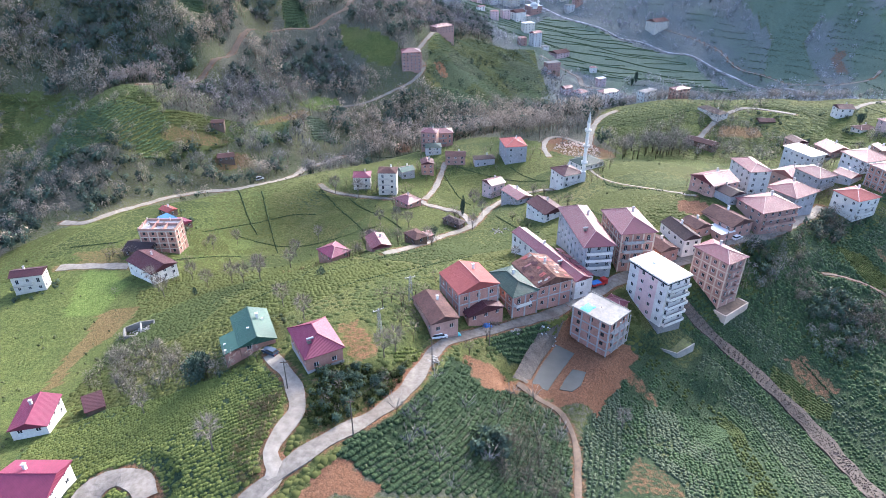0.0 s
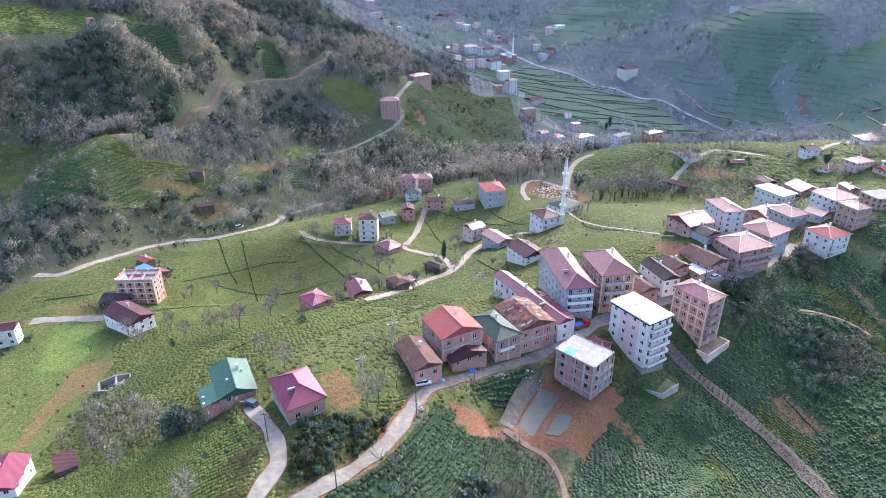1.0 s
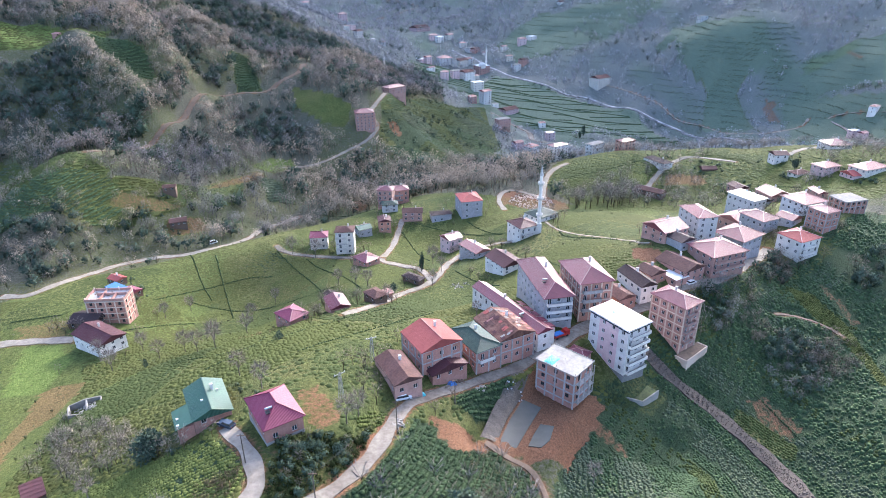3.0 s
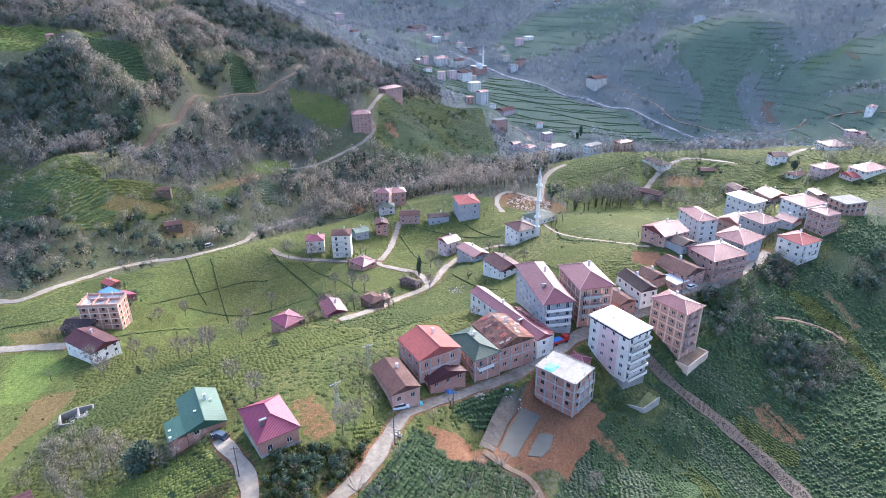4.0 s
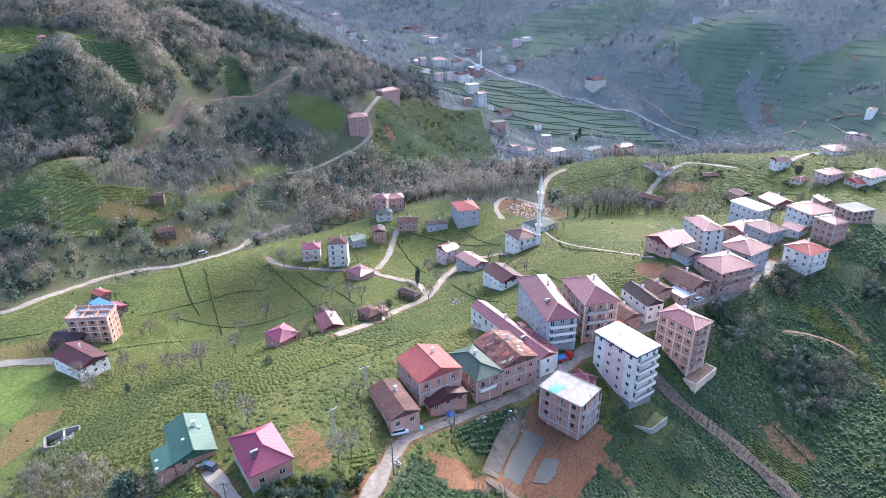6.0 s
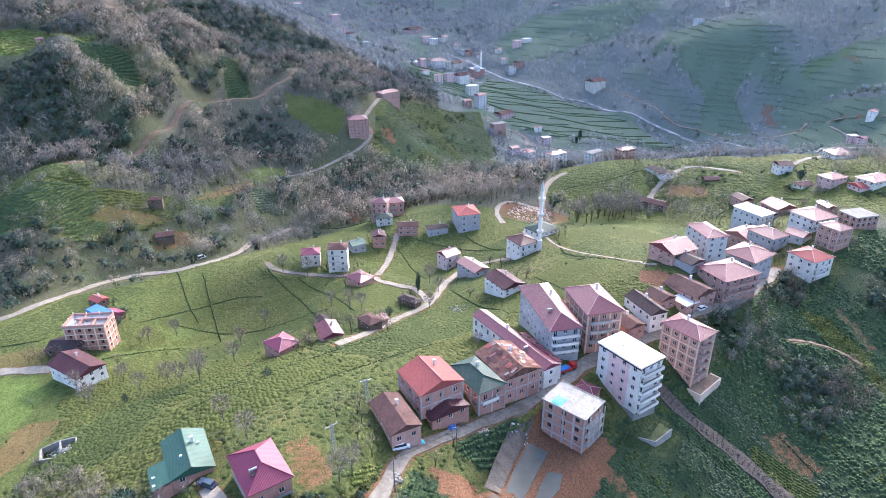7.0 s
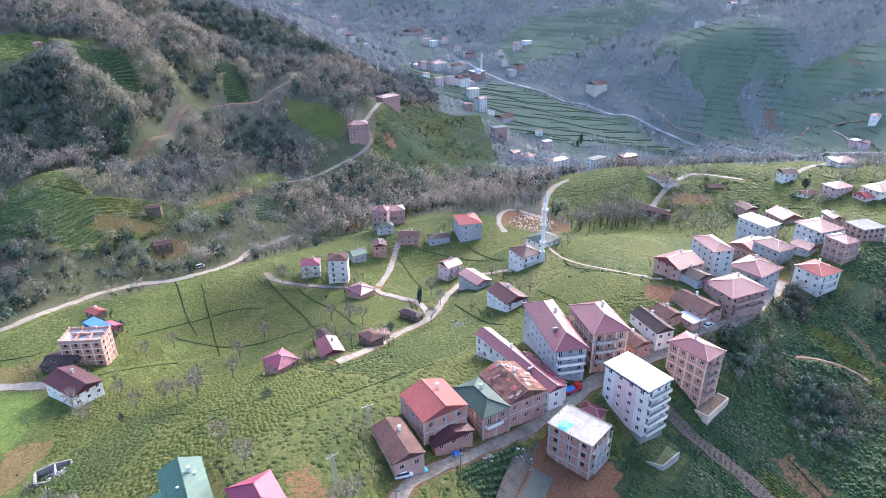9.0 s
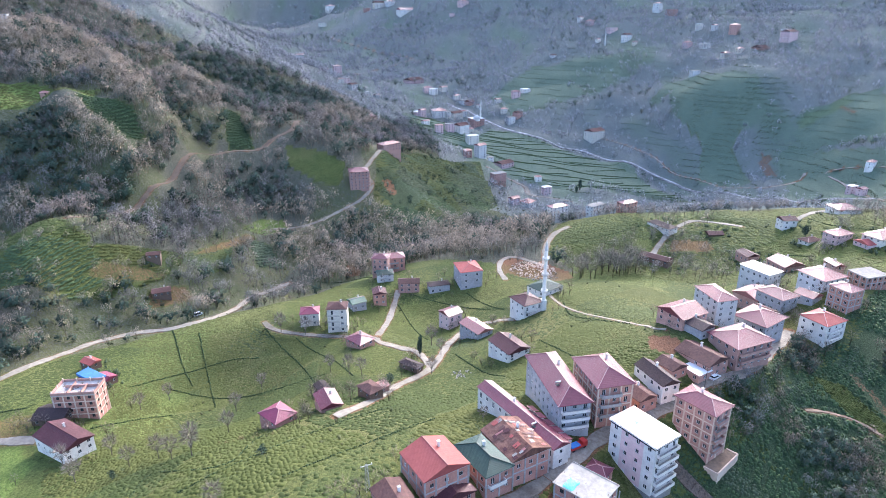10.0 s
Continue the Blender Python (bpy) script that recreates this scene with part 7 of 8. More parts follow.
BARE = [bare_tree(s) for s in range(8)]
TWIGGY = [round_tree(s + 90, 13, 12, 0.0042) for s in range(8)]
WOOD = [puff_tree(s + 50, 10, 11, 0.045, 0.13) for s in range(8)]
PUFF = [puff_tree(s + 70, 8, 9, 0.055, 0.13) for s in range(10)]
BARE_FAR = [puff_tree(s + 30, 6, 4, 0.11, 0.14) for s in range(8)]
CROWN = [clump(s, 85) for s in range(6)]
CROWN_FAR = [clump(s + 9, 34) for s in range(5)]


def wooded(x, y):
    return 1 - open_land(x, y)


def woods():
    x, y = scatter(-450, 150, 215, 910, 25000)
    x, y = keep(x, y, x > -0.9 * y - 40)
    x, y = keep(x, y, wooded(x, y) > 0)
    rib = np.full(len(x), 1e9)
    for high, wide, crest in RIBS:
        line = course(crest, 8)
        rib = np.minimum(rib, ((x[:, None] - line[None, :, 0]) ** 2 + (y[:, None] - line[None, :, 1]) ** 2).min(1) / wide**2)
    hollow = sum(inside(x, y, ring) for ring in HOLLOWS) > 0
    thick = np.where(hollow | (rib < 1), 0.8, 0.45 + 0.3 * wave(x, y, 38))
    thick = np.where((x > 60) & (y > 560), 0.0, thick)
    front = (x < -60) & (y < 352)
    thick = np.where(front, 0.6, thick)
    m = (rng.uniform(size=len(x)) < thick) & clear_of(x, y, 5) & clear_of(x * 1.018, y * 1.018, 4) & (inside(x * 1.035, y * 1.035, HILLTOP) == 0) & (inside(x * 1.02, y * 1.02, HILLTOP) == 0) & (inside(x * 1.03, y * 1.03, TERRACE_A) == 0) & (inside(x * 1.03, y * 1.03, APT_GREEN) == 0)
    x, y, rib, hollow, front = x[m], y[m], rib[m], hollow[m], front[m]
    pick, patch = rng.uniform(size=len(x)), 0.55 * wave(x, y, 52) + 0.45 * wave(x + 30, y, 21)
    size = rng.uniform(8, 17, len(x)) * np.where(hollow, 0.85, 1.0) * np.where(front, 0.7, 1.0)
    laurel = (inside(x, y, LAUREL) > 0) & (pick < 0.8)
    ever = ~laurel & ((hollow & (rib > 0.8) & (pick < 0.45)) | (pick < np.where(y > 430, 0.13, np.where(front, 0.4, 0.05))))
    # Ribs get the pale twigs, folds the dark: sun and shade as colour.
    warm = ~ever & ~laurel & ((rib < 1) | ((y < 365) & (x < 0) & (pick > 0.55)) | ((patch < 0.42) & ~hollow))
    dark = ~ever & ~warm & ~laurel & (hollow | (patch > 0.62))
    plain = ~(ever | warm | dark | laurel)
    for m, shapes, mat, k, words in ((plain, PUFF, "bare", 1, "leafless grey-brown winter woods on the hillside"), (warm, PUFF, "bare_sunlit", 1.05, "leafless trees on the ribs, sunlight put into their pale brown"),
                                     (dark, PUFF, "bare_dark", 0.9, "leafless winter woods in the folds, shade put into their darker colour"), (ever, CROWN, "evergreen", 0.8, "dark evergreen trees among the bare woods"),
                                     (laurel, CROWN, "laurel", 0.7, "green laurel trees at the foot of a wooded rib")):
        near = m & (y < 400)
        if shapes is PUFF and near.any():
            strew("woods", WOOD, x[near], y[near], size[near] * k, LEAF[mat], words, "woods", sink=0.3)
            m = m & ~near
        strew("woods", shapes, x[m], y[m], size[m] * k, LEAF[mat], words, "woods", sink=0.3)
    x, y = scatter(-430, 150, 215, 760, 6500)
    x, y = keep(x, y, x > -0.9 * y - 40)
    x, y = keep(x, y, wooded(x, y) > 0)
    x, y = keep(x, y, clear_of(x, y, 1.5))
    k = len(x) // 2
    strew("undergrowth", BARE_FAR, x[:k], y[:k], rng.uniform(2.0, 5.0, k), LEAF["bare_shrub"], "brown undergrowth of the winter woods", "undergrowth")
    strew("undergrowth", CROWN_FAR, x[k:], y[k:], rng.uniform(1.5, 4.0, len(x) - k), LEAF["shrub"], "dull green undergrowth of the winter woods", "undergrowth")
    x, y = scatter(-800, 1000, 560, 1800, 31000)
    x, y = keep(x, y, np.abs(x) < 0.9 * y)
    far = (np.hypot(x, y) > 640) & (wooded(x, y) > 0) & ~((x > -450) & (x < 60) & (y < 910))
    far &= rng.uniform(size=len(x)) < np.where(streaks(x, y) < 0.56, 0.95, 0.2)
    x, y = keep(x, y, far)
    x, y = keep(x, y, clear_of(x, y, 3))
    green = (wave(x, y, 45) > 0.62) & (rng.uniform(size=len(x)) < 0.2)
    size = rng.uniform(8, 14, len(x))
    strew("woods", BARE_FAR, x[~green], y[~green], size[~green], LEAF["bare_hazy"], "leafless woods on the far slopes, haze put into their pale grey", "woods", sink=0.3)
    strew("woods", CROWN_FAR, x[green], y[green], size[green] * 0.8, LEAF["evergreen"], "dark evergreen trees on the far slopes", "woods", sink=0.3)
    x, y = scatter(-1600, 1800, 1800, 2900, 2600)
    x, y = keep(x, y, np.abs(x) < 0.8 * y)
    strew("woods", BARE_FAR, x, y, rng.uniform(14, 24, len(x)), LEAF["bare_hazy"], "leafless woods below the skyline, haze put into their pale grey", "woods", sink=0.3)
    gx, gy = np.meshgrid(np.arange(150, 700, 1.6), np.arange(600, 1300, 2.5))
    level = (relief(gx.ravel(), gy.ravel()) + ripple(gx.ravel(), gy.ravel()) + 1.6 * np.sin(gx.ravel() / 37)).reshape(gx.shape) / 6.5
    edge = (np.floor(level[1:, 1:]) != np.floor(level[:-1, 1:])) | (np.floor(level[1:, 1:]) != np.floor(level[1:, :-1]))
    x, y = gx[1:, 1:][edge] + rng.uniform(-0.8, 0.8, edge.sum()), gy[1:, 1:][edge] + rng.uniform(-1.2, 1.2, edge.sum())
    field = (sum(inside(x, y, ring) for ring in FAR_FIELDS) > 0) | ((streaks(x, y) > 0.56) & (wooded(x, y) > 0))
    x, y = keep(x, y, field & (inside(x, y, FLATS) == 0) & (wave(x + 11, y, 9) > 0.36) & (np.abs(x) < 0.9 * y))
    strew("hedge", LOW, x, y, rng.uniform(1.2, 2.2, len(x)), LEAF["tea_grey"], "dark hedge lines along the far terraces", "hedge", tall=rng.uniform(0.6, 1.1, len(x)))
    x, y = scatter(80, 260, 140, 260, 2600)
    m = sum(inside(x, y, ring) for ring in WOODS_R) > 0
    x, y = keep(x, y, m)
    x, y = keep(x, y, clear_of(x, y, 1.5))
    k = len(x) // 2
    strew("thicket", CROWN, x[:k], y[:k], rng.uniform(2.5, 6, k), LEAF["evergreen"], "dark evergreen thicket on the steep slope", "thicket", sink=0.3)
    k2 = len(x) - k
    strew("thicket", WOOD, x[k:], y[k:], rng.uniform(3.5, 7, k2), LEAF["bare_shrub"], "leafless grey shrubs on the steep slope", "thicket", sink=0.3)
    x, y = scatter(60, 340, 320, 480, 1500)
    m = (rng.uniform(size=len(x)) < 0.9 * (wave(x, y, 20) > 0.5)) & (inside(x, y, RIGHT_SPUR) > 0)
    x, y = keep(x, y, m)
    x, y = keep(x, y, clear_of(x, y, 2))
    strew("thicket", WOOD, x, y, rng.uniform(6, 11, len(x)), LEAF["bare"], "leafless trees between the far gardens", "thicket", sink=0.3)
    x, y = scatter(-30, 130, 500, 860, 1100)
    m = (inside(x, y, APT_SLOPE) > 0) & (wave(x, y, 24) > 0.56) & (rng.uniform(size=len(x)) < 0.6)
    x, y = keep(x, y, m)
    x, y = keep(x, y, clear_of(x, y, 2))
    strew("thicket", CROWN_FAR, x, y, rng.uniform(3, 7, len(x)), LEAF["evergreen"], "scattered dark trees on the valley side", "thicket", sink=0.3)
    xs, ys = [], []
    for hx, hy, yaw, w, d in FOOT:
        if 120 < hy < 420 and not (20 < hx < 110 and hy < 215):
            n = 13 if hx > 90 or hy < 330 else 7
            g, r = rng.uniform(0, 6.28, n), rng.uniform(0.62, 1.3, n) * (w + d) / 2
            xs.append(hx + r * np.cos(g)), ys.append(hy + r * np.sin(g))
    x, y = np.concatenate(xs), np.concatenate(ys)
    x, y = keep(x, y, clear_of(x, y, 1.2))
    k = len(x) * 2 // 3
    strew("yard_trees", TWIGGY, x[:k], y[:k], rng.uniform(3.5, 7.5, k), LEAF["bare_shrub"], "leafless fruit trees in the yards between the houses", "trees", sink=0.2)
    strew("yard_shrubs", CROWN, x[k:], y[k:], rng.uniform(1.2, 3.0, len(x) - k), LEAF["evergreen"], "dark green shrubs in the yards between the houses", "shrubs", sink=0.2)
    x, y = scatter(-200, 120, 120, 390, 900)
    m = (inside(x, y, SPUR) > 0) & (wave(x + 70, y, 19) > 0.6)
    x, y = keep(x, y, m)
    x, y = keep(x, y, clear_of(x, y, 1.2))
    strew("shrubs", CROWN, x, y, rng.uniform(0.5, 1.6, len(x)), LEAF["shrub"], "small wild shrubs scattered over the fields", "shrubs", sink=0.1)
    for ring, count, low, high, mat, shapes, label in (
        (BARE_L, 50, 3.5, 7.0, "bare", TWIGGY, "pale leafless thicket on the slope"),
        (MOSQUE_TREES, 40, 10, 15, "bare", TWIGGY, "tall leafless trees below the mosque"),
        (RIDGE_TEA, 130, 5, 10, "bare", WOOD, "pale leafless trees on the tea ridge"),
        (STRIPS[0], 60, 0.8, 1.5, "tea_mid", CROWN, "low green shrubs along the terrace"),
        (WOODS_R[1], 20, 3.5, 6.5, "bare_dark", WOOD, "leafless grey trees on the tea slope"),
        (BROWN_THICKET, 70, 2.0, 5.0, "bare_shrub", PUFF, "brown leafless thicket on the steep slope"),
        (BARE_SLOPE, 60, 3.0, 6.5, "bare_shrub", PUFF, "pale leafless trees on the steep slope"),
        (PALE_TEA, 160, 0.7, 1.4, "dry", PUFF, "dry pale stalks among the low tea rows"),
        (TAN_CREST, 50, 1.0, 3.0, "dry", PUFF, "dry brown scrub on the crest"),
        (WOODS_R[0], 24, 5, 9, "bare_dark", WOOD, "leafless grey trees behind the framed block"),
        (DRY_HEDGE, 40, 1.0, 2.2, "dry", WOOD, "dry brown hedge beside the low houses"),
        (LOW_TREES, 60, 3.0, 6.0, "bare_shrub", TWIGGY, "leafless brown trees among the low tea rows"),
        ([(6, 94), (9, 101), (14, 100), (13, 93)], 12, 3.0, 5.0, "evergreen", CROWN, "dark evergreen shrubs among the low tea rows"),
        (GRASS_L, 160, 0.4, 1.3, "shrub", CROWN, "small wild shrubs on the meadow"),
        (BUSHES_L, 95, 3.5, 6.5, "bare", TWIGGY, "leafless grey shrubs beside the tea hill"),
        (ORCHARD, 260, 0.9, 2.2, "tea_mid", CROWN, "green shrubs and saplings below the bungalow"),
        (ORCHARD, 8, 2.5, 4.5, "bare_shrub", TWIGGY, "leafless saplings below the bungalow"),
        (ORCHARD, 60, 1.5, 3.0, "laurel", CROWN, "dark green saplings below the bungalow"),
        (TEA_LOW, 26, 3, 7, "bare_dark", BARE, "leafless trees among the low tea rows"),
        (BANKS, 220, 0.8, 2.2, "dry", BARE, "dry brown scrub on the road banks"),
        (VILLAGE_GAPS, 60, 4, 8, "bare_shrub", TWIGGY, "leafless trees among the village houses"),
    ):
        p = np.array(ring, float)
        x, y = scatter(p[:, 0].min(), p[:, 0].max(), p[:, 1].min(), p[:, 1].max(), count * 3)
        x, y = keep(x, y, inside(x, y, ring) > 0)
        x, y = x[:count], y[:count]
        x, y = keep(x, y, clear_of(x, y, 0.8))
        strew("shrubs", shapes, x, y, rng.uniform(low, high, len(x)), LEAF[mat], label, "shrubs", sink=0.2)


woods()


def tree_mesh(tv, tf, mat, name):
    return mesh_of(name, tv.tolist(), tf.tolist(), mat)


def single_trees():
    """Trees that stand alone: stem and crown."""
    for k, (x, y, h) in enumerate(LONE_BARE):
        t = thing("bare_tree", pose(x, y, land_at(x, y) - 0.2, 0, 0, k * 77), "leafless grey tree standing alone on the slope", "tree", "lone bare trees")
        part("trunk", Shape().bar((0, 0, 0), (0.05, 0.02, h * 0.42), 0.022 * h, 6, 0.6), PAINT["bark"], t)
        tv, tf = round_tree(200 + k, 26, 24, 0.0042)
        tv = tv * (h * 1.1, h * 1.1, h * 1.3)
        put("crown", tree_mesh(tv, tf, LEAF["bare"], "crown"), t)
    for k, (x, y, h, w) in enumerate(LONE_GREEN):
        slim = h > 2.2 * w
        t = thing("cypress" if slim else "evergreen_tree", pose(x, y, land_at(x, y) - 0.15, 0, 0, k * 51),
                  "slim dark green cypress tree" if slim else "round dark evergreen tree with dense leaves", "tree", "lone evergreens")
        part("trunk", Shape().bar((0, 0, 0), (0, 0, h * 0.4), 0.03 * h, 6, 0.7), PAINT["bark"], t)
        tv, tf = clump(300 + k, 1500 if h > 6 else 600)
        r = np.random.default_rng(k)
        f0 = tv.reshape(-1, 3, 3) if len(tv) % 3 == 0 else tv[: len(tv) // 3 * 3].reshape(-1, 3, 3)
        mid = f0.mean(1, keepdims=True)
        tv = ((f0 - mid) * 0.5 + mid).reshape(-1, 3) * np.array([w, w, h * 0.95])
        put("crown", tree_mesh(tv, np.arange(len(tv)).reshape(-1, 3), LEAF["evergreen"], "crown"), t)


single_trees()


# ---- village things ----
def lattice_pylon(x, y, h, turn):
    t = thing("power_pylon", pose(x, y, land_at(x, y), 0, 0, turn), "galvanised lattice power pylon with a cross arm", "pylon", "power pylons")
    b, a = 0.55, 0.2
    for sx in (-1, 1):
        for sy in (-1, 1):
            part("leg", Shape().bar((sx * b, sy * b, -0.3), (sx * a, sy * a, h), 0.06, 4), PAINT["steel"], t)
    n = 6
    for i in range(n):
        z0, z1 = h * i / n, h * (i + 1) / n
        k0, k1 = b + (a - b) * i / n, b + (a - b) * (i + 1) / n
        for (p, q) in (((-k0, -k0), (k1, -k1)), ((k0, -k0), (k1, k1)), ((k0, k0), (-k1, k1)), ((-k0, k0), (-k1, -k1))):
            part("brace", Shape().bar((*p, z0), (*q, z1), 0.035, 4), PAINT["steel"], t)
    part("cross_arm", Shape().box(-1.5, -0.09, h - 0.5, 1.5, 0.09, h - 0.34), PAINT["steel"], t)
    for px in (-1.35, 0, 1.35):
        part("insulator", Shape().lathe([(0.05, h - 0.34), (0.09, h - 0.2), (0.05, h - 0.1), (0.07, h)], 6, px, 0), PAINT["frame"], t)
    return (x, y, land_at(x, y) + h - 0.1)


def utility_pole(x, y, h):
    z = land_at(x, y)
    t = thing("utility_pole", pose(x, y, z), "slim grey wooden utility pole beside the road", "utility pole", "utility poles")
    part("post", Shape().bar((0, 0, -0.3), (0, 0, h), 0.15, 8, 0.65), PAINT["bark"], t)
    part("cross_arm", Shape().box(-0.8, -0.06, h - 0.6, 0.8, 0.06, h - 0.45), PAINT["timber"], t)
    return (x, y, z + h - 0.5)


def cable(a, b, sag):
    s = Shape()
    pts = [Vector(a).lerp(Vector(b), i / 10) - Vector((0, 0, sag * 4 * (i / 10) * (1 - i / 10))) for i in range(11)]
    s.tube(pts, 0.025)
    ob = new("power_cable", s.mesh("power_cable", PAINT["darkframe"]))
    return tagged(ob, "thin dark power cable hanging between pylons", "cable", "power cables")


ends = [lattice_pylon(-15.8, 123.5, 7.8, 35), lattice_pylon(-9.0, 142.4, 8.0, 20)]
poles = [utility_pole(-2.6, 114.6, 9.5), utility_pole(-18.1, 89.5, 9.5), utility_pole(12.5, 131.5, 8.0), utility_pole(-33.8, 101.5, 8.0), utility_pole(62, 168.5, 8.5), utility_pole(100, 190.5, 8.0)]
for k in (-1.3, 0, 1.3):
    cable((ends[0][0] + k, ends[0][1], ends[0][2]), (ends[1][0] + k, ends[1][1], ends[1][2]), 0.5)
cable(poles[0], poles[1], 0.6)
cable(poles[0], poles[2], 0.6)
cable(poles[1], poles[3], 0.6)


def car(x, y, turn, paint, label, long=4.2, wide=1.72, high=1.5, van=False):
    t = thing("van" if van else "car", pose(x, y, land_at(x, y) + 0.12, 0, 0, turn), label, "van" if van else "car")
    l, w = long / 2, wide / 2
    prof = [(-l, 0.3), (l, 0.3), (l, 0.72), (l - 0.25, 0.86), (l - (0.75 if van else 1.15), 0.95), (-l + 0.15, 0.98), (-l, 0.8)]
    s = Shape()
    k = len(prof)
    s.v = [(px, -w, pz) for px, pz in prof] + [(px, w, pz) for px, pz in prof]
    s.f = [tuple(range(k)), tuple(range(2 * k - 1, k - 1, -1))] + [(i, i + k, (i + 1) % k + k, (i + 1) % k) for i in range(k)]
    body = part("body", s, PAINT[paint], t)
    x0, x1 = -l + 0.2, l - (0.8 if van else 1.2)
    g = Shape()
    b, u = w - 0.06, w - 0.22
    g.v = [(x0, -b, 0.95), (x1, -b, 0.95), (x1, b, 0.95), (x0, b, 0.95), (x0 + 0.3, -u, high - 0.05), (x1 - 0.6, -u, high - 0.05), (x1 - 0.6, u, high - 0.05), (x0 + 0.3, u, high - 0.05)]
    g.f = [(0, 1, 5, 4), (1, 2, 6, 5), (2, 3, 7, 6), (3, 0, 4, 7), (4, 5, 6, 7), (3, 2, 1, 0)]
    part("glazing", g, GLASS, t, "dark car windows")
    part("roof", Shape().box(x0 + 0.28, -u - 0.02, high - 0.06, x1 - 0.58, u + 0.02, high), PAINT[paint], t)
    for px in (-l + 0.75, l - 0.8):
        for sy in (-1, 1):
            wh = part("wheel", Shape().bar((px, sy * (w - 0.2), 0.2), (px, sy * (w + 0.02), 0.2), 0.32, 12), PAINT["rubber"], t)
            part("rim", Shape().bar((px, sy * (w + 0.0), 0.2), (px, sy * (w + 0.035), 0.2), 0.18, 8), PAINT["steel"], wh)
    for sy in (-0.55, 0.55):
        part("headlight", Shape().box(l - 0.04, sy - 0.16, 0.58, l + 0.02, sy + 0.16, 0.74), PAINT["frame"], t)
        part("tail_light", Shape().box(-l - 0.02, sy - 0.14, 0.6, -l + 0.03, sy + 0.14, 0.78), PAINT["carred"], t)
    return t


car(-41.3, 115.8, 150, "carblue", "dark blue car parked beside the green-roofed house")
car(-1.0, 130.0, 12, "carwhite", "pale silver estate car parked beside the brick shed", 4.3, 1.75, 1.6, True)
car(106.3, 195.6, 28, "carwhite", "white car parked on the village road")

car(-114.4, 356.2, 35, "carwhite", "white van parked beside the valley lane", 5.0, 1.9, 2.0, True)


def truck(x, y, turn):
    t = thing("truck", pose(x, y, land_at(x, y) + 0.1, 0, 0, turn), "red tipper truck with a blue-covered load bed", "truck")
    part("chassis", Shape().box(-2.9, -0.5, 0.5, 2.8, 0.5, 0.75), PAINT["darkframe"], t)
    cab = part("cab", Shape().box(1.3, -1.0, 0.55, 2.9, 1.0, 2.25), PAINT["carred"], t)
    part("windscreen", Shape().box(2.9, -0.85, 1.4, 2.93, 0.85, 2.1), GLASS, cab)
    bed = part("load_bed", Shape().box(-2.9, -1.05, 0.78, 1.15, 1.05, 1.45), PAINT["carred"], t)
    part("tarpaulin", Shape().box(-2.8, -0.98, 1.45, 0.4, 0.98, 1.75), PAINT["blue"], bed)
    for px in (-2.1, 2.0):
        for sy in (-1, 1):
            part("wheel", Shape().bar((px, sy * 0.7, 0.4), (px, sy * 1.0, 0.4), 0.45, 12), PAINT["rubber"], t)


truck(49.3, 164.6, 25)


def minaret(x, y, z, h, label, r=0.95):
    t = thing("minaret", pose(x, y, z), label, "minaret")
    part("base", Shape().box(-r * 1.3, -r * 1.3, -2.5, r * 1.3, r * 1.3, h * 0.16), PAINT["white"], t)
    part("shaft", Shape().lathe([(r, h * 0.16), (r * 0.92, h * 0.5), (r * 0.86, h * 0.86)], 12), PAINT["white"], t)
    for f in (0.28, 0.52, 0.74):
        b = part("balcony", Shape().lathe([(r * 0.9, h * f - 0.9), (r * 1.7, h * f), (r * 1.7, h * f + 0.9), (r * 1.55, h * f + 0.9), (r * 1.55, h * f + 0.1), (r * 0.8, h * f + 0.1)], 12), PAINT["white"], t)
        part("trim", Shape().lathe([(r * 1.72, h * f + 0.1), (r * 1.74, h * f + 0.35), (r * 1.70, h * f + 0.36)], 12), PAINT["bluewall"], b)
    part("spire", Shape().lathe([(r * 0.95, h * 0.86), (r * 0.5, h * 0.94), (0.05, h)], 12), PAINT["bluewall"], t, "pale blue-grey pointed spire")


minaret(68.9, 282.4, -24.5, 35.5, "tall white minaret with balconies beside the mosque")
minaret(-13, 857, -31, 18, "small white minaret in the valley", 1.0)
minaret(146, 1010, -55, 34, "white minaret of the valley town", 1.2)
minaret(412, 1221, 46, 27, "white minaret on the far slope", 1.1)


def dome_roof(x, y, z, r):
    t = thing("dome", pose(x, y, z), "grey dome of the valley mosque", "dome")
    part("drum", Shape().lathe([(r * 0.9, -3), (r * 0.9, 0.6)], 16), PAINT["white"], t)
    part("cap", Shape().lathe([(r * math.cos(a), 0.6 + r * 0.85 * math.sin(a)) for a in np.linspace(0, 1.5, 7)], 16), PAINT["bluewall"], t)


dome_roof(138, 996, land_at(138, 996) + 12, 6)


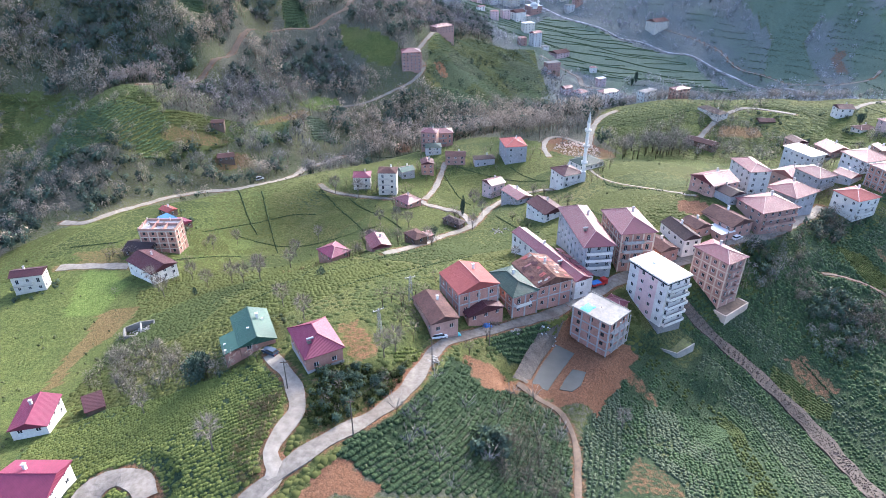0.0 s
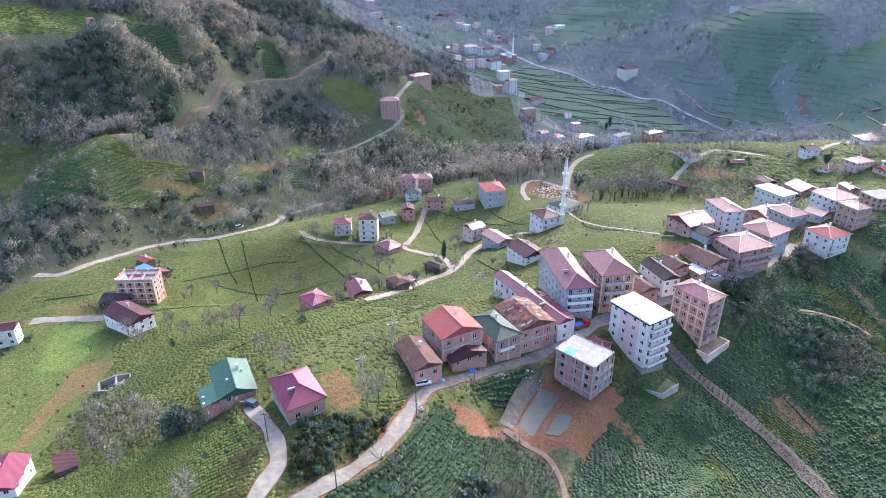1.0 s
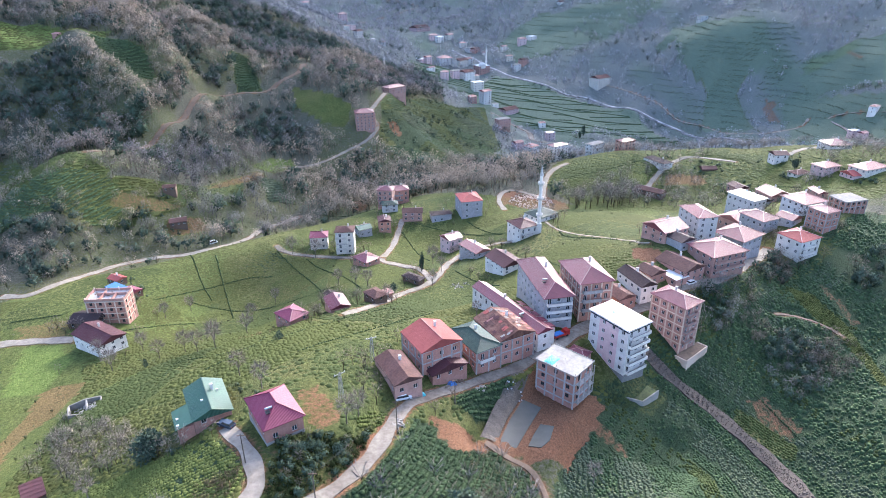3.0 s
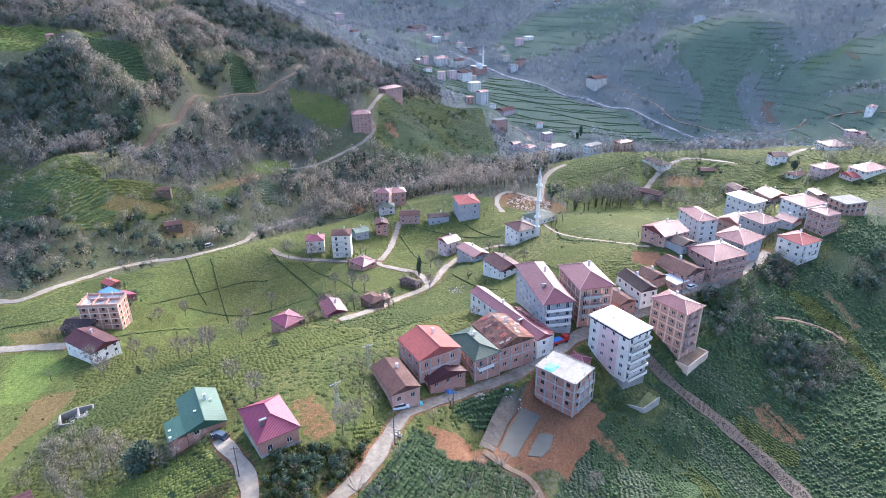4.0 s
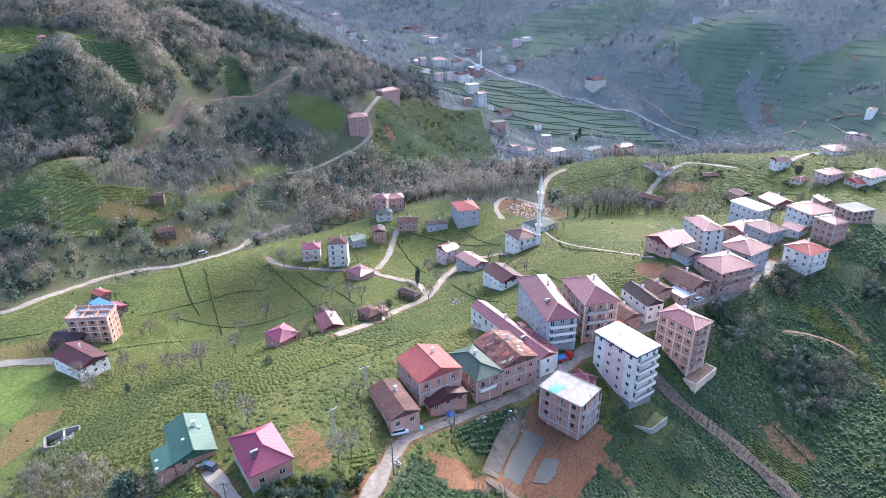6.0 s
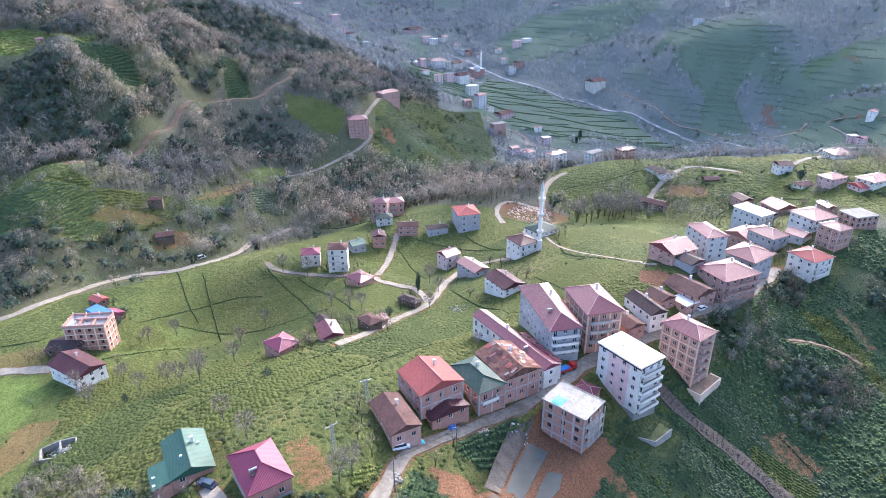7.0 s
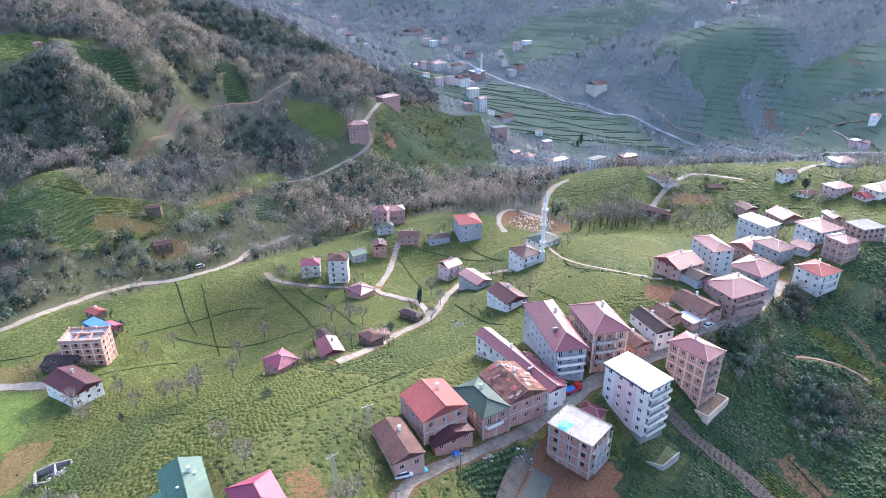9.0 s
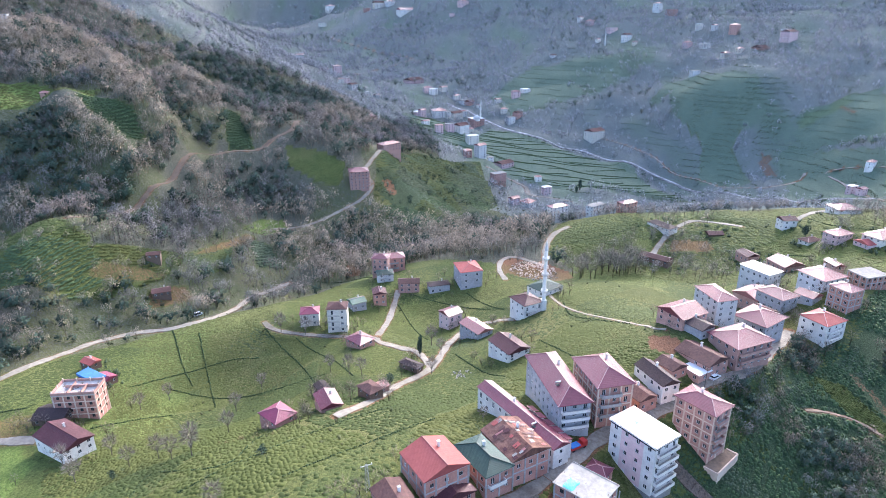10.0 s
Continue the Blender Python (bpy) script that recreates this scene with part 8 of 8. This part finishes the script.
# ---- valley town and far houses ----
def far_houses():
    walls = ["white", "cream", "pinkwall", "paleb", "cream", "pinkwall", "bluewall", "white"]
    covers = ["maroon", "salmon", "slab", "rust", "maroon", "whiteroof"]
    words = {"white": "white", "cream": "cream", "pinkwall": "pale pink", "paleb": "brick", "greywall": "grey", "bluewall": "pale grey"}
    tops = {"maroon": "pink metal roof", "salmon": "faded red roof", "slab": "flat concrete roof", "rust": "brown roof", "whiteroof": "flat white roof"}
    for k, (x, y, w, h) in enumerate(FAR_HOUSES + HIGH_HOUSES):
        wl, cv = walls[k * 5 % 8], covers[k * 7 % 6]
        deep = max(7, w * (0.6 + 0.1 * (k % 4)))
        z = land_at(x, y)
        FOOT.append((x, y, 10 + k * 13 % 40, w, deep))
        house("house", f"{words[wl]} valley house with a {tops[cv]}", x, y + deep / 2, z, 5 + k * 13 % 40, w, deep, h, max(1, round(h / 3)), wl,
              "flat" if cv in ("slab", "whiteroof") else ("hip" if k % 3 else "gable"), cv, over=0.4, every=4.6, caps="", holes="FLR", group="valley houses", far=True)


far_houses()


# ---- small things round the near houses ----
def heap(name, x, y, wide, high, mat, label, category, seed, count=26, coarse=1.0):
    """Loose pieces thrown on a heap."""
    t = thing(name, pose(x, y, land_at(x, y)), label, category)
    r = random.Random(seed)
    for i in range(count):
        a, d = r.uniform(0, 6.28), wide * math.sqrt(r.random())
        px, py = d * math.cos(a), d * math.sin(a)
        pz = land_at(x + px, y + py) - land_at(x, y) + high * (1 - d / wide) * 0.6
        s = r.uniform(0.15, 0.5) * coarse
        part("piece", Shape().box(-s, -s * 0.5, -0.1, s, s * 0.5, s * 0.6), PAINT[mat], t, at=pose(px, py, pz, r.uniform(-25, 25), r.uniform(-25, 25), r.uniform(0, 180)))


heap("rubble_heap", 20.5, 138.8, 1.3, 0.5, "slab", "pale rubble heap beside the road", "rubble", 1)
heap("rubble_heap", -99.0, 162.0, 3.6, 0.8, "slab", "fallen stones inside a ruined hut", "rubble", 2, 50)


def ruined_hut(x, y, turn):
    """Broken stone walls of a roofless hut."""
    t = thing("ruined_hut", pose(x, y, land_at(x, y), 0, 0, turn), "roofless ruined hut of pale broken stone walls", "ruin")
    for a, b, tops in (((-4.5, -2.6), (4.5, -2.6), (1.1, 0.3, 0.7)), ((4.5, -2.6), (4.5, 2.6), (0.7, 0.5, 1.6)), ((4.5, 2.6), (-4.5, 2.6), (1.6, 1.9, 0.9)), ((-4.5, 2.6), (-4.5, -2.6), (0.9, 1.7, 1.1)), ((0.5, -2.6), (0.5, 2.6), (0.7, 1.4, 1.8))):
        a, b = Vector(a), Vector(b)
        n = Vector((a.y - b.y, b.x - a.x)).normalized() * 0.2
        s = Shape()
        for k, z in enumerate(tops):
            p = a.lerp(b, k / 2)
            s.v += [(*(p - n), -1.0), (*(p + n), -1.0), (*(p + n), z), (*(p - n), z)]
        for k in (0, 4):
            s.f += [(k + i, k + 4 + i, k + 4 + (i + 1) % 4, k + (i + 1) % 4) for i in range(4)]
        s.f += [(0, 1, 2, 3), (11, 10, 9, 8)]
        part("wall", s, PAINT["slab"], t)


ruined_hut(-99.3, 162.2, 22)
heap("rubble_heap", -2.0, 118.5, 2.0, 0.5, "slab", "scattered building rubble on the red bank", "rubble", 3)
heap("timber_heap", 14.5, 141.5, 1.8, 0.7, "timber", "heap of old timber before the brick house", "timber", 4)
heap("rubble_heap", 82.0, 358.0, 14.0, 4.5, "tanframe", "broken tan earth and rock of a building pit", "rubble", 5, 260, 1.3)
heap("rubble_heap", 84.0, 345.0, 10.0, 1.2, "slab", "pale broken stones at the edge of a building pit", "rubble", 15, 60, 1.1)
heap("rubble_heap", 24.0, 232.0, 4.0, 0.5, "slab", "white stones along the field edge", "rubble", 6)


def boxy(name, label, category, x, y, turn, w, d, h, mat, lift=0.0, tilt=0.0):
    s = Shape().box(-w / 2, -d / 2, -0.3, w / 2, d / 2, h)
    ob = new(name, s.mesh(name, PAINT[mat]))
    ob.matrix_basis = pose(x, y, land_at(x, y) + lift, tilt, 0, turn)
    return tagged(ob, label, category)


def crumpled(name, label, category, x, y, z, turn, w, d, h, mat, seed):
    """A loose sheet lying in folds."""
    r = np.random.default_rng(seed)
    n = 9
    u, v = np.meshgrid(np.linspace(-1, 1, n), np.linspace(-1, 1, n))
    edge = np.maximum(np.abs(u), np.abs(v))
    zz = h * (1 - edge**3) * r.uniform(0.6, 1.0, u.shape) + 0.05
    px = u * w / 2 * r.uniform(0.9, 1.05, u.shape)
    py = v * d / 2 * r.uniform(0.9, 1.05, u.shape)
    i = np.arange(n * n).reshape(n, n)
    f = np.stack([i[:-1, :-1], i[:-1, 1:], i[1:, 1:], i[1:, :-1]], -1).reshape(-1, 4)
    ob = new(name, mesh_of(name, np.c_[px.ravel(), py.ravel(), zz.ravel()].tolist(), f.tolist(), PAINT[mat]))
    ob.matrix_basis = pose(x, y, z, 0, 0, turn)
    return tagged(ob, label, category)


crumpled("tarpaulin", "blue tarpaulin over stacked goods before the house", "tarpaulin", 12.5, 139.8, land_at(12.5, 139.8), 25, 2.6, 2.0, 1.3, "blue", 1)
crumpled("tarpaulin", "light blue tarpaulin beside the parked estate car", "tarpaulin", 3.2, 132.3, land_at(3.2, 132.3), 25, 3.4, 2.0, 1.2, "cyan", 2)
crumpled("tarpaulin", "turquoise tarpaulin lying on the bare concrete roof", "tarpaulin", 41.4, 144.4, -2.72, 43, 4.2, 3.0, 0.35, "cyan", 3)
heap("rubbish", 30.5, 141.5, 3.0, 0.2, "rubbish", "scattered pale rubbish beside the pool", "rubbish", 8, 18)
